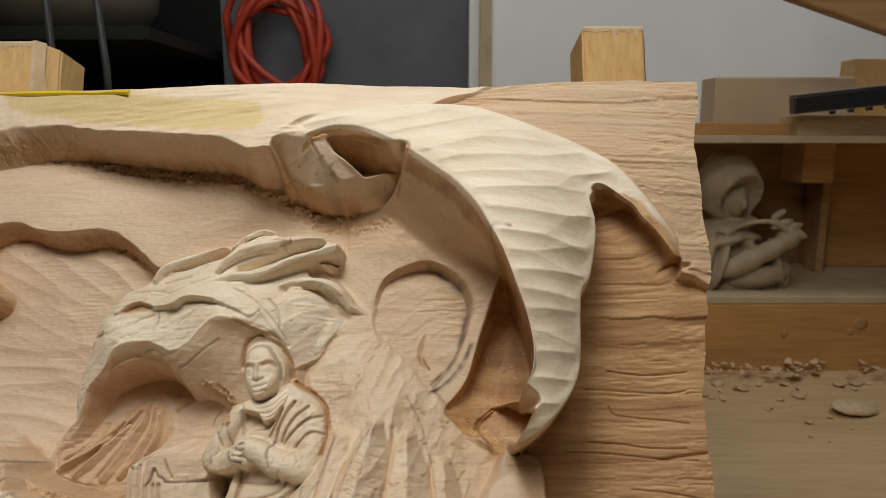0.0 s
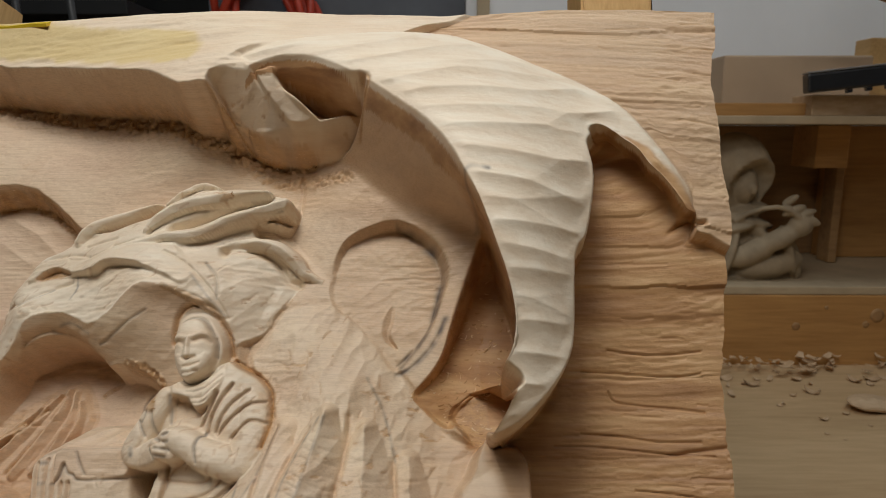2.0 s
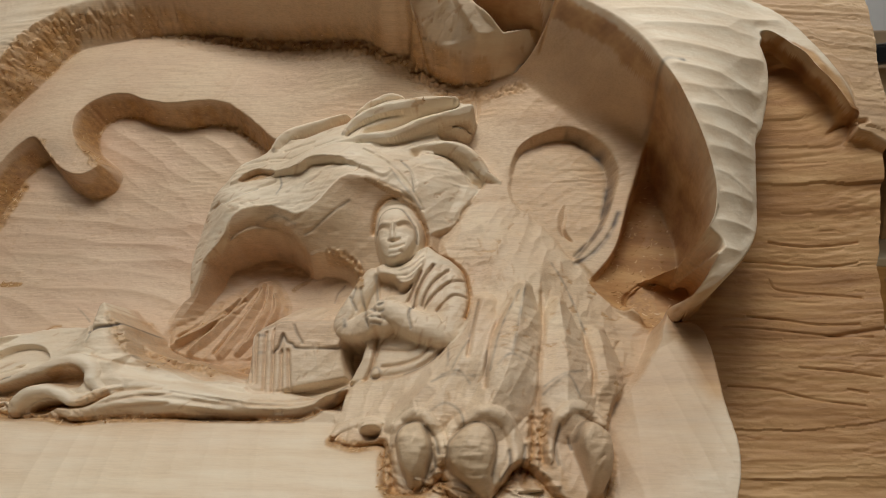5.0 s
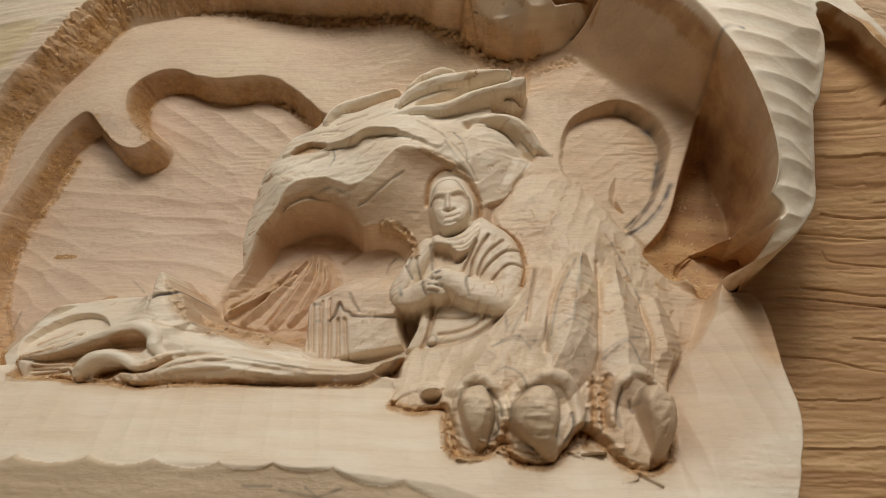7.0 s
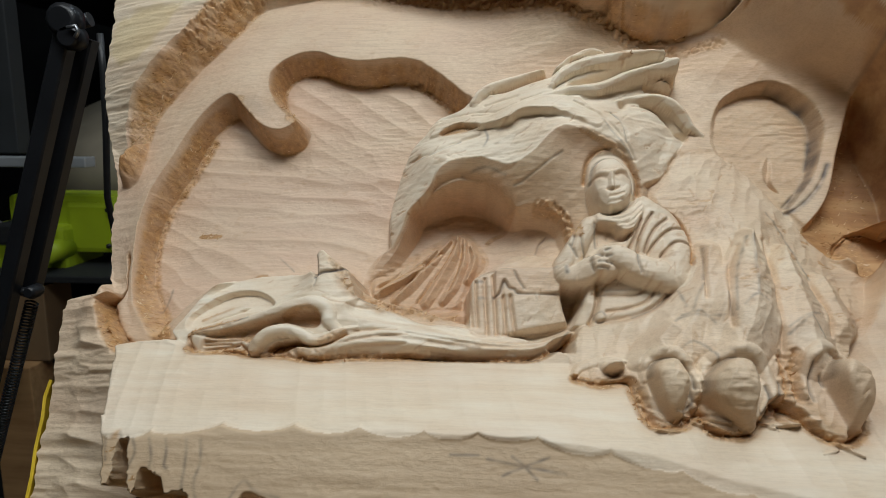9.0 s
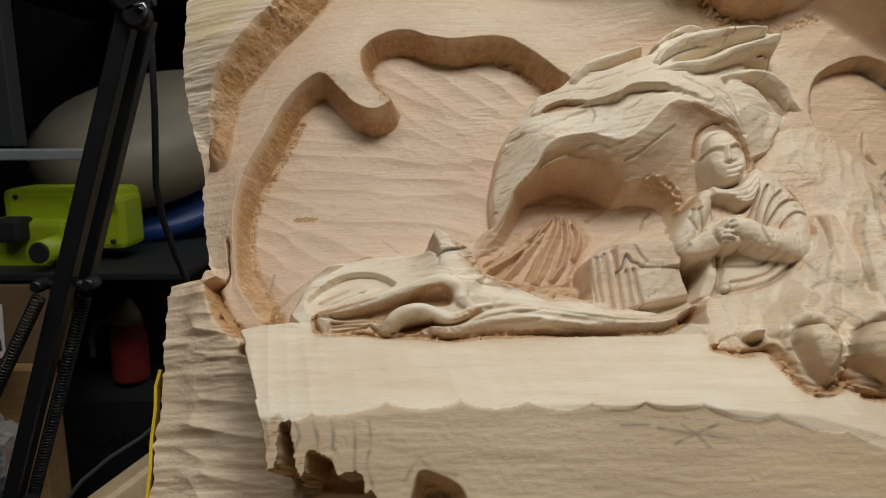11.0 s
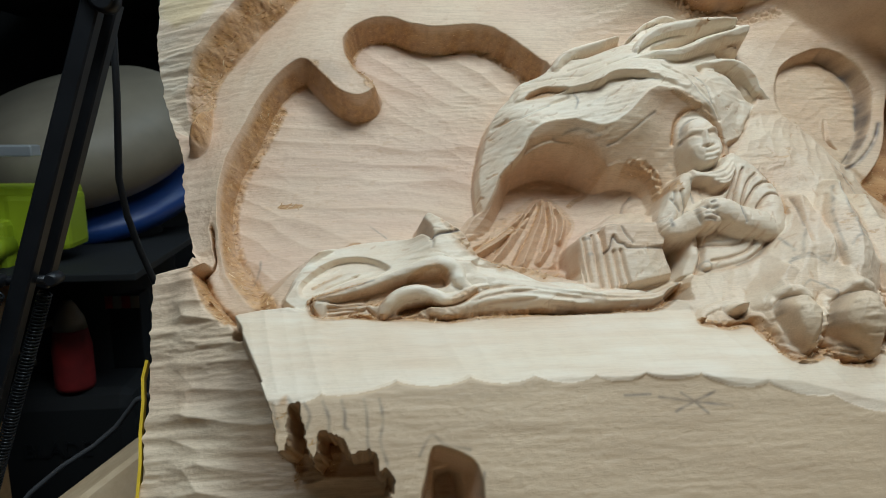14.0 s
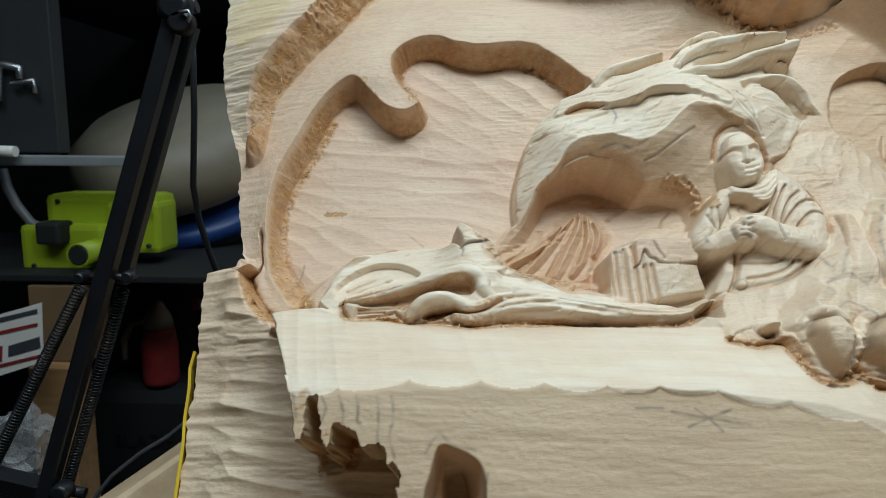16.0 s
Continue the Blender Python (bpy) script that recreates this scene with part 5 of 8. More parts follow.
shape(FACE_PTS, [(-81, 120, -27.5), (-82, 116, -27.2), (-86, 116, -29.5), (-76, 116, -28.6), (-85, 109, -29), (-77, 109, -28), (-81, 106, -27.2), (-81, 103, -28.8), (-88, 114, -33), (-72, 114, -32), (-82, 126, -30.5), (-86, 105, -33)], 1.2, 0.1, FIGURE_HEAD, round_edge=1.6)
for a, r, h in (([(-89.3, 116.5), (-86.3, 117.6), (-83.1, 117.2)], [0.8, 1.2, 1.0], 0.9), ([(-79.8, 117.5), (-76.7, 119), (-73.5, 118.2)], [0.9, 1.2, 0.8], 0.9), ([(-81.3, 117.2), (-81.6, 113.9), (-81.5, 110.6)], [0.7, 1.0, 1.4], 1.3), ([(-86.1, 110.2), (-84.1, 109.2), (-82.7, 107.1)], [1.4, 1.8, 1.4], 0.5), ([(-74.7, 110.8), (-76.3, 108.3), (-77.7, 106.3)], [1.4, 1.8, 1.4], 0.5),
                ([(-82.8, 105.2), (-80.1, 105.3), (-77.3, 106.3)], [0.7, 1.0, 0.7], 0.35), ([(-81.9, 103.4), (-80.1, 103), (-78.2, 104)], [1.0, 1.5, 1.0], 0.8)):
    bead(a, r, h, FIGURE_HEAD, 1.4)
for a, wide, deep in (([(-88.5, 115.6), (-86.2, 116), (-83.5, 115)], 0.8, 0.9), ([(-79.3, 115.9), (-76.7, 116.9), (-74, 115.9)], 0.8, 0.9), ([(-83.2, 109.7), (-81.2, 109.3), (-78.6, 110.3)], 0.5, 1.2), ([(-82.3, 106.7), (-79.6, 107), (-76.7, 108)], 0.4, 0.8), ([(-82.3, 104.4), (-79.6, 104.3), (-77.3, 105.2)], 0.4, 0.5)):
    groove(a, wide, deep, fuzz_shade=0.3)
groove(FACE_PTS[:8], 0.55, 1.0, pencil=0.55)
groove([(-91, 117.5), (-89.9, 125.3), (-86.5, 129.2), (-81.3, 130.6), (-76, 129.3), (-72, 124.5), (-68.9, 118.6), (-68.3, 112.8)], 1.0, 2.0, fuzz_shade=0.7)

# round ear hollow
EAR_PTS = [(-33, 143), (-29, 158), (-18, 165), (-6, 167), (5, 160), (11, 147), (10, 133), (5, 121), (-6, 108), (-14, 117), (-23, 127), (-31, 133)]
shape(EAR_PTS, [(-8, 142, -47.5), (-25, 145, -46.5), (-5, 155, -46.5), (8, 140, -48.5), (3, 122, -48), (-28, 134, -45)], 1.8, 0.5, EAR, carve=lambda u, v, d: 0.4 * gouge(u, v, 20, 18, 9, 161) + 0.2 * fbm(u, v, 12, 6, 163, 2))
# faint brown inside the ear paints its shading
stain("fuzz_shade", EAR_PTS, 0.22, 6, 1.5)
shape([(-5.9, 116.8), (-11.4, 120.9), (-12.5, 128.8), (-8.3, 134.7), (-7.6, 129.3), (-8.9, 122.5)], [(-11, 127, -47), (-9, 122, -49.5), (-8, 131, -48.5)], 1.2, 0.2, EAR)
for a, wide in (([(-7, 166.2), (0.2, 162.8), (5.7, 156.9), (9.3, 149.8), (10.8, 140.5), (9.5, 131.7), (6.3, 124.2), (1.8, 117.6), (-5.2, 110.4)], 0.9), ([(-0.8, 162.5), (6.8, 155.3), (9.9, 147.3), (9.8, 137), (7.5, 128.1)], 1.3), ([(12.7, 127.3), (10.1, 121), (5.7, 114.7), (-0.3, 109), (-5.6, 106.5)], 1.1), ([(5.7, 122.4), (1.8, 116.6), (-4.3, 109.4)], 1.2)):
    pencil(a, 0.9, wide=wide)
    groove(a, 0.5, 0.35)

# leaf-shaped hollow beside it
LEAF = piece("leaf_hollow")
LEAF_PTS = [(16.6, 140.6), (17, 149.8), (17.1, 156.4), (18.1, 161.1), (20, 163.9), (22.4, 164.6)] + [(22, 160), (25, 152), (28, 139), (32, 127), (34, 116), (33, 107), (28, 102)] + [(22.1, 100), (17.2, 92.5), (13.9, 87), (10, 88.1), (4.2, 93.4), (-0, 98.8), (3.4, 102.4), (8.7, 108.4), (12.8, 116.1), (15.2, 126)]
shape(LEAF_PTS, [(16, 154, -46), (20, 148, -55), (25, 140, -61), (18, 128, -57), (30, 118, -60), (14, 108, -54), (24, 106, -57), (6, 97, -49), (14, 92, -52)], 2.0, 0.3, LEAF, carve=lambda u, v, d: 0.5 * fbm(u, v, 9, 20, 171, 2) + 0.4 * gouge(u, v, 80, 20, 6, 172))
pencil([(16.2, 158.1), (18, 162), (20.3, 164.4), (22.4, 164.9), (26.8, 164.4)], 0.8, wide=0.9)

# the broad folded wing with its gouge cuts
FOLD_IN = [(-66, 222), (-62, 217), (-57, 216.5), (-49, 217.5), (-38, 215.5), (-28, 210.5), (-18, 204), (-8, 195.5), (5, 184), (15, 170), (21, 154), (26, 139), (30, 127), (32, 116), (31, 107), (28, 102)]
FOLD_OUT = [(29, 99), (32, 95), (29.5, 88), (26.5, 83), (25.5, 80), (28, 79), (33, 81), (39, 85), (47, 93), (54, 103), (58, 115), (59, 141), (64, 150), (67, 170), (65, 183)] + [(66.8, 186.4), (65.9, 189), (68.8, 190.6), (72.2, 189), (76.5, 185.4), (81.8, 181.6), (84.8, 176.5), (89, 172.3), (92.9, 166.8), (95.4, 161.9), (98.7, 158.4), (104.7, 159.1), (102.1, 164.2), (96.4, 175.4), (88.8, 188.1), (80.2, 200.2), (70.9, 209.1)] + [(55, 218), (24, 229), (14, 232), (-7, 232), (-34, 229), (-53, 227)]
FOLD_W = [(-66, 222, -1), (-40, 219, 5), (5, 184, 15), (26, 139, 18), (32, 116, 12), (28, 101, 6), (31, 94, 7), (24, 77, -8), (64, 150, -7), (58, 115, -10), (66, 188, -1), (83, 178, -4), (100, 159, -11), (87, 190, -7), (104, 162, -12), (55, 216, -6), (14, 231, -1), (-30, 232, 1),
          (45, 140, 8), (45, 175, 9), (30, 205, 7), (45, 110, 4)]


def fold_cut(u, v, d):
    y = v - 0.28 * (u - 20) * smooth(v, 140, 230)
    return smooth(d, 2, 6) * (3.7 * (gouge(u, y, 0, 58, 8.6, 181) - 0.2)) - 1.5 * smooth(d, 6, 0) * smooth(u - 0.5 * v, -20, -60)


INNER = ([90, 150, 180, 200, 215, 232], [40, 42, 30, 15, -15, -40])


def fold_out(u, v):
    return 0.8 + 13 * smooth(v, 150, 185) * smooth(v, 224, 212) * (u < np.interp(v, *INNER)) 


shape(FOLD_IN + FOLD_OUT, FOLD_W, lambda u, v: 1.6 + 1.05 * (fold_out(u, v) - 0.8), fold_out, FOLD, n=3, carve=fold_cut)
wall_w, wall_d = zone(FOLD_IN + FOLD_OUT, 20, 3)
# inner wall: end-grain brown and grey, deepened to paint in its shade
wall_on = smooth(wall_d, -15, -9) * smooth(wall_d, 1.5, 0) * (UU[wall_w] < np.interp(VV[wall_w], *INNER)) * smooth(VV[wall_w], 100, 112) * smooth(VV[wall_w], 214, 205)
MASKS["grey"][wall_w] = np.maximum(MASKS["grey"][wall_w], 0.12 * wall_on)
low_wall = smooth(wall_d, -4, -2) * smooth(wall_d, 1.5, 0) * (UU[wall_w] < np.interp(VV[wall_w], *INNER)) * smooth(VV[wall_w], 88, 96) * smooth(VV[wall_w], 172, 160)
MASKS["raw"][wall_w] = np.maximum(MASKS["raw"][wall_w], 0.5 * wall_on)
soft_wall = H[wall_w].copy()
for k in range(3):
    for axis in (0, 1):
        soft_wall = sum(np.roll(soft_wall, i, axis) for i in range(-7, 8)) / 15
soft_on = smooth(wall_d, -18, -13) * smooth(wall_d, -0.6, -3.0) * (UU[wall_w] < np.interp(VV[wall_w], *INNER)) * smooth(VV[wall_w], 156, 178) * smooth(VV[wall_w], 212, 200)
H[wall_w] += soft_on * (soft_wall - H[wall_w])
H[wall_w] += wall_on * 0.35 * fbm(UU[wall_w], VV[wall_w], 2.5, 6, 187, 2)
fuzz_edge(FOLD_IN[10:13], 3, 0.5, dig=0.9)
REGION[(REGION == SIDE) & (UU < -200)] = MEMBRANE
RAW_SHADE_WALL = np.zeros(UU.shape)
RAW_SHADE_WALL[wall_w] = 0.9 * low_wall
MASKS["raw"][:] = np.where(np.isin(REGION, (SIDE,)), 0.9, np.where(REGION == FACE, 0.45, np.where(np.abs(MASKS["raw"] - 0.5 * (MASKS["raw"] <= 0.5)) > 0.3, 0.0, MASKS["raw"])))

MASKS["raw"][:] = np.maximum(MASKS["raw"], RAW_SHADE_WALL)
# leaf hollow in raw brown, then darkened in colour for the shade inside
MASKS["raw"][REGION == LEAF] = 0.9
MASKS["fuzz_shade"][REGION == LEAF] = np.maximum(MASKS["fuzz_shade"][REGION == LEAF], 0.6 + 0.2 * lattice(UU, VV, 6, 18, 173)[REGION == LEAF])

# rolled end of the fold
REGION[:] = np.where((REGION == SIDE) & (UU < 42) & (VV > 60) & (VV < 232), MEMBRANE, REGION)
MOUTH = [(22, 104), (29, 102.5), (35, 100), (37, 96.5), (33, 93), (29, 87), (25, 80), (22, 75.5), (17, 78), (16, 86), (14, 92), (18, 98)]
shape(MOUTH, [(26, 100, -56), (22, 92, -56), (24, 82, -50), (20, 80, -50), (16, 90, -54)], 1.8, 0, piece("curl_mouth"), wobble=0.5, only="down", carve=lambda u, v, d: 0.6 * fbm(u, v, 6, 3, 191, 2))
# dark brown over the mouth stands in for the cavity's shade
stain("fuzz_shade", MOUTH, 0.8, 3, 0.8)
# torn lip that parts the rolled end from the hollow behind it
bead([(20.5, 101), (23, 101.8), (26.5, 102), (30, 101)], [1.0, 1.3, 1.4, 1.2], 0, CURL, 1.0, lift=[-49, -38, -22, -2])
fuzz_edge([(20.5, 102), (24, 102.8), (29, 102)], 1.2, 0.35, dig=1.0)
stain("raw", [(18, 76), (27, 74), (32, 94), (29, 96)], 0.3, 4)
fuzz_edge([(20, 100), (25, 103), (29, 101.5), (31, 99)], 2.0, 0.5, dig=1.6)
fuzz_edge([(31, 95), (28.5, 87), (25, 79), (23, 75)], 1.4, 0.3, dig=1.2)

# knob where the wing folds over
KNOB = [(-59.4, 212.4), (-62.9, 212.7), (-73.2, 208.4), (-74.2, 205.6), (-71.5, 201.7), (-68.1, 198.4), (-62.3, 195.9), (-54, 194.2), (-39.8, 192.8), (-25.8, 195.1), (-19.9, 198.6), (-17.3, 202.8), (-17, 206.1), (-22.3, 207.3), (-32.8, 211.6), (-47.6, 214.9), (-55.3, 213.2)]
shape(KNOB, [(-68, 207, -14), (-59, 210, -9), (-69, 204, -24), (-57, 199, -18), (-43, 199, -16), (-51, 202, -14), (-61, 197, -28), (-48, 196, -23), (-35, 196, -24), (-24, 201, -22), (-26, 198, -34), (-40, 195, -36), (-54, 195, -40), (-21, 205, -18), (-28, 207, -10), (-49, 216, -3)], 2.4, 0.4, CURL, round_edge=1.5, carve=lambda u, v, d: 1.4 * gouge(u, v, 30, 16, 8, 195))
FACET = [(-77, 211.1), (-75.6, 206.9), (-73.5, 203.7), (-71, 200.4), (-64.4, 200.1), (-51.1, 198), (-47.4, 198.7), (-52.4, 203.2), (-57.3, 209.2), (-59.6, 212.6), (-64, 216.4), (-74.4, 214.6)]
shape(FACET, [(-74, 211, -8), (-75, 208, -14), (-71, 202, -25), (-59, 205, -14), (-51, 200, -17), (-60, 212, -5)], 1.4, 0.3, CURL, carve=lambda u, v, d: 0.9 * gouge(u, v, 60, 12, 5, 196))
SLIT = [(-51.7, 214), (-48.6, 214.6), (-38.6, 212.8), (-28.6, 208), (-20.4, 203.8), (-21, 204.4), (-27.5, 203.6), (-35.8, 201.1), (-39.1, 203), (-44.4, 206.6), (-48.6, 209.5)]
shape(SLIT, [(-46, 213, -24), (-40, 209, -32), (-27, 207, -24), (-36, 203, -22)], 1.5, 0.2, piece("curl_slit"), wobble=0.3)
# slit darkened in colour for the shade within
stain("fuzz_shade", SLIT, 0.6, 3)
shape([(-59.9, 213.5), (-57.6, 214.9), (-52.5, 215.8), (-51.7, 211.7), (-48.6, 207.7), (-44.4, 204.8), (-39.9, 201.8), (-41.7, 199.4), (-47.4, 198.8), (-51.6, 202.4), (-56.8, 208.3)], [(-56, 213, -2), (-51, 206, -7), (-42, 200, -14.5), (-48, 199, -14.5)], 0.9, 0.1, CURL)
# brown over the knob's underside puts its shade into the colour
stain("raw", [(-68, 198.2), (-53.7, 198.2), (-40.4, 196.9), (-27.2, 201), (-18.1, 204.8), (-19.3, 199.2), (-25.8, 195.1), (-39.8, 192.8), (-54, 194.2), (-62.3, 195.9)], 0.55, 8, 1.5)
fuzz_edge([(-76, 207.4), (-71.9, 203), (-64, 197.8), (-54, 194.4), (-42.6, 193.2)], 3.2, 0.75, dig=1.6)
stain("grey", [(-56.4, 204), (-51.1, 200.5), (-48.4, 197.7), (-59, 198.2)], 0.4, 4)
groove([(-18.4, 206.8), (-15.4, 205.4), (-15.5, 202.6), (-18, 199.2), (-20.6, 194.3)], 0.8, 1.2, fuzz_shade=0.8)
fuzz_edge([(-75, 200), (-64, 190), (-46, 186), (-28, 187)], 4, 0.5, dig=1.5)
groove([(-47, 188), (-47, 180), (-48, 170)], 1.0, 1.2)

# cut beside the fold's outer tip
NOTCH = [(66.8, 189.5), (72.2, 189.8), (83.2, 182.6), (93.8, 167.2), (98.7, 158.5), (106.2, 160.4), (106.1, 160.3), (100.6, 166), (93.6, 177), (83.7, 186.5), (72, 187.6)]
# raw brown wall, darkened further to paint the shadow under the tip
stain("raw", NOTCH, 0.9, 2)
stain("fuzz_shade", NOTCH, 0.3, 2)
groove([(97.5, 157.2), (104.4, 157.7), (110, 158.4)], 0.9, 2.6, fuzz_shade=0.6)

# knife facets over the rounded parts, torn fibres and painted crevice shade where cuts end
for reg, amp, ang, lng, wid in ((LEG, 1.8, 72, 11, 5), (TAIL, 1.2, 4, 24, 4), (FIGURE, 0.7, 50, 8, 4), (ROCKS, 1.6, 55, 9, 4), (HEAD, 1.3, 28, 18, 5), (HORN, 0.6, 15, 18, 3), (TOE, 1.4, 70, 6, 4), (CHEST, 0.8, 85, 8, 5), (CLAW_A, 1.9, 80, 9, 4), (CLAW_B, 1.9, 80, 9, 4), (CLAW_C, 1.9, 80, 9, 4), (EAR, 0.6, 20, 14, 8), (CURL, 1.6, 40, 12, 8), (RIM, 1.6, 5, 60, 8), (LEDGE, 0.9, 78, 60, 13)):
    where = REGION == reg
    H[where] += amp * facet(UU[where], VV[where], ang, lng, wid, 300 + reg)
for line, wide, much, cut in ((FIG[21:28], 1.8, 0.7, 0.6), (LEG_PTS[:9], 1.8, 0.25, 0.25), (LEG_PTS[10:26], 3.0, 0.85, 1.2), (ROCK_PTS, 2.6, 0.48, 0.25), (TAIL_PTS[12:], 2.4, 0.9, 0.9), (HEAD_PTS[24:28], 1.2, 0.4, 0.4),
                              (KNOB[3:8], 3.0, 0.6, 1.2), (EAR_PTS[:9], 1.5, 0.25, 0.4)):
    fuzz_edge(line, wide, much, dig=cut)
    if much > 0.5:
        groove(line, 0.6, 2.0, fuzz_shade=1.0)

# fine wear over everything: knife chatter and lifted grain
chatter = lattice(UU, VV, 26, 18, 231)
H += np.where(REGION == FOLD, 0.03, np.where(np.isin(REGION, (MEMBRANE, LEDGE, BOARD)), 0.12, 0.32)) * smooth(chatter, 0.0, 0.6) * fbm(UU, VV, 7, 1.1, 233, 2)
small_cuts = np.isin(REGION, (LEG, TAIL, FIGURE, ROCKS, HEAD, HORN, TOE, CHEST, CLAW_A, CLAW_B, CLAW_C, EAR, CURL, HOLLOW))
H[small_cuts] += 0.42 * facet(UU[small_cuts], VV[small_cuts], 35, 5.5, 2.6, 401)
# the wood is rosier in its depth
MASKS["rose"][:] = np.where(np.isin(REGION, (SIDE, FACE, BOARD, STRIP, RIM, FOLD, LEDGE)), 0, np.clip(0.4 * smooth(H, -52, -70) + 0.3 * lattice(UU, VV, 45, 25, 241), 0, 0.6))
H += np.where(np.isin(REGION, (MEMBRANE, LEDGE, FOLD)), 0.03, 0.09) * fbm(UU, VV, 9, 1.4, 201, 2) + 0.07 * fbm(UU, VV, 2.0, 1.6, 205, 2)

# freshly cut wood is paler than the rest
for reg, much in ((HEAD, 0.8), (HORN, 0.95), (FIGURE, 0.7), (FIGURE_HEAD, 0.75), (TAIL, 0.9), (LEDGE, 0.55), (CHEST, 0.4), (LEG, 0.15), (TOE, 0.25), (FOLD, 0.95), (CURL, 0.75), (RIM, 0.5)):
    fresh = REGION == reg
    MASKS["pale"][fresh] = np.clip(much + 0.25 * lattice(UU[fresh], VV[fresh], 16, 9, 261), 0, 1)
MASKS["tan"][:] = np.where(REGION == BOARD, 0.85, MASKS["tan"])
# pencilled and stained places
stain("yellow", [(-224, 257), (-135, 245), (-126, 244), (-87, 236), (-87, 220), (-123, 225), (-179, 236), (-224, 243)], 0.62, 3, 1.2)
stain("yellow", [(-323, 211), (-308, 219), (-287, 219), (-297, 200), (-306, 188), (-319, 189)], 0.35, 4, 1.5)
for a in ([(-132, 1), (-120, -1), (-107, -3)], [(-127, -4), (-120, -1), (-112, 2)], [(-124, 2), (-120, -1), (-116, -5)], [(-144, 2), (-135, 2)]):
    pencil(a, 0.75, wide=0.5)
for a in ([(-238, 4), (-237, 0), (-237, -4), (-236, -5)], [(-231, 4), (-230, -2), (-230, -9), (-229, -14)], [(-250, 4), (-248, 0), (-249, -4)], [(-244, 4), (-242, -1), (-242, -5)], [(-226, 4), (-225, -3), (-226, -9), (-224, -16)],
          [(-214, -14), (-210, -8), (-206, -11), (-198, -13)], [(-194, -20), (-195, -27)], [(-260, 4), (-258, -3)], [(-255, 6), (-254, 4)], [(-276, 74), (-276, 70), (-278, 63)]):
    pencil(a, 0.6, wide=0.55)
# cracks along the split side, where strips have come away
for a in ([(64.9, 107.8), (84.7, 107), (99, 106), (112.4, 106.7)], [(75.5, 100.5), (78.1, 97), (86.8, 95.6), (100.9, 94.2), (113.4, 92.6)], [(64, 85), (79.4, 84.1), (93.5, 82.2), (110.6, 81.9)], [(53.9, 80.5), (74.6, 79.9), (96.1, 77.8), (115.6, 76.8)],
          [(84, 64.8), (99.6, 63.3), (116.7, 60.7)], [(54.8, 56.9), (73, 55.9), (89, 52.1), (107.9, 49.6)], [(101.3, 56.2), (109.8, 54.7)], [(75.5, 115.9), (92.3, 114), (112.4, 114.8)]):
    groove(a, 0.32, 1.2, fuzz_shade=0.7)
rng_nick = random.Random(77)
for k in range(48):
    x_, y_ = rng_nick.uniform(58, 118), rng_nick.uniform(-20, 150) if k % 3 else rng_nick.uniform(185, 245)
    long = rng_nick.uniform(4, 22)
    tilt_ = rng_nick.uniform(-0.06, 0.03)
    if REGION[min(ROWS_N - 1, int((y_ - V0) / STEP)), min(COLS_N - 1, int((x_ - U0) / STEP))] in (SIDE, FACE):
        groove([(x_, y_), (x_ + long * 0.5, y_ + long * tilt_ + rng_nick.uniform(-0.5, 0.5)), (x_ + long, y_ + 2 * long * tilt_)], rng_nick.uniform(0.22, 0.36), rng_nick.uniform(0.2, 0.6), n=3, fuzz_shade=rng_nick.uniform(0.1, 0.4))
# pencilled guide lines over the knuckles
for a in ([(-43, 55.3), (-38.7, 71.9), (-31.2, 88.3)], [(-60.3, 54.7), (-53.8, 55.7), (-50, 51.1)], [(-23.4, 50.6), (-16.4, 55.2), (-8.7, 57.3)], [(-50.4, 67.8), (-54.1, 62.1), (-56.8, 55.9)], [(-40.4, 57.1), (-36, 61), (-31, 59.4)], [(-63.7, 41), (-58.7, 44), (-53.6, 41.3), (-51.9, 35.9)]):
    pencil(a, 0.6, wide=0.45)
# short nicks of the knife over what is carved
LEAN = {HEAD: 25, LEG: 75, FIGURE: 55, CHEST: 80, TAIL: 8, ROCKS: 55, HORN: 14, CLAW_A: 80, CLAW_B: 80, CLAW_C: 80, CURL: 40, TOE: 60}
for k in range(1300):
    x_, y_ = rng_nick.uniform(-262, 60), rng_nick.uniform(8, 215)
    lean = LEAN.get(int(REGION[int((y_ - V0) / STEP), int((x_ - U0) / STEP)]))
    if lean is None:
        continue
    a_, long = radians(lean + rng_nick.gauss(0, 22)), rng_nick.uniform(1.2, 5.5)
    q = (long * math.cos(a_) / 2, long * math.sin(a_) / 2)
    bow = rng_nick.uniform(-0.2, 0.2)
    groove([(x_ - q[0], y_ - q[1]), (x_ - bow * q[1], y_ + bow * q[0]), (x_ + q[0], y_ + q[1])], rng_nick.uniform(0.26, 0.42), rng_nick.uniform(0.1, 0.38), n=2, fuzz_shade=rng_nick.choice((0.0, 0.15, 0.4)))
# brown tint that paints the soft shade below the fold's tip
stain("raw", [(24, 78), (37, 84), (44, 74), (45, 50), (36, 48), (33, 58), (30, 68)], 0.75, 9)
# brown tint for the shade in the wing's fold and down the leg's outer side
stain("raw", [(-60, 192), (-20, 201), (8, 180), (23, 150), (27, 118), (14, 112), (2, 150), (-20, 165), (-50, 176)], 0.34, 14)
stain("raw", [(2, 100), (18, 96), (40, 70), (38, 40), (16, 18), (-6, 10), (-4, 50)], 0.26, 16)
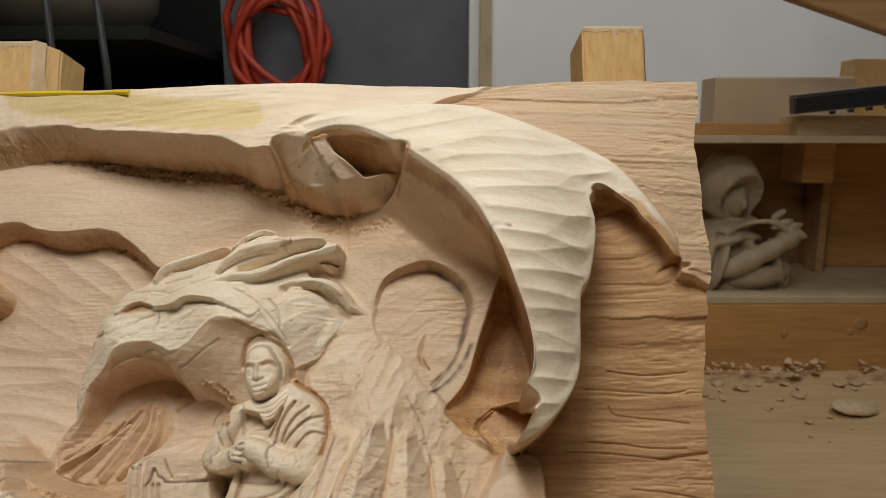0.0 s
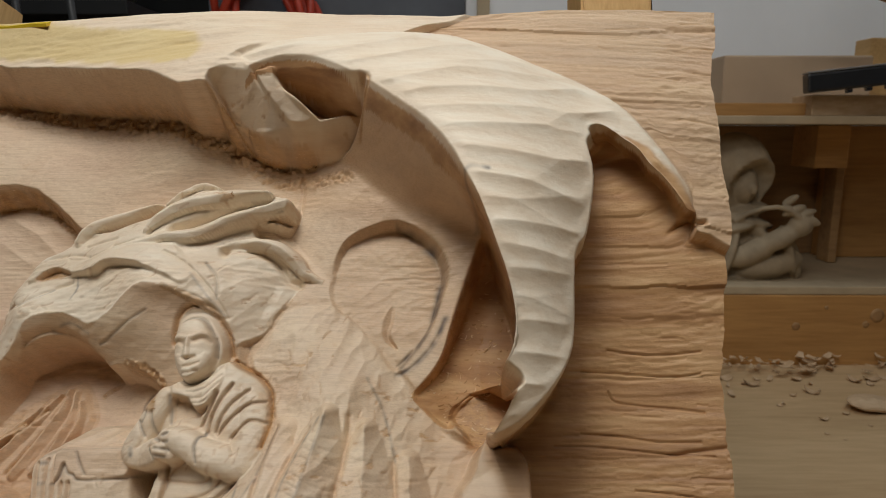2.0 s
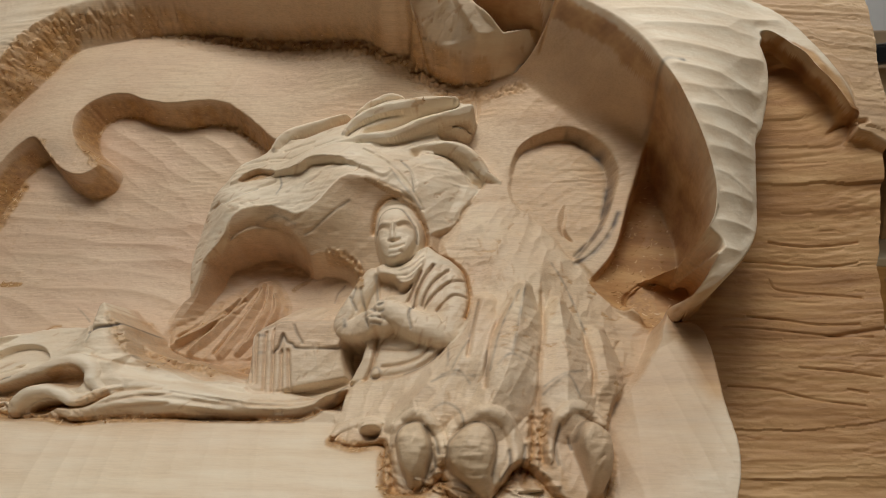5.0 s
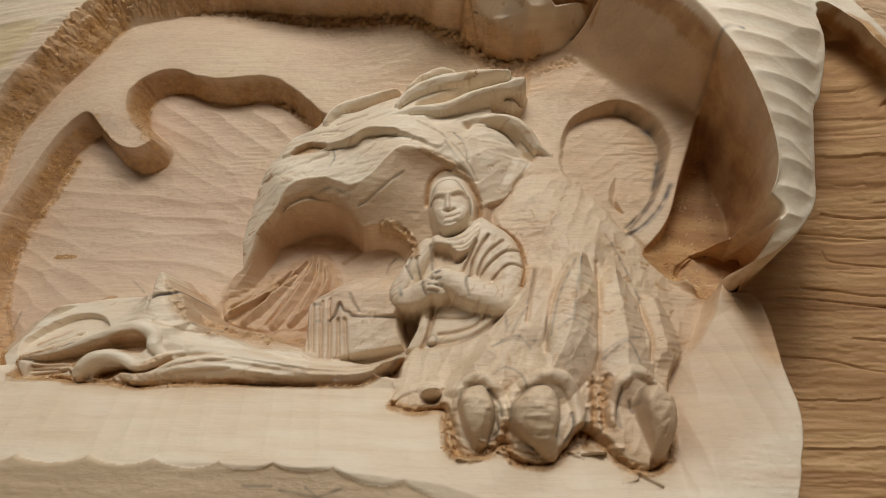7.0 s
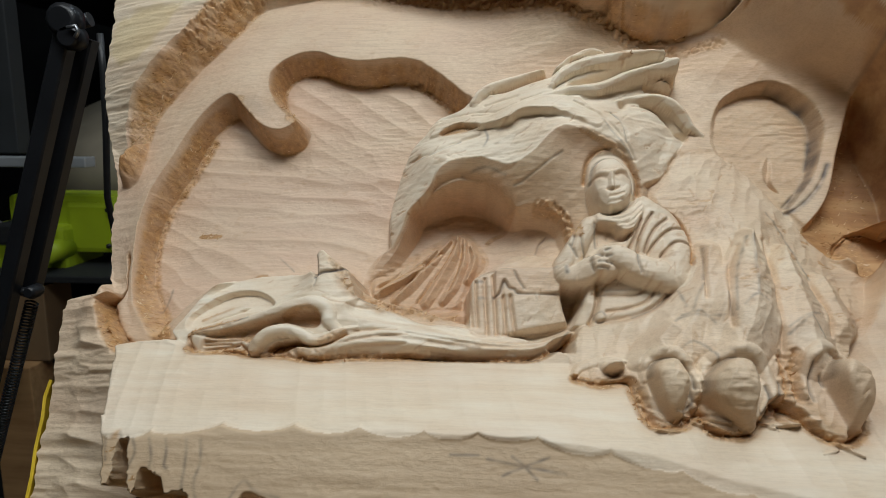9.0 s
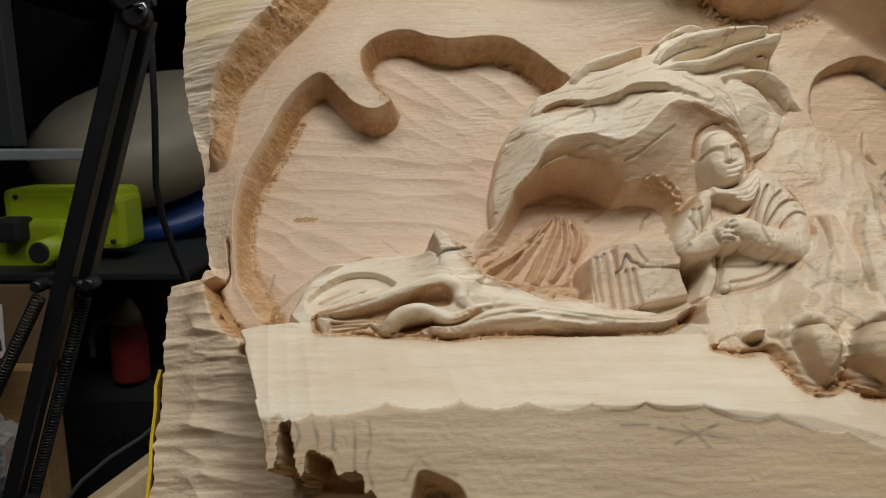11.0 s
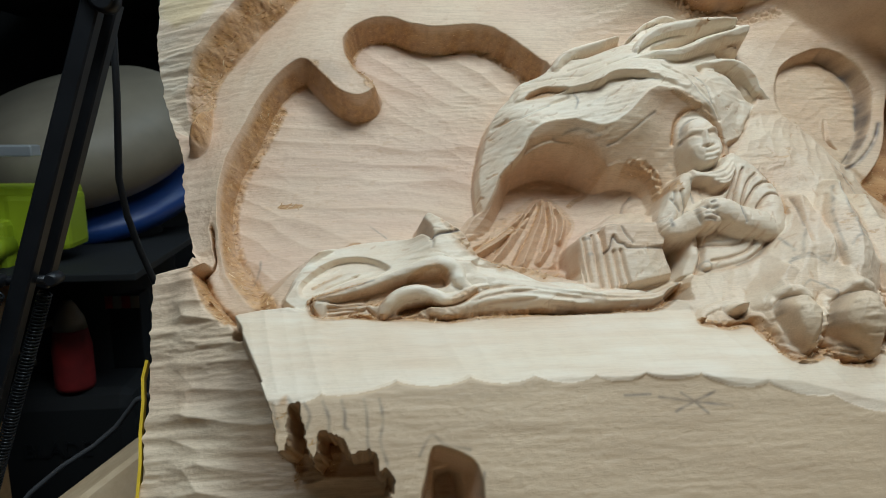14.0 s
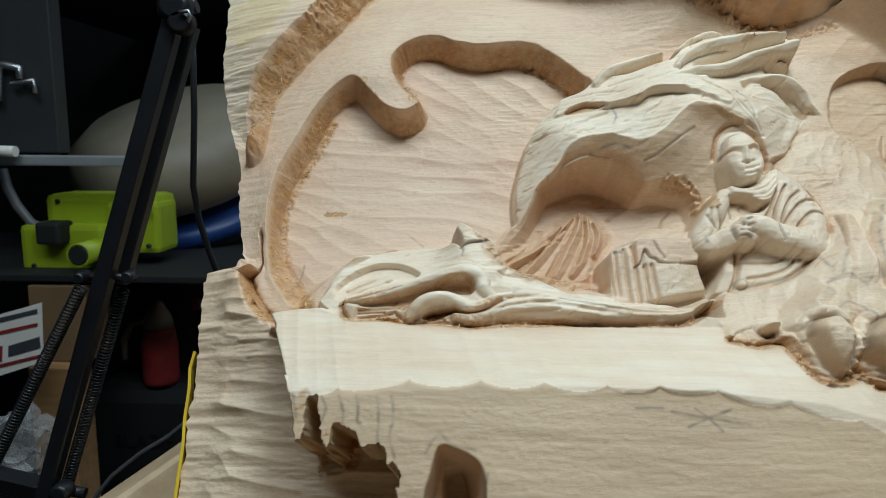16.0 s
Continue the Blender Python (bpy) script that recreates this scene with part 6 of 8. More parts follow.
# scattered torn spots and darker flecks of grain
tear = smooth(fbm(UU, VV, 4.2, 1.9, 251, 3), 0.62, 0.95) * smooth(lattice(UU, VV, 34, 22, 255), -0.1, 0.5)
MASKS["fuzz_shade"] = np.maximum(MASKS["fuzz_shade"], 0.6 * tear * np.isin(REGION, (LEG, TAIL, HEAD, ROCKS, FIGURE, CHEST, TOE, CURL, MEMBRANE, HORN)) * np.where(REGION == MEMBRANE, 0.3, 1))
H -= 0.35 * tear * np.isin(REGION, (LEG, TAIL, HEAD, ROCKS, CHEST, TOE, CURL))
# brown tint on the rocks, behind the tail and under the paw
stain("fuzz_shade", ROCK_PTS, 0.38, 6, 1.5)
stain("fuzz_shade", [(-195, 81), (-188, 72), (-181, 67), (-170, 64), (-144, 62), (-142, 58), (-167, 57), (-180, 60), (-191, 66), (-196, 75)], 0.6, 5, 1.5)
stain("fuzz_shade", [(-101, 32), (-94, 30), (-81, 31), (-77, 16), (-65, 13), (-46, 11), (-38, 13), (-27, 22), (-20, 17), (-14, 12), (-4, 10), (-4, 14), (-15, 17), (-20, 24), (-28, 28), (-40, 18), (-58, 25), (-65, 17), (-75, 19), (-80, 34)], 0.4, 4, 1.5)
stain("fuzz_shade", [(-269, 103), (-259, 103), (-260, 101), (-269, 101)], 0.9, 0.8, 0.2)
stain("grey", [(-262, 169), (-248, 168), (-238, 161), (-246, 157), (-259, 161)], 0.25, 6)
stain("grey", [(-57, 206), (-49, 201), (-50, 194), (-55, 194)], 0.35, 5)
stain("grey", [(-301, 23), (-279, 25), (-275, 7), (-293, -2)], 0.25, 12)


# blunt the saw-tooth of the steepest walls
du_, dv_ = np.gradient(H, STEP, axis=1), np.gradient(H, STEP, axis=0)
steep = smooth(np.hypot(du_, dv_), 5.0, 10.0)
blunt = H.copy()
for k in range(2):
    for axis in (0, 1):
        blunt = (np.roll(blunt, 2, axis) + np.roll(blunt, 1, axis) + blunt + np.roll(blunt, -1, axis) + np.roll(blunt, -2, axis)) / 5
for k in range(2):
    for axis in (0, 1):
        steep = (np.roll(steep, 1, axis) + steep + np.roll(steep, -1, axis)) / 3
steep[(UU < -214) & (VV < 12)] = 0
steep[:3], steep[-3:], steep[:, :3], steep[:, -3:] = 0, 0, 0, 0
H += np.clip(steep * 1.3, 0, 1) * (blunt - H)

# the fold is undercut along its inner edge
UNDER_U, UNDER_V = np.zeros(UU.shape), np.zeros(UU.shape)
brink = np.interp(VV[wall_w], [74, 94, 108], [-12, 3, 12])
fall = np.clip((brink - H[wall_w]) / 42, 0, 1) * np.clip(1 + wall_d / 17, 0, 1) ** 1.5 * smooth(wall_d, 2.5, 0.5) * (UU[wall_w] < np.interp(VV[wall_w], [72, 78, 95, 104, 150, 180], [25, 28, 36, 43, 45, 33])) * smooth(VV[wall_w], 72, 79) * smooth(VV[wall_w], 178, 160)
slope_v, slope_u = np.gradient(wall_d, STEP)
for k in range(2):
    for axis in (0, 1):
        slope_u, slope_v, fall = (sum(np.roll(g, i, axis) for i in range(-2, 3)) / 5 for g in (slope_u, slope_v, fall))
UNDER_U[wall_w], UNDER_V[wall_w] = 14.0 * fall * slope_u, 14.0 * fall * slope_v
# and so is its outer tip
tip_w, tip_d = zone([(66, 190), (72, 189), (83, 181), (94, 166), (99, 158), (106, 160), (96, 178), (84, 195), (70, 202)], 12, 3)
tip = np.clip((-6 - H[tip_w]) / 14, 0, 1) * smooth(tip_d, -9, -1) * smooth(tip_d, 3.5, 1.0) * smooth(UU[tip_w] + VV[tip_w], 252, 256) * smooth(UU[tip_w], 106, 100)
for axis in (0, 1, 0, 1):
    tip = sum(np.roll(tip, i, axis) for i in range(-2, 3)) / 5
UNDER_U[tip_w] += 8.0 * tip
UNDER_V[tip_w] += 6.0 * tip


# ---- mesh of the relief, split by what is carved ----
def panel_mesh():
    edge = np.interp(vs, [-80, 64, 67, 71, 92, 111, 125, 147, 174, 250], [-315, -315, -303, -302, -307, -312, -313, -320, -326, -329])[:, None] - U0
    du = smooth(UU, -285, U0) * (edge + 0.8 * fbm(UU * 0, VV, 40, 12, 211, 3) + 0.5 * fbm(UU, VV, 40, 2.5, 213, 2))
    du += smooth(UU, 100, U1) * (1.2 * fbm(UU * 0, VV, 40, 14, 215, 3) - 3 + 8 * smooth(VV, 215, 255))
    dv = smooth(VV, 232, V1) * (np.interp(us, [-324, -238, -166, -78, 10, 62, 121], [13, 13, 4, -2, -5, -1, 5])[None, :] + 0.5 * fbm(UU, VV * 0, 30, 40, 219, 3))
    xyz = np.stack([UU + du + UNDER_U, VV + dv + UNDER_V, H], -1) / 1000.0
    gu = np.gradient(xyz, axis=1)
    gv = np.gradient(xyz, axis=0)
    nrm = np.cross(gu, gv)
    nrm /= np.linalg.norm(nrm, axis=-1, keepdims=True)
    return xyz, nrm


XYZ, NRM = panel_mesh()
panel = empty("carved_relief_panel")
panel.matrix_world = PANEL
tagged(panel, "unfinished pale basswood relief panel of a sleeping dragon, leaning back", "wood carving")
PART_LABEL = {RIM: "uncut rim with a yellow stain", FOLD: "folded wing with rippling gouge cuts", SIDE: "rough split brown wood", LEDGE: "smooth pale ledge with scalloped edge", HEAD: "dragon head shaped like a hood",
              FIGURE: "small seated cloaked carving", STRIP: "grey gouged side strip", BOARD: "flat lower board with pencil marks"}


def grid_part(name, mask, label):
    """The faces of the relief whose first corner lies in mask."""
    faces = np.argwhere(mask[:-1, :-1])
    j, i = faces[:, 0], faces[:, 1]
    corner = np.stack([j * COLS_N + i, j * COLS_N + i + 1, (j + 1) * COLS_N + i + 1, (j + 1) * COLS_N + i], 1)
    used, inv = np.unique(corner.ravel(), return_inverse=True)
    me = bpy.data.meshes.new(name)
    me.vertices.add(len(used))
    me.vertices.foreach_set("co", XYZ.reshape(-1, 3)[used].ravel())
    me.loops.add(len(inv))
    me.loops.foreach_set("vertex_index", inv.astype(np.int32))
    me.polygons.add(len(faces))
    me.polygons.foreach_set("loop_start", np.arange(0, len(inv), 4, dtype=np.int32))
    me.polygons.foreach_set("loop_total", np.full(len(faces), 4, dtype=np.int32))
    me.update(calc_edges=True)
    me.validate()
    me.shade_smooth()
    me.normals_split_custom_set_from_vertices(NRM.reshape(-1, 3)[used].tolist())
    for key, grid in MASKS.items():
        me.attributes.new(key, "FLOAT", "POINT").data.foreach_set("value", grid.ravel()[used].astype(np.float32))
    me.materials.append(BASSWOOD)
    ob = new(name, me)
    ob.parent = panel
    if label:
        tagged(ob, label)
    return ob


def separate(name, mask, least=260):
    """The pieces of a region that do not touch: the largest keeps its number, others become parts of their own, crumbs join what lies beside them."""
    runs, parent, above = [], [], []
    for j in range(ROWS_N):
        edge = np.flatnonzero(np.diff(np.concatenate(([0], mask[j].astype(np.int8), [0]))))
        row = []
        for a, b in zip(edge[::2], edge[1::2]):
            k = len(runs)
            runs.append((j, a, b))
            parent.append(k)
            for a2, b2, k2 in above:
                if a2 < b and b2 > a:
                    while parent[k2] != k2:
                        k2 = parent[k2]
                    k1 = k
                    while parent[k1] != k1:
                        k1 = parent[k1]
                    parent[k1] = k2
            row.append((a, b, k))
        above = row
    sets = {}
    for k, run in enumerate(runs):
        while parent[k] != k:
            k = parent[k]
        sets.setdefault(k, []).append(run)
    for group in sorted(sets.values(), key=lambda g: -sum(b - a for _, a, b in g))[1:]:
        size = sum(b - a for _, a, b in group)
        number = piece(name) if size > least else None
        for j, a, b in group:
            REGION[j, a:b] = number if number is not None else REGION[j, a - 1 if a else min(b, COLS_N - 1)]


SIDE_LOW = piece("split_side")
REGION[(REGION == SIDE) & (VV < 100) & (UU < 58)] = SIDE_LOW
for number, name in list(enumerate(NAMES)):
    separate(name, REGION == number)
for number, name in enumerate(NAMES):
    chosen = REGION == number
    if chosen.sum() > 30:
        grid_part(name, chosen, PART_LABEL.get(number, ""))


def panel_body():
    """Sides and back of the panel, joined to the edge of the relief."""
    bm = bmesh.new()
    back = lambda v: -0.135 + 0.24 * max(0.0, v)
    loop = [(0, i) for i in range(0, COLS_N, 2)] + [(j, COLS_N - 1) for j in range(0, ROWS_N, 2)] + [(ROWS_N - 1, i) for i in range(COLS_N - 1, 0, -2)] + [(j, 0) for j in range(ROWS_N - 1, 0, -2)]
    front = [bm.verts.new(XYZ[j, i]) for j, i in loop]
    rear = [bm.verts.new((XYZ[j, i][0], XYZ[j, i][1], back(XYZ[j, i][1]))) for j, i in loop]
    for k in range(len(loop)):
        m = (k + 1) % len(loop)
        if (front[k].co - front[m].co).length > 1e-7:
            bm.faces.new((front[m], front[k], rear[k], rear[m]))
    bm.faces.new(rear)
    return part("panel_body", bm, RAW_EDGE, panel, "rough sawn sides and back")


def torn_fibres():
    """Curled slivers of wood that cling to the cut walls and crevices."""
    rng = np.random.RandomState(44)
    where = np.argwhere((MASKS["fuzz_shade"] > 0.5) & (REGION != SIDE) & (REGION != FACE))
    pick = where[rng.randint(0, len(where), 9000)]
    verts, faces = [], []
    for j, i in pick:
        if not (4 < j < ROWS_N - 5 and 4 < i < COLS_N - 5) or rng.rand() > MASKS["fuzz_shade"][j, i] ** 3:
            continue
        base, nrm = XYZ[j, i], NRM[j, i]
        turn = rng.normal(0, 0.7)
        along = np.array((math.cos(turn), math.sin(turn), rng.normal(0, 0.25)))
        along -= nrm * along.dot(nrm) * 0.8
        side = np.cross(nrm, along)
        long, wide, lift = rng.uniform(0.6, 2.6) / 1000, rng.uniform(0.14, 0.5) / 1000, rng.uniform(0.05, 0.6) / 1000
        n = len(verts)
        for k in range(4):
            t = k / 3
            c = base + along * long * (t - 0.3) + nrm * (lift * t * t - 0.0001) + side * 0.3 * long * t * t
            half = side * wide * (1 - 0.75 * t)
            verts += [c - half, c + half + nrm * wide * 0.5]
        faces += [(n + 2 * k, n + 2 * k + 1, n + 2 * k + 3, n + 2 * k + 2) for k in range(3)]
    me = bpy.data.meshes.new("torn_fibres")
    me.from_pydata([tuple(v) for v in verts], [], faces)
    me.materials.append(FIBRE)
    ob = new("torn_fibre", me)
    ob.parent = panel
    tagged(ob, "curled torn slivers of pale wood", kind="stuff")


def fibre_wood():
    m, nt, b = shader("torn_fibre", 0.6)
    g = nt.nodes.new("ShaderNodeNewGeometry")
    link(nt, ramp(nt, g.outputs["Random Per Island"], [(0.0, (0.34, 0.17, 0.06)), (0.5, (0.60, 0.37, 0.16)), (1.0, (0.80, 0.62, 0.40))]), b.inputs["Base Color"])
    return m


FIBRE = fibre_wood()
torn_fibres()
RAW_EDGE = wood("raw_sawn_edge", (0.52, 0.36, 0.22), (0.34, 0.21, 0.115), 20, (20, 20, 1))
panel_body()


# ---- workshop ----
BENCH_Z = 0.9
structure(block("bench_top", (-0.32, -0.9, BENCH_Z - 0.04), (1.6, 1.3, BENCH_Z), BENCH), "worn plywood bench top littered with wood chips", "workbench")
structure(block("floor", (-2.5, -2.5, -0.1), (2.5, 2.0, 0.0), DARK), "dark concrete workshop floor", "floor")
structure(block("wall_grey", (-0.41, 1.3, 0.0), (0.046, 1.4, 2.5), GREY), "dark grey painted workshop wall", "wall")
structure(block("wall_white", (0.046, 1.24, 0.0), (2.5, 1.4, 2.5), WHITE), "white painted board wall", "wall")
structure(block("wall_strip", (0.064, 1.225, 0.0), (0.085, 1.2395, 2.5), PALE), "thin raw wooden strip on the white wall", "trim")
structure(block("wall_left", (-2.6, -2.5, 0.0), (-2.5, 1.7, 2.5), GREY), "dark grey workshop wall", "wall")
structure(block("wall_right", (2.5, -2.5, 0.0), (2.6, 1.7, 2.5), WHITE), "pale workshop wall", "wall")
structure(block("wall_back", (-2.6, -2.6, 0.0), (2.6, -2.5, 2.5), GREY), "grey workshop wall", "wall")
structure(block("ceiling", (-2.6, -2.6, 2.5), (2.6, 1.7, 2.6), WHITE), "plain white ceiling", "ceiling")


for x_, y_ in ((-0.28, -0.86), (1.5, -0.86), (-0.28, 1.16), (1.5, 1.16)):
    structure(block("bench_leg", (x_, y_, 0.0), (x_ + 0.07, y_ + 0.07, BENCH_Z - 0.0405), BENCH), "square plywood bench leg", "workbench")


def place(bm, o, x_axis, y_axis, z_axis):
    m = Matrix((x_axis, y_axis, z_axis)).transposed().to_4x4()
    m.translation = o
    bmesh.ops.transform(bm, matrix=m, verts=bm.verts)


def post(u0, u1, top, chop, label):
    """A square stud behind the panel; its head is roughly cut, one corner split off."""
    thing = empty("easel_post")
    thing.matrix_world = PANEL
    bm = bmesh.new()
    n = 14
    base = Vector((0, -0.075, -0.165))
    head = Vector((0, top, -0.072))
    up = (head - base).normalized()
    deep = Vector((0, up.z, -up.y)) * 0.04
    rng = random.Random(int(u0 * 5000))
    ring = [(u0, 0), (u1 - chop, 0), (u1, 0.3 if chop else 0.02), (u1, 1), (u0, 1)]
    low = [bm.verts.new(Vector((a, 0, 0)) + base + deep * b) for a, b in ring]
    high = [bm.verts.new(Vector((a, 0, 0)) + head + deep * b + up * rng.uniform(-0.003, 0.001)) for a, b in ring]
    for k in range(len(ring)):
        m = (k + 1) % len(ring)
        bm.faces.new((low[k], low[m], high[m], high[k]))
    bm.faces.new(high)
    bm.faces.new(low[::-1])
    bmesh.ops.bevel(bm, geom=list(bm.edges), offset=0.0012, segments=2, affect="EDGES")
    part("stud", bm, PINE, thing)
    # ragged saw burr along the cut and a pale split down one corner
    bm = bmesh.new()
    out = -deep.normalized() * 0.0006
    rows = []
    for k in range(45):
        q = head + Vector((u0 + (u1 - chop - u0) * (0.015 + 0.97 * k / 44), 0, 0)) - up * 0.0028
        drop = rng.choice((0.0004, 0.0007, 0.0007, 0.0012, 0.0016, 0.003)) * (2.2 if k % 9 == 4 else 1)
        rows.append([bm.verts.new(q + o) for o in (up * 0.0022 + out * 0.4, up * 0.001 + out, -up * drop + out * 0.5, -up * drop - out)])
    for q, r_ in zip(rows, rows[1:]):
        for k in range(3):
            bm.faces.new((q[k], q[k + 1], r_[k + 1], r_[k]))
    part("torn_edge", bm, PINE_SAWN, thing, "pale torn fibres at the saw cut")
    if chop:
        bm = bmesh.new()
        strip = [Vector((u1 - chop + 0.0004, 0, 0)), Vector((u1 + 0.0006, 0, 0)) + deep * 0.3]
        out = (Vector((1, 0, 0)) * 0.3 - deep.normalized() * chop).normalized() * 0.0012
        rows = [[bm.verts.new(base.lerp(head, t) + (strip[0].lerp(strip[1], (0.45 + 0.15 * math.sin(37 * t)) if e else -0.02)) + o) for e in (0, 1) for o in (out, -out)] for t in [k / 24 for k in range(25)]]
        for q, s in zip(rows, rows[1:]):
            bm.faces.new((q[0], q[2], s[2], s[0]))
            bm.faces.new((q[1], q[0], s[0], s[1]))
            bm.faces.new((q[2], q[3], s[3], s[2]))
        part("split_corner", bm, PINE_SAWN, thing, "pale splintered corner")
    return tagged(thing, label, "wooden post", "posts behind the panel")


post(0.0845, 0.122, 0.331, 0.0, "square sawn pine stud standing behind the panel's corner")
post(-0.269, -0.2365, 0.320, 0.010, "square pine stud with a pale splintered corner behind the panel")


# yellow tape over the panel's edges
def tape(name, pts, wide, label):
    """A strip of tape along panel edge points (u, v, w in mm), thick enough to see."""
    bm = bmesh.new()
    rows = []
    rng = random.Random(len(pts))
    for i, (u, v, w_) in enumerate(pts):
        jog = rng.uniform(-0.6, 0.6)
        a, b = Vector((u, v, w_)), Vector((u, v, w_)) + Vector(wide) * (1 + 0.12 * jog)
        lift = Vector((-0.9, 0, 0.9)) if abs(wide[1]) < 1 else Vector((0, 0.9, 0.9))
        rows.append([bm.verts.new(q / 1000) for q in (a, a + lift, b + lift, b)])
    for q, s in zip(rows, rows[1:]):
        for k in range(4):
            bm.faces.new((q[k], q[(k + 1) % 4], s[(k + 1) % 4], s[k]))
    bm.faces.new(rows[0])
    bm.faces.new(rows[-1][::-1])
    ob = part(name, bm, TAPE, None, "")
    ob.matrix_world = PANEL
    return tagged(ob, label, "tape")


tape("edge_tape", [(-238, 265, -45), (-215, 261, -38), (-194, 258, -33), (-177, 255, -29), (-165, 254, -26), (-156, 252, -23)], (0, -3.4, 3.0), "bright yellow tape stuck along the panel's top edge")
tape("edge_tape", [(-316, 30, -55), (-317, 23, -55), (-316, 14, -55), (-316, 2, -55), (-315, -9, -55), (-315, -22, -55), (-315, -29, -55), (-314, -37, -55)], (-1.6, 0, -8), "yellow tape wrapped over the panel's side edge")

# ---- back wall: hung cord, dark gear ----
cord = empty("extension_cord", (-0.40, 1.27, 1.55))
rng = random.Random(4)
for k in range(6):
    pts = []
    off, wob, sx, sz = rng.uniform(-0.012, 0.012), rng.uniform(0, 6.3), rng.uniform(0.064, 0.077), rng.uniform(0.075, 0.1)
    for i in range(48):
        a = 2 * math.pi * i / 48
        pts.append((-0.292 + off + sx * math.cos(a) + 0.008 * math.sin(2 * a + wob), 1.268 - 0.012 * k * 0.5 + 0.006 * math.sin(3 * a + wob), 1.40 + sz * math.sin(a) + 0.012 * math.cos(2 * a + wob) + off))
    bm = bmesh.new()
    tube(bm, pts, 0.0072, 8, True)
    loop = part("cord_loop", bm, CORD, cord)
    loop.matrix_parent_inverse = cord.matrix_basis.inverted()
bm = bmesh.new()
tube(bm, [(-0.38, 1.262, 1.36), (-0.385, 1.25, 1.45), (-0.36, 1.25, 1.51), (-0.29, 1.25, 1.50), (-0.25, 1.25, 1.42), (-0.24, 1.262, 1.33)], 0.0072, 8)
loop = part("cord_end", bm, CORD, cord)
loop.matrix_parent_inverse = cord.matrix_basis.inverted()
bm = bmesh.new()
tube(bm, [(-0.306, 1.31, 1.495), (-0.306, 1.245, 1.495), (-0.306, 1.235, 1.51)], 0.004, 8)
hook = part("wall_hook", bm, STEEL, cord)
hook.matrix_parent_inverse = cord.matrix_basis.inverted()
tagged(cord, "orange-red extension cord coiled and hung on the grey wall", "extension cord")


def lathe(bm, profile, centre, sides=32, axis="z"):
    rings = []
    for r, h in profile:
        ring = []
        for k in range(sides):
            a = 2 * math.pi * k / sides
            p = (r * math.cos(a), r * math.sin(a), h) if axis == "z" else (r * math.cos(a), h, r * math.sin(a))
            ring.append(bm.verts.new(Vector(centre) + Vector(p)))
        rings.append(ring)
    for q, s in zip(rings, rings[1:]):
        for k in range(sides):
            f = bm.faces.new((q[k], q[(k + 1) % sides], s[(k + 1) % sides], s[k]))
            f.smooth = True
    bm.faces.new(rings[0][::-1])
    bm.faces.new(rings[-1])


def wrap(bm, name, material, label, category, group=""):
    return tagged(part(name, bm, material), label, category, group)


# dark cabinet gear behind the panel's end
# sheet coloured near-black where the space behind is only unlit
structure(block("wall_dark", (-2.5, 1.6, 0.0), (-0.41, 1.7, 2.5), DARK), "near-black back wall that stands in for the shelving's shade", "wall")
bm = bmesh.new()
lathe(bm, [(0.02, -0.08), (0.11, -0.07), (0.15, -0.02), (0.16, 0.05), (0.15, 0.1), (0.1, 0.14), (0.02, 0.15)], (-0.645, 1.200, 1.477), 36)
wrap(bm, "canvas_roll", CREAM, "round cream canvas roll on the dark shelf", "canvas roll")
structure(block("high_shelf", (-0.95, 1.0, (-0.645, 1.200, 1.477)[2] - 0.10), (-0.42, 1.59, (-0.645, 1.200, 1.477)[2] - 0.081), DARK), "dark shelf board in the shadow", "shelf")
for a in ([(-0.450, 0.800, 1.407), (-0.449, 0.800, 1.377), (-0.448, 0.800, 1.346), (-0.464, 0.800, 1.137), (-0.492, 0.800, 0.769)], [(-0.393, 0.800, 1.407), (-0.390, 0.800, 1.364), (-0.387, 0.800, 1.321), (-0.388, 0.800, 1.137), (-0.401, 0.800, 0.769)]):
    bm = bmesh.new()
    tube(bm, [(a[0][0], a[0][1], 2.499)] + a[:3] + [(a[2][0], a[2][1], (-0.470, 0.800, 1.257)[2])], 0.0042, 10)
    wrap(bm, "steel_rod", RODSTEEL, "thin steel rod hanging behind the panel", "rod", "rods behind the panel")

# ---- shelf unit beside the panel ----
Y_S = 0.95
shelf = empty("shelf_unit", (0.7, Y_S, BENCH_Z))


def fixed(ob, parent):
    ob.matrix_parent_inverse = parent.matrix_basis.inverted()
    return ob


lo, hi = (0.249, 0.950, 1.232), (0.672, 0.950, 1.243)
fixed(block("top_board", (lo[0], 0.95, lo[2]), (1.6, 1.235, hi[2]), PALE, shelf, "pale worn shelf board"), shelf)
lo, hi = (0.263, 0.950, 0.910), (0.702, 0.950, 1.000)
fixed(block("front_board", (lo[0], 0.95, BENCH_Z), (1.6, 0.985, hi[2]), SHELF_WOOD, shelf, "knotty orange pine board"), shelf)
SHELF_LOW = hi[2]
fixed(block("lower_board", (lo[0], 0.953, SHELF_LOW + 0.0005), (1.6, 1.235, SHELF_LOW + 0.012), PALE, shelf, "dusty pale lower shelf"), shelf)
lo, hi = (0.332, 1.220, 0.951), (0.864, 1.220, 1.231)
fixed(block("back_board", (lo[0], 1.205, SHELF_LOW + 0.013), (1.6, 1.234, (0.406, 0.950, 1.232)[2] - 0.001), SHELF_DARK, shelf), shelf)
lo, hi = (0.631, 1.120, 0.990), (0.644, 1.120, 1.223)
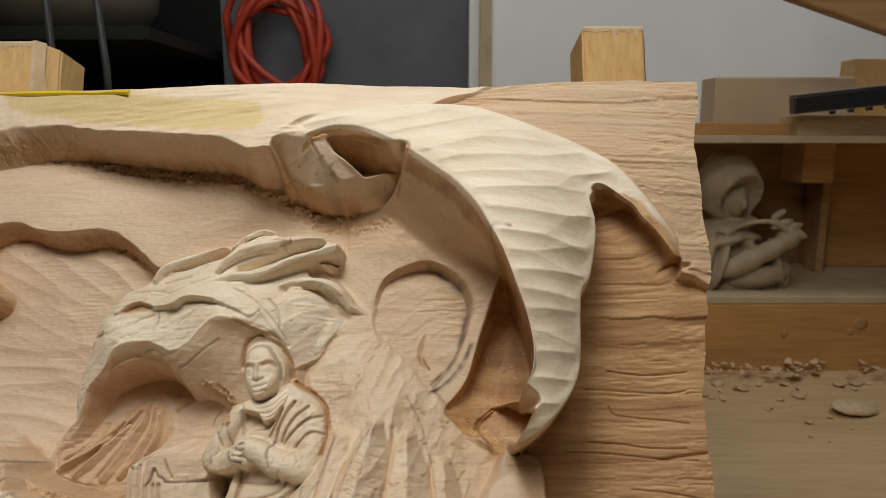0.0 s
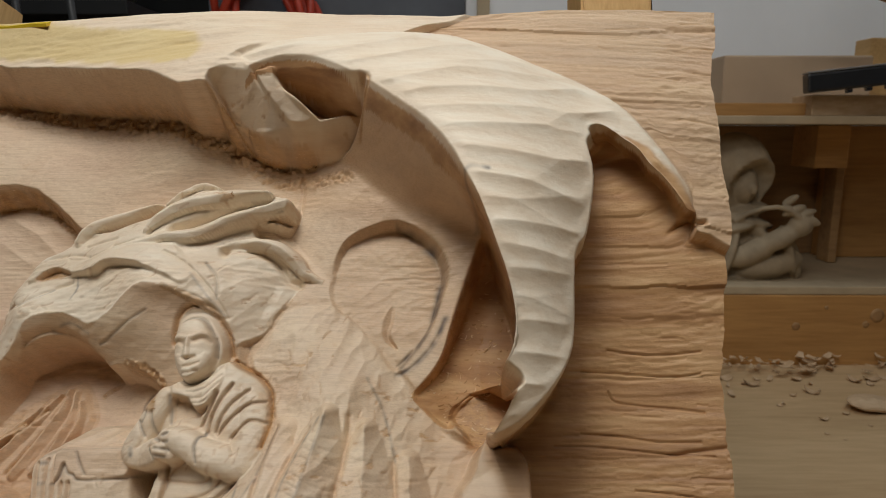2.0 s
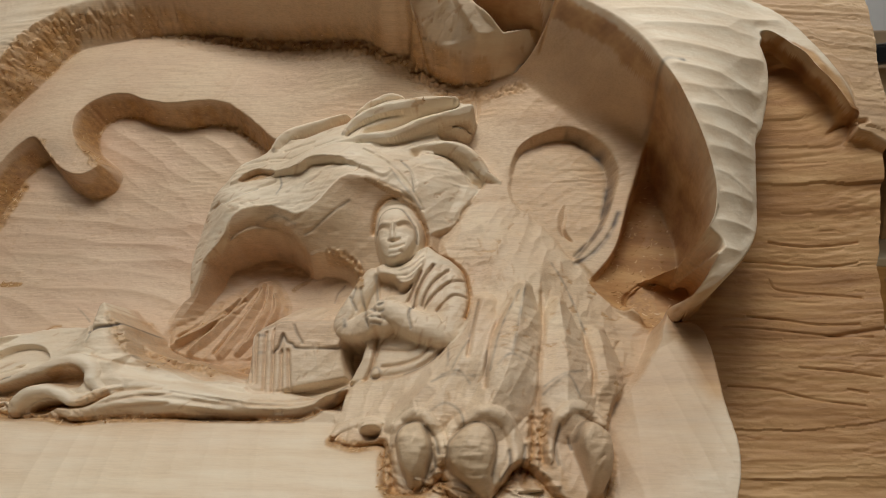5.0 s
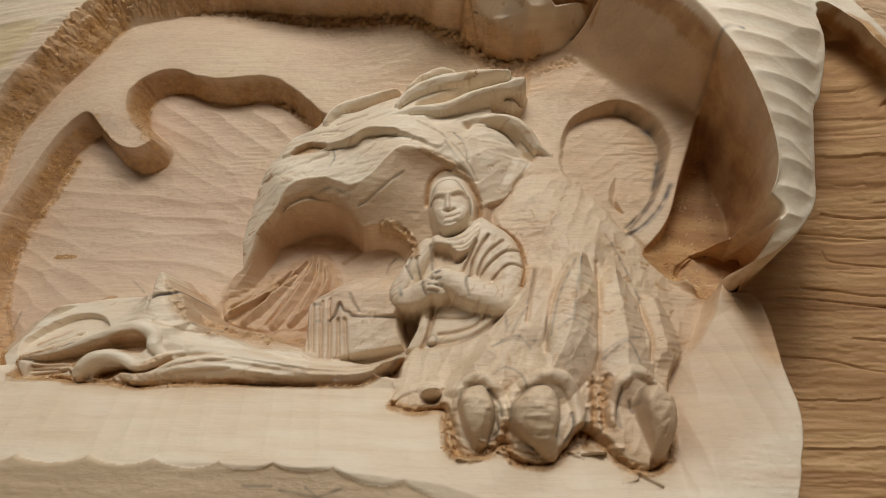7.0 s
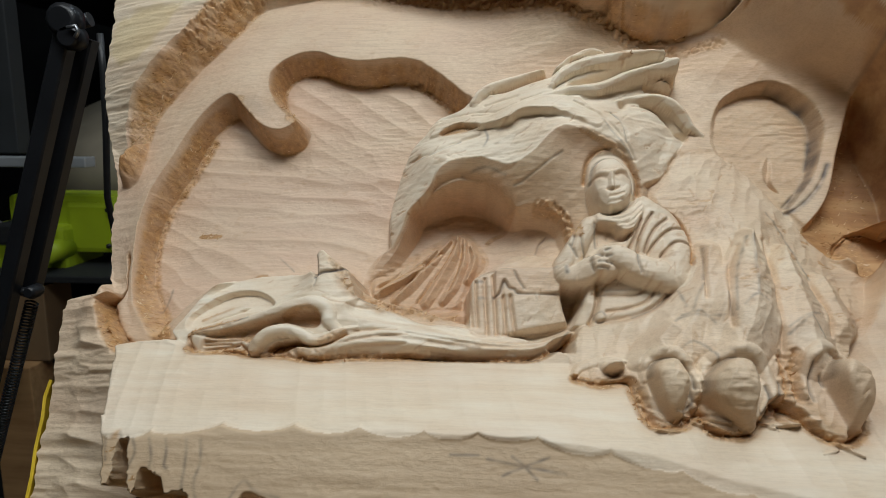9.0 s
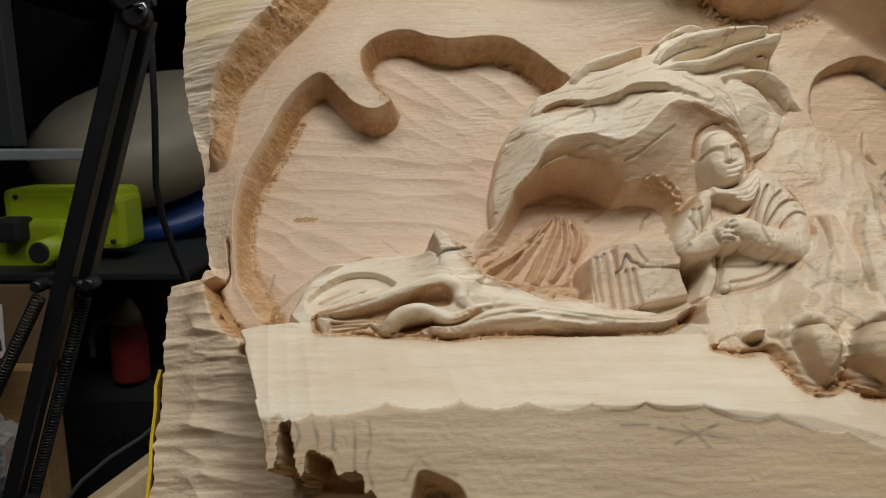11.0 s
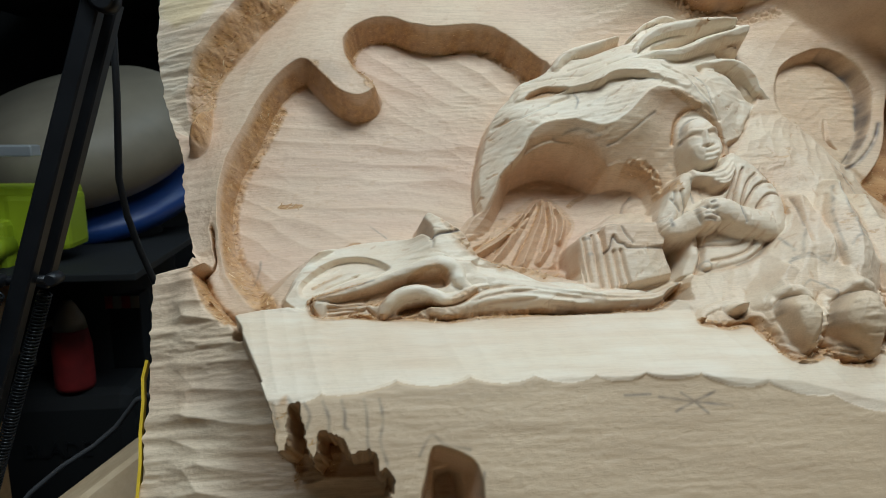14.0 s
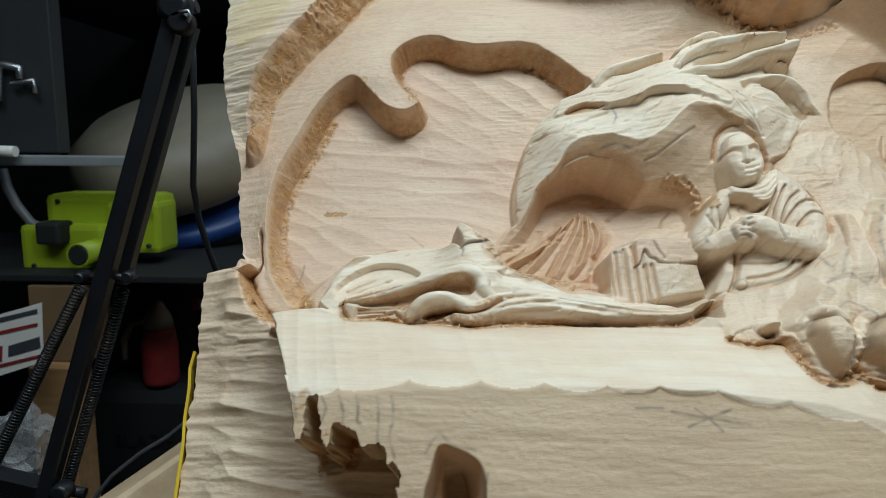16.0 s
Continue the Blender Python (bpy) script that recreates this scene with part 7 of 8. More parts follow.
fixed(block("upright", (lo[0], 1.12, SHELF_LOW + 0.013), (hi[0], 1.155, (0.406, 0.950, 1.232)[2] - 0.001), SHELF_DARK, shelf), shelf)
fixed(block("side_board", (hi[0] + 0.002, 1.17, SHELF_LOW + 0.013), (1.6, 1.2, (0.406, 0.950, 1.232)[2] - 0.001), SHELF_WOOD, shelf), shelf)
lo, hi = (0.557, 1.050, 1.169), (0.606, 1.050, 1.223)
fixed(block("end_block", (lo[0], 1.05, lo[2]), (hi[0], 1.119, (0.406, 0.950, 1.232)[2] - 0.001), SHELF_WOOD, shelf, "square end-grain wooden block"), shelf)
for x_, y_, r in ((1524, 573, 0.010), (1388, 592, 0.006), (1505, 588, 0.005), (1440, 560, 0.003)):
    bm = bmesh.new()
    c = ((0.610, 0.950, 0.972)) if x_ == 1524 else ((0.499, 0.950, 0.956)) if x_ == 1388 else ((0.595, 0.950, 0.959)) if x_ == 1505 else ((0.539, 0.950, 0.983))
    lathe(bm, [(r, 0.004), (r, 0.0), (r * 0.5, -0.0006), (0.0005, -0.0004)], c, 16, "y")
    fixed(part("knot", bm, SHELF_DARK, shelf, "dark round knot"), shelf)
tagged(shelf, "low pine shelf unit standing on the bench, dusty with shavings", "shelf")

# things on the shelf
lo, hi = (0.293, 0.970, 1.243), (0.495, 0.970, 1.260)
wrap_ob = block("pine_batten", (lo[0], 0.97, (0.405, 0.950, 1.243)[2]), (hi[0], 1.0, hi[2]), SHELF_WOOD)
tagged(wrap_ob, "flat orange pine batten lying on the shelf", "batten")
lo, hi = (0.401, 1.020, 1.262), (0.609, 1.020, 1.327)
tagged(block("pink_wood_block", (lo[0], 1.02, (0.405, 0.950, 1.243)[2]), (hi[0], 1.075, hi[2]), PINKWOOD, bevel=0.003), "pinkish planed wood block standing on the shelf", "wood block")
lo, hi = (0.651, 1.100, 1.312), (0.727, 1.100, 1.361)
tagged(block("pine_offcut", (lo[0], 1.1, (0.405, 0.950, 1.243)[2]), (hi[0], 1.14, hi[2]), PINE), "upright pine offcut at the back of the shelf", "wood block")
lo, hi = (0.495, 0.960, 1.244), (0.676, 0.960, 1.270)
tagged(block("clamp_pad", (lo[0], 0.955, (0.405, 0.950, 1.243)[2]), (hi[0], 1.01, hi[2]), CHIP), "pale wood block under the black clamp", "wood block")
clamp = empty("bar_clamp", (0.474, 0.930, 1.281))
m_ = Matrix.Translation((0.474, 0.930, 1.283)) @ pose(0, 0, 0, 0, -6, -14)
ob = block("bar", (0, 0, -0.012), (0.30, 0.03, 0.012), BLACK, clamp, bevel=0.003, m=m_)
fixed(ob, clamp)
ob = block("scale_edge", (0.0, -0.001, 0.0122), (0.30, 0.031, 0.0142), STEEL, clamp, "worn silver edge", 0.0005, m_)
fixed(ob, clamp)
for k in range(5):
    ob = block("tooth", (0.045 + 0.022 * k, 0.002, -0.017), (0.051 + 0.022 * k, 0.012, -0.0125), BLACK, clamp, "", 0.0005, m_)
    fixed(ob, clamp)
tagged(clamp, "black steel bar clamp lying over a wood block", "clamp")

# dark board added where a soft wedge of shade lies above the shelf
m_ = Matrix.Translation((0.439, 0.900, 1.416)) @ pose(0, 0, 0, 0, 18, 0)
tagged(block("shade_board", (0, 0, 0.0), (0.5, 0.02, 0.12), SHELF_DARK, bevel=0.003, m=m_), "dark tilted board standing in for shade above the shelf", "board")


# hooded clay study, one plain mesh
def hooded_study():
    bm = bmesh.new()
    base = Vector((0.488, 1.040, 0.999))
    s = 1.04 / 1184

    def blob(cx, cy, rx, ry, rz, turn=0.0, dy=0.0):
        c = base + Vector(((cx - 1330) * s, dy, (515 - cy) * s))
        r = bmesh.ops.create_uvsphere(bm, u_segments=24, v_segments=16, radius=1, matrix=Matrix.LocRotScale(c, Euler((0, radians(turn), 0)), (rx * s, rz * s, ry * s)))
        for v in r["verts"]:
            n = v.co - c
            v.co += n * 0.05 * noise.noise(v.co * 45)
        return r["verts"]

    # hood: a shell that opens forwards and down
    c = base + Vector(((1268 - 1330) * s, -0.015, (515 - 324) * s))
    front = Vector((0.32, -0.82, -0.47)).normalized()
    hood = bmesh.ops.create_uvsphere(bm, u_segments=48, v_segments=32, radius=1, matrix=Matrix.LocRotScale(c, Euler((0, radians(-8), 0)), (54 * s, 52 * s, 62 * s)))["verts"]
    for v in hood:
        n = (v.co - c).normalized()
        k = min(1.0, max(0.0, (n.dot(front) - 0.66) / 0.1))
        v.co += (v.co - c) * (0.06 * noise.noise(v.co * 40) + 0.05 * min(1.0, max(0.0, (n.dot(front) - 0.45) / 0.2)) - 0.62 * k * k * (3 - 2 * k))
    blob(1274, 348, 22, 30, 24, 0, -0.026)
    blob(1280, 352, 6, 10, 8, 0, -0.047)
    for cx, cy, rx, ry, rz, turn, dy in ((1266, 392, 58, 13, 44, -10, -0.012), (1276, 404, 56, 11, 46, 12, -0.016), (1258, 414, 50, 12, 46, -14, -0.02),
                                         (1270, 452, 66, 68, 46, 0, 0.0), (1226, 450, 15, 66, 40, 10, -0.024), (1246, 458, 11, 56, 36, 16, -0.034), (1300, 428, 13, 46, 34, -28, -0.026),
                                         (1286, 452, 46, 19, 22, -26, -0.048), (1326, 428, 40, 16, 18, -30, -0.056), (1352, 408, 19, 19, 15, -30, -0.06), (1340, 384, 20, 7, 8, -22, -0.06),
                                         (1360, 388, 15, 6, 7, -20, -0.062), (1370, 400, 13, 6, 6, 30, -0.064), (1362, 416, 13, 6, 6, -40, -0.062), (1334, 368, 15, 6, 8, -34, -0.058),
                                         (1320, 476, 58, 22, 30, -12, -0.034), (1362, 470, 18, 50, 36, -14, -0.012), (1346, 452, 8, 44, 20, -18, -0.04), (1300, 500, 92, 24, 52, 0, 0.0), (1240, 490, 44, 40, 46, 0, 0.0)):
        blob(cx, cy, rx, ry, rz, turn, dy)
    tube(bm, [base + Vector(((x - 1330) * s, y, (515 - z) * s)) for x, z, y in ((1252, 404, -0.05), (1268, 390, -0.056), (1290, 381, -0.06), (1312, 378, -0.064), (1332, 383, -0.066), (1346, 396, -0.068))], 0.0038, 8)
    ob = part("hooded_clay_study", bm, CLAY, None, "", True)
    fuse = ob.modifiers.new("fuse", "REMESH")
    fuse.mode, fuse.voxel_size, fuse.use_smooth_shade = "VOXEL", 0.0022, True
    return tagged(ob, "small grey clay study of a hooded figure on the lower shelf", "clay sculpture")


hooded_study()


# ---- shavings on the bench ----
def shaving(rng, size):
    """One curled chip."""
    bm = bmesh.new()
    curl = rng.uniform(0.4, 2.6)
    wide, thick = size * rng.uniform(0.35, 0.8), 0.0007
    n = 7
    rows = []
    for k in range(n):
        t = k / (n - 1) - 0.5
        a = t * curl
        r = size / max(curl, 0.3)
        p = Vector((r * math.sin(a), 0, r * (1 - math.cos(a))))
        half = wide * (0.5 - 0.35 * abs(t) * rng.uniform(0.5, 1.6))
        rows.append([bm.verts.new(p + Vector((0, e * half, 0)) + Vector((0, 0, o))) for e, o in ((-1, 0), (1, 0), (1, thick), (-1, thick))])
    for q, s in zip(rows, rows[1:]):
        for k in range(4):
            bm.faces.new((q[k], q[(k + 1) % 4], s[(k + 1) % 4], s[k]))
    bm.faces.new(rows[0])
    bm.faces.new(rows[-1][::-1])
    return bm


rng = random.Random(11)
kinds = []
for k in range(8):
    bm = shaving(rng, rng.uniform(0.009, 0.018))
    me = bpy.data.meshes.new("wood_shaving")
    bm.to_mesh(me)
    bm.free()
    me.materials.append(CHIP)
    kinds.append(me)
for k in range(260):
    heap = k < 185
    x_ = rng.uniform(0.24, 0.95)
    y_ = (0.945 - abs(rng.gauss(0, 0.045))) if heap else rng.uniform(0.35, 0.92)
    z_ = BENCH_Z + 0.0012 + (rng.uniform(0, 0.016) if heap and y_ > 0.9 else 0)
    ob = new("wood_shaving", kinds[k % 8])
    s = rng.uniform(0.6, 1.8) if heap else rng.uniform(0.3, 0.9)
    ob.matrix_world = pose(x_, y_, z_, rng.uniform(-12, 12), rng.uniform(-12, 12), rng.uniform(0, 360)) @ Matrix.Diagonal((s, s, s, 1))
    tagged(ob, "pale curled basswood shaving on the bench", "wood shaving", "shavings on the bench")
c = (0.517, 0.800, 0.923)
bm = bmesh.new()
bmesh.ops.create_uvsphere(bm, u_segments=20, v_segments=10, radius=1, matrix=Matrix.LocRotScale((c[0], c[1], BENCH_Z + 0.007), Euler((0.05, 0.1, 0.3)), (0.034, 0.02, 0.0075)))
for v in bm.verts:
    v.co += Vector((0, 0, 0.002)) * noise.noise(v.co * 90)
wrap(bm, "wood_chunk", CHIP, "large flat pale wood chip on the bench", "wood chip")


# ---- the dark end of the bench: swing-arm lamp and gear ----
swing = empty("swing_arm_lamp", (-0.453, 0.385, 0.926))


def own(name, bm, material, parent, label="", smooth_=False):
    return fixed(part(name, bm, material, parent, label, smooth_), parent)


def square_tube(bm, a, b, half_x, half_y):
    a, b = Vector(a), Vector(b)
    d = (b - a).normalized()
    side = d.cross(Vector((0, 1, 0))).normalized()
    deep = side.cross(d)
    rings = [[bm.verts.new(p + side * half_x * i + deep * half_y * j) for i, j in ((-1, -0.8), (-0.8, -1), (0.8, -1), (1, -0.8), (1, 0.8), (0.8, 1), (-0.8, 1), (-1, 0.8))] for p in (a, b)]
    for k in range(8):
        bm.faces.new((rings[0][k], rings[0][(k + 1) % 8], rings[1][(k + 1) % 8], rings[1][k]))
    bm.faces.new(rings[0][::-1])
    bm.faces.new(rings[1])


for a, b, hx in (((-0.365, 0.375, 1.215), (-0.463, 0.375, 0.924), 0.0048), ((-0.362, 0.392, 1.216), (-0.413, 0.392, 1.063), 0.0046), ((-0.370, 0.392, 1.221), (-0.395, 0.392, 1.149), 0.004)):
    bm = bmesh.new()
    square_tube(bm, a, b, hx, 0.005)
    own("arm_tube", bm, BLACK, swing)
for a, b, r in (((-0.423, 0.365, 1.065), (-0.485, 0.365, 0.955), 0.0034), ((-0.411, 0.390, 1.059), (-0.457, 0.390, 0.927), 0.0036)):
    a, b = Vector(a), Vector(b)
    turns = int((b - a).length / 0.0021)
    d = (b - a).normalized()
    s1 = d.orthogonal().normalized()
    s2 = d.cross(s1)
    pts = [a.lerp(b, k / (turns * 8)) + (s1 * math.cos(k * math.pi / 4) + s2 * math.sin(k * math.pi / 4)) * r for k in range(turns * 8 + 1)]
    bm = bmesh.new()
    tube(bm, pts, 0.0007, 5)
    own("spring", bm, SPRING, swing, "black coil spring")
for pts, r in (([(-0.433, 0.380, 1.067), (-0.431, 0.380, 1.068), (-0.415, 0.380, 1.069), (-0.399, 0.380, 1.068)], 0.0026), ([(-0.458, 0.380, 0.930), (-0.450, 0.380, 0.930), (-0.439, 0.380, 0.928)], 0.0036), ([(-0.374, 0.380, 1.220), (-0.362, 0.380, 1.223), (-0.353, 0.380, 1.225)], 0.004)):
    bm = bmesh.new()
    tube(bm, pts, r, 10)
    own("pivot_pin", bm, BLACK, swing)
for c, r in (((-0.428, 0.376, 1.069), 0.0038), ((-0.399, 0.376, 1.070), 0.0038), ((-0.361, 0.370, 1.223), 0.009), ((-0.358, 0.370, 1.214), 0.007), ((-0.447, 0.370, 0.935), 0.006)):
    bm = bmesh.new()
    lathe(bm, [(r * 0.7, -0.006), (r, -0.004), (r, 0.004), (r * 0.7, 0.006)], c, 14, "y")
    own("joint_knob", bm, BLACK, swing)
bm = bmesh.new()
tube(bm, [(-0.356, 0.362, 1.218), (-0.351, 0.362, 1.219), (-0.350, 0.362, 1.216), (-0.352, 0.362, 1.213)], 0.0011, 8)
own("wing_nut", bm, STEEL, swing, "bright steel wing nut")
bm = bmesh.new()
tube(bm, [(-0.376, 0.430, 1.224), (-0.376, 0.430, 1.200), (-0.377, 0.430, 1.168), (-0.380, 0.430, 1.120), (-0.377, 0.430, 1.097), (-0.371, 0.430, 1.075), (-0.364, 0.430, 1.055), (-0.354, 0.430, 1.032)], 0.0022, 8)
own("power_cable", bm, CABLE, swing, "thin black cable")
bm = bmesh.new()
square_tube(bm, (-0.461, 0.380, 0.929), (-0.492, 0.360, 0.950), 0.006, 0.006)
own("lower_arm", bm, BLACK, swing)
tagged(swing, "black swing-arm lamp stand with coil springs beside the panel", "lamp")

bm = bmesh.new()
tube(bm, [(-0.56, 0.60, 0.0), (-0.552, 0.57, 0.6)] + [(-0.543, 0.550, 0.806), (-0.530, 0.550, 0.831), (-0.514, 0.550, 0.850), (-0.487, 0.550, 0.872), (-0.460, 0.550, 0.889), (-0.441, 0.550, 0.905), (-0.423, 0.550, 0.928)] + [(-0.36, 0.52, 0.96), (-0.318, 0.44, 0.985)], 0.0022, 8)
wrap(bm, "grey_cable", GREYCABLE, "thin grey cable sagging below the panel", "cable")

# lime power tool
tool = empty("lime_power_tool", (-0.622, 0.720, 1.004))
fixed(block("body", (-0.674, 0.740, 1.026), ((-0.548, 0.740, 1.089)[0], 0.80, (-0.548, 0.740, 1.089)[2]), LIME, tool, bevel=0.008), tool)
fixed(block("base", ((-0.693, 0.720, 1.000)[0], 0.72, (-0.693, 0.720, 1.000)[2]), ((-0.598, 0.720, 1.056)[0], 0.80, (-0.598, 0.720, 1.056)[2]), LIME, tool, bevel=0.006), tool)
fixed(block("end_plate", ((-0.606, 0.730, 1.022)[0], 0.738, (-0.606, 0.730, 1.022)[2]), ((-0.543, 0.730, 1.081)[0], 0.79, (-0.543, 0.730, 1.081)[2]), LIME, tool, bevel=0.006), tool)
bm = bmesh.new()
r = 0.0125
lathe(bm, [(r * 0.8, 0.03), (r * 0.8, -0.018), (r, -0.02), (r, 0.035)], (-0.606, 0.700, 1.029), 24, "y")
own("dust_port", bm, LIME, tool, "round hollow dust port")
# solid dark plug in the port, in place of the bore's shade
bm = bmesh.new()
lathe(bm, [(r * 0.78, 0.02), (r * 0.78, -0.0205)], (-0.606, 0.700, 1.029), 24, "y")
own("bore_shade", bm, DARK, tool, "dark plug for the bore's shade")
fixed(block("trigger", ((-0.663, 0.710, 1.036)[0], 0.70, (-0.663, 0.710, 1.036)[2]), ((-0.636, 0.710, 1.062)[0], 0.73, (-0.661, 0.710, 1.061)[2]), DARK, tool, "black trigger", 0.004), tool)
for c in ((-0.658, 0.738, 1.081), (-0.551, 0.729, 1.073), (-0.553, 0.729, 1.032), (-0.679, 0.719, 1.010)):
    bm = bmesh.new()
    lathe(bm, [(0.0026, 0.004), (0.0026, -0.0005), (0.0016, -0.001)], c, 12, "y")
    own("screw", bm, BLACK, tool)
tagged(tool, "lime green power tool with a round dust port, on a shelf", "power tool")
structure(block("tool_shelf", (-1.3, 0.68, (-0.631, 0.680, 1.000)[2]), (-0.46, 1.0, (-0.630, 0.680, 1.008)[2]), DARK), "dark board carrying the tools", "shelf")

# steel rail with a white cap, clamp and bent guard
tagged(block("steel_rail", (-1.0, 0.70, (-0.633, 0.700, 1.122)[2]), ((-0.554, 0.700, 1.131)[0], 0.72, (-0.632, 0.700, 1.133)[2]), ALLOY), "pale aluminium rail crossing the dark shelf", "rail")
bm = bmesh.new()
tube(bm, [(-0.704, 0.690, 1.138), (-0.669, 0.690, 1.137)], 0.0058, 14)
wrap(bm, "marker_pen", PAPER, "white marker pen lying on the rail", "pen")
bm = bmesh.new()
tube(bm, [(-0.704, 0.720, 1.228), (-0.691, 0.720, 1.228), (-0.677, 0.720, 1.225), (-0.677, 0.720, 1.214)], 0.004, 8)
tube(bm, [(-0.699, 0.720, 1.228), (-0.701, 0.720, 1.208), (-0.703, 0.720, 1.191)], 0.004, 8)
tube(bm, [(-0.687, 0.720, 1.208), (-0.662, 0.720, 1.212), (-0.662, 0.720, 1.199)], 0.003, 8)
wrap(bm, "c_clamp", STEEL, "small grey steel clamp hanging in the dark", "clamp")
bm = bmesh.new()
tube(bm, [(-0.712, 0.730, 1.117), (-0.709, 0.730, 1.098), (-0.699, 0.730, 1.076), (-0.685, 0.730, 1.057), (-0.660, 0.730, 1.046)], 0.0055, 8)
wrap(bm, "bent_guard", GREYCABLE, "curved grey metal guard behind the tool", "guard")

# cushion with a blue rim
cushion = empty("round_cushion", (-0.606, 0.920, 1.110))
c = (-0.601, 0.950, 1.143)
TIP = Matrix.Translation(c) @ Matrix.Rotation(radians(24), 4, "X") @ Matrix.Rotation(radians(-8), 4, "Y") @ Matrix.Translation(-Vector(c))
bm = bmesh.new()
lathe(bm, [(0.02, -0.058), (0.12, -0.052), (0.145, -0.03), (0.15, 0.0), (0.14, 0.03), (0.11, 0.05), (0.03, 0.058)], c, 40)
bmesh.ops.transform(bm, matrix=TIP, verts=bm.verts)
own("pad", bm, CREAM, cushion, "", True)
bm = bmesh.new()
lathe(bm, [(0.02, -0.10), (0.134, -0.098), (0.142, -0.085), (0.138, -0.072), (0.02, -0.066)], c, 40)
bmesh.ops.transform(bm, matrix=TIP, verts=bm.verts)
own("rim", bm, BLUE, cushion, "glossy blue rim", True)
bm = bmesh.new()
lathe(bm, [(0.10, -c[2]), (0.10, -0.15), (0.05, -0.09)], c, 24)
own("stem", bm, DARK, cushion)
tagged(cushion, "round cream cushion with a blue rim in the dark", "stool")

# bag, bottle, boxes, paper
bag = empty("black_bag", (-0.624, 0.800, 0.672))
fixed(block("body", ((-0.672, 0.780, 0.635)[0], 0.78, (-0.672, 0.780, 0.635)[2]), ((-0.505, 0.780, 0.837)[0], 0.95, (-0.504, 0.780, 0.845)[2]), DARK, bag, bevel=0.02), bag)
font = bpy.data.curves.new("lettering", "FONT")
font.body, font.size, font.extrude, font.align_x = "BLADE", 0.026, 0.0004, "CENTER"
word = new("lettering", font)
word.data.materials.append(SPRING)
word.matrix_world = Matrix.Translation((-0.597, 0.778, 0.768)) @ pose(0, 0, 0, 90, 0, 0)
word.parent = bag
word.matrix_parent_inverse = bag.matrix_basis.inverted()
tagged(bag, "black bag with faint grey lettering standing in the dark", "bag")
bottle = empty("glue_bottle", (-0.580, 0.800, 0.849))
c = (-0.579, 0.800, 0.849)
low = (-0.504, 0.780, 0.845)[2] - c[2]
bm = bmesh.new()
lathe(bm, [(0.020, low + 0.0005), (0.022, low + 0.006), (0.022, 0.047), (0.019, 0.065), (0.018, 0.069)], c, 24)
own("body", bm, RED, bottle, "dark red plastic body", True)
bm = bmesh.new()
lathe(bm, [(0.0185, 0.0695), (0.016, 0.082), (0.0085, 0.097), (0.0042, 0.103)], c, 24)
own("nozzle", bm, CREAM, bottle, "pale cone-shaped top", True)
bm = bmesh.new()
tube(bm, [(c[0] + a, c[1] - 0.01, c[2] + b) for a, b in ((-0.012, 0.08), (-0.03, 0.075), (-0.04, 0.055), (-0.04, 0.03))], 0.004, 8)
own("strap", bm, CREAM, bottle, "", True)
tagged(bottle, "red bottle with a pale cone top on the black bag", "bottle")
carton = empty("printed_carton", (-0.565, 0.860, 0.926))
edge, end = (-0.605, 0.860, 0.923), (-0.519, 0.860, 0.942)
fixed(block("box_body", (edge[0], 0.861, (-0.504, 0.780, 0.845)[2] + 0.0005), (end[0], 0.94, end[2]), DARK, carton), carton)
for k in range(8):
    x0 = edge[0] + (end[0] - edge[0]) * k / 8
    fixed(block("printed_check", (x0, 0.8595, edge[2] + 0.002), (x0 + (end[0] - edge[0]) / 8 - 0.0005, 0.8605, end[2] - 0.001), CREAM if k % 2 else RED, carton, "", 0.0001), carton)
tagged(carton, "dark carton with a pale and red checked edge", "box")
GEAR_Z = (-0.672, 0.780, 0.635)[2]
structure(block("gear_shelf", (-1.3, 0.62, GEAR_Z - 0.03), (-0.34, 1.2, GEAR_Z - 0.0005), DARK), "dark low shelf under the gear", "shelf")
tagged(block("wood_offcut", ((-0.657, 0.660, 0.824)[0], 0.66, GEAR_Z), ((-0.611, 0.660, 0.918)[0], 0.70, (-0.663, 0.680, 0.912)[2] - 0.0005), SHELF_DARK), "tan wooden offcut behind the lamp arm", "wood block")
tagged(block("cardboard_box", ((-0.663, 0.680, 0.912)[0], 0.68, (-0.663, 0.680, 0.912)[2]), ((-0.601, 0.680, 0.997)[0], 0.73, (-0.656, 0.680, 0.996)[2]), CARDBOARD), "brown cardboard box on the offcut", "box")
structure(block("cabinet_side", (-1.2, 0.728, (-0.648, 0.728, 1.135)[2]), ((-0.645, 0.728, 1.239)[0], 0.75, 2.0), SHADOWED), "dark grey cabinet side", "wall")

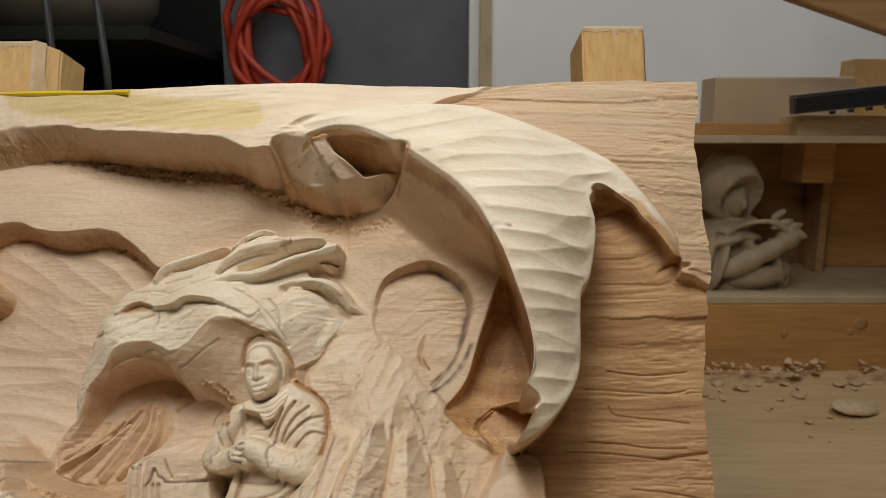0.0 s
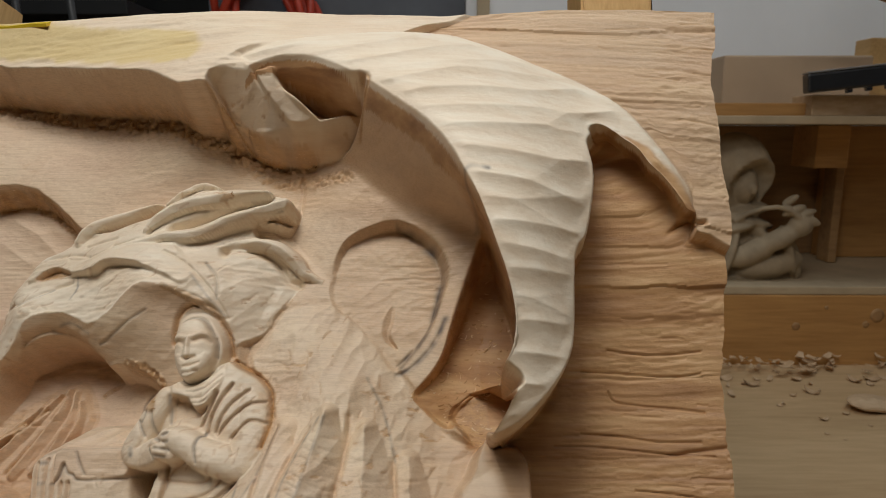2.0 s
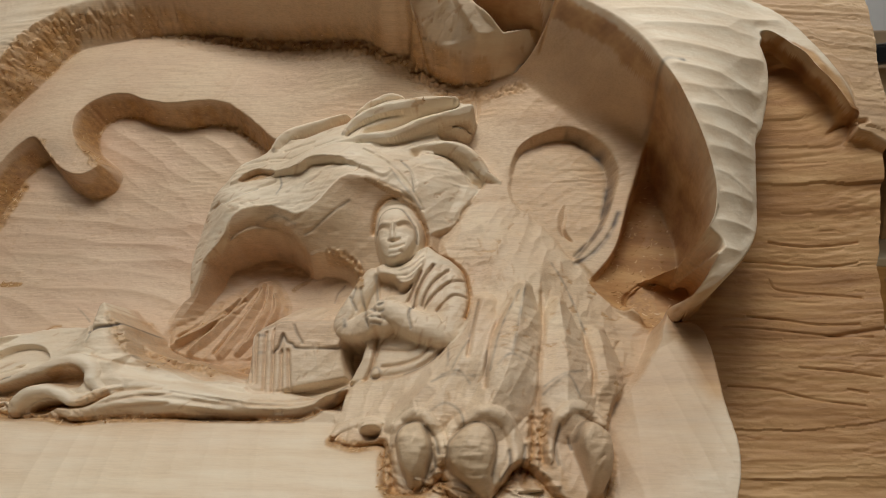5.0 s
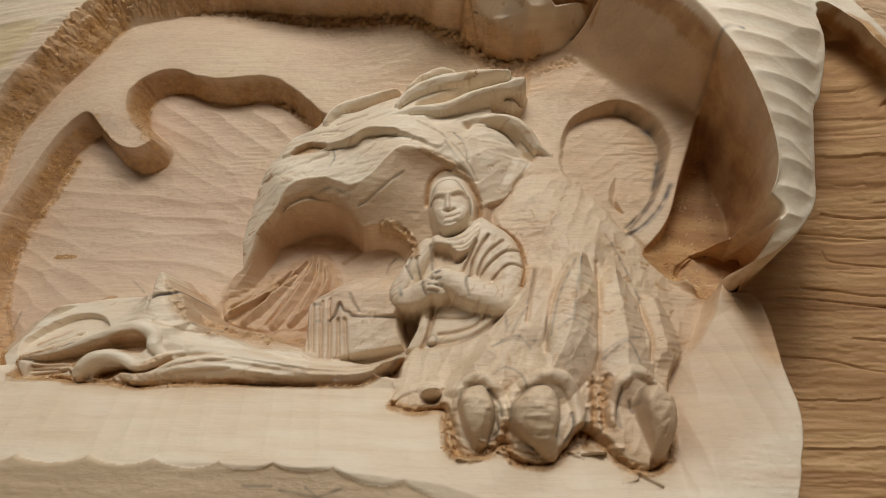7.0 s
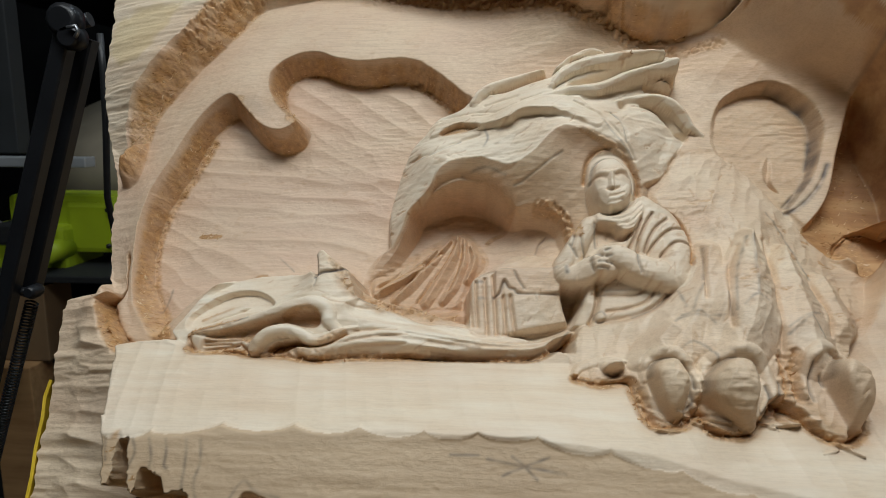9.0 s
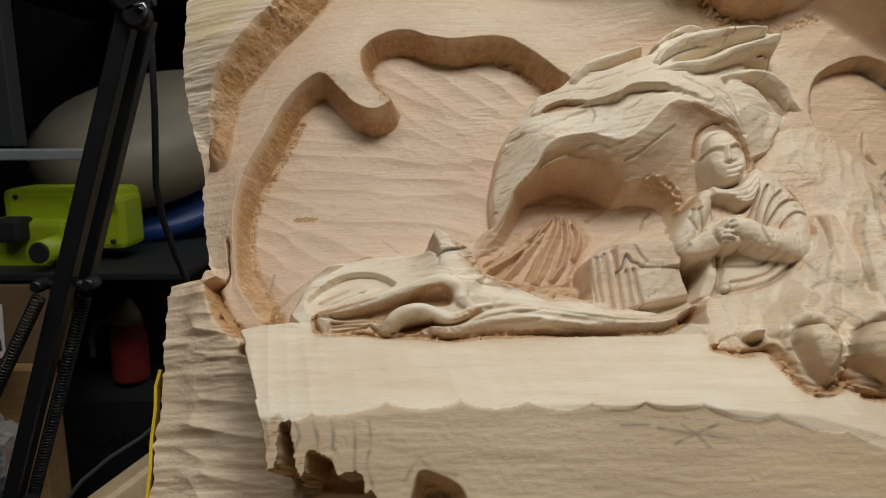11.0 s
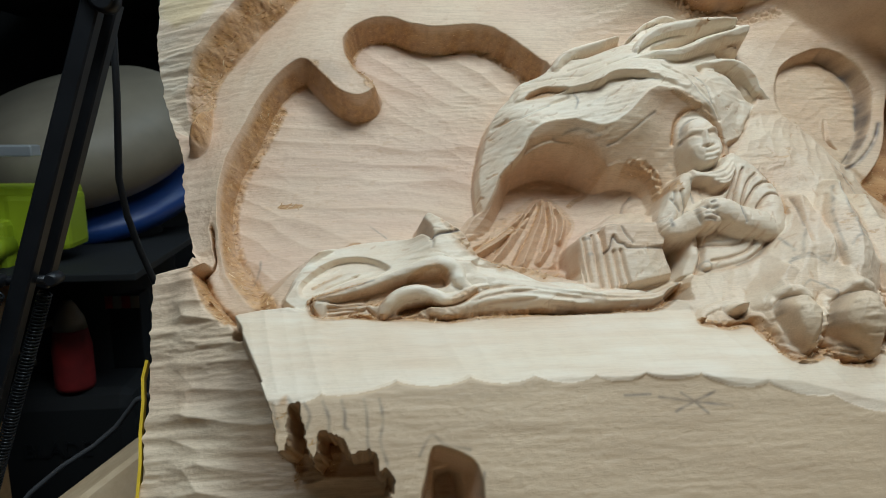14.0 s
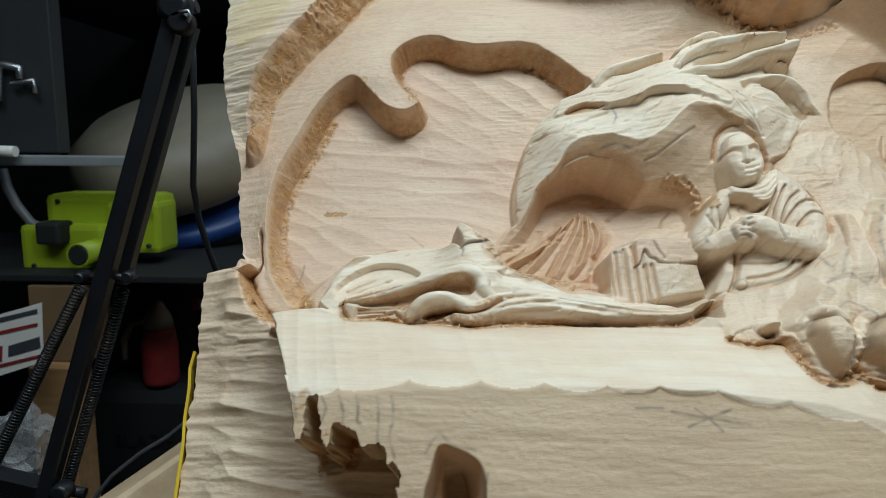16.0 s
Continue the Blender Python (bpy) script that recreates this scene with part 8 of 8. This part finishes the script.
sheet = empty("printed_sheet", (-0.638, 0.620, 0.955))
corners = [(-0.723, 0.620, 0.959), (-0.611, 0.620, 0.992), (-0.614, 0.620, 0.932), (-0.724, 0.620, 0.895)]
bm = bmesh.new()
front = [bm.verts.new(q) for q in corners]
rear = [bm.verts.new(Vector(q) + Vector((0, 0.0015, 0))) for q in corners]
bm.faces.new(front[::-1])
bm.faces.new(rear)
for k in range(4):
    bm.faces.new((front[k], front[(k + 1) % 4], rear[(k + 1) % 4], rear[k]))
own("paper", bm, PAPER, sheet)
for line, mat in (([(-0.687, 0.619, 0.968), (-0.615, 0.619, 0.986), (-0.615, 0.619, 0.982), (-0.688, 0.619, 0.963)], INK), ([(-0.689, 0.619, 0.955), (-0.616, 0.619, 0.972), (-0.616, 0.619, 0.969), (-0.689, 0.619, 0.951)], RED), ([(-0.647, 0.619, 0.948), (-0.615, 0.619, 0.958), (-0.615, 0.619, 0.947), (-0.648, 0.619, 0.937)], INK), ([(-0.667, 0.619, 0.947), (-0.653, 0.619, 0.948), (-0.655, 0.619, 0.932), (-0.668, 0.619, 0.930)], RED), ([(-0.692, 0.619, 0.920), (-0.615, 0.619, 0.940), (-0.615, 0.619, 0.937), (-0.693, 0.619, 0.916)], RED)):
    bm = bmesh.new()
    front = [bm.verts.new(q) for q in line]
    rear = [bm.verts.new(Vector(q) + Vector((0, 0.0005, 0))) for q in line]
    bm.faces.new(front[::-1])
    for k in range(4):
        bm.faces.new((front[k], front[(k + 1) % 4], rear[(k + 1) % 4], rear[k]))
    own("print_bar", bm, mat, sheet)
tagged(sheet, "white printed sheet with dark and red lines", "paper")

# crumpled clear bag
bm = bmesh.new()
bmesh.ops.create_icosphere(bm, subdivisions=4, radius=1, matrix=Matrix.LocRotScale((-0.574, 0.520, 0.891), None, (0.026, 0.016, 0.033)))
for v in bm.verts:
    v.co += 0.010 * noise.noise_vector(v.co * 70) + 0.006 * noise.noise_vector(v.co * 160)
wrap(bm, "plastic_bag", CLEAR, "crumpled clear plastic bag beside the lamp stand", "plastic bag")

# pale timber under the panel's end
bm = bmesh.new()
square_tube(bm, (-0.361, 0.400, 0.952), (-0.425, 0.340, 0.916), 0.013, 0.02)
wrap(bm, "easel_bar", PINE_SAWN, "pale pine bar of the easel under the panel", "wooden bar")
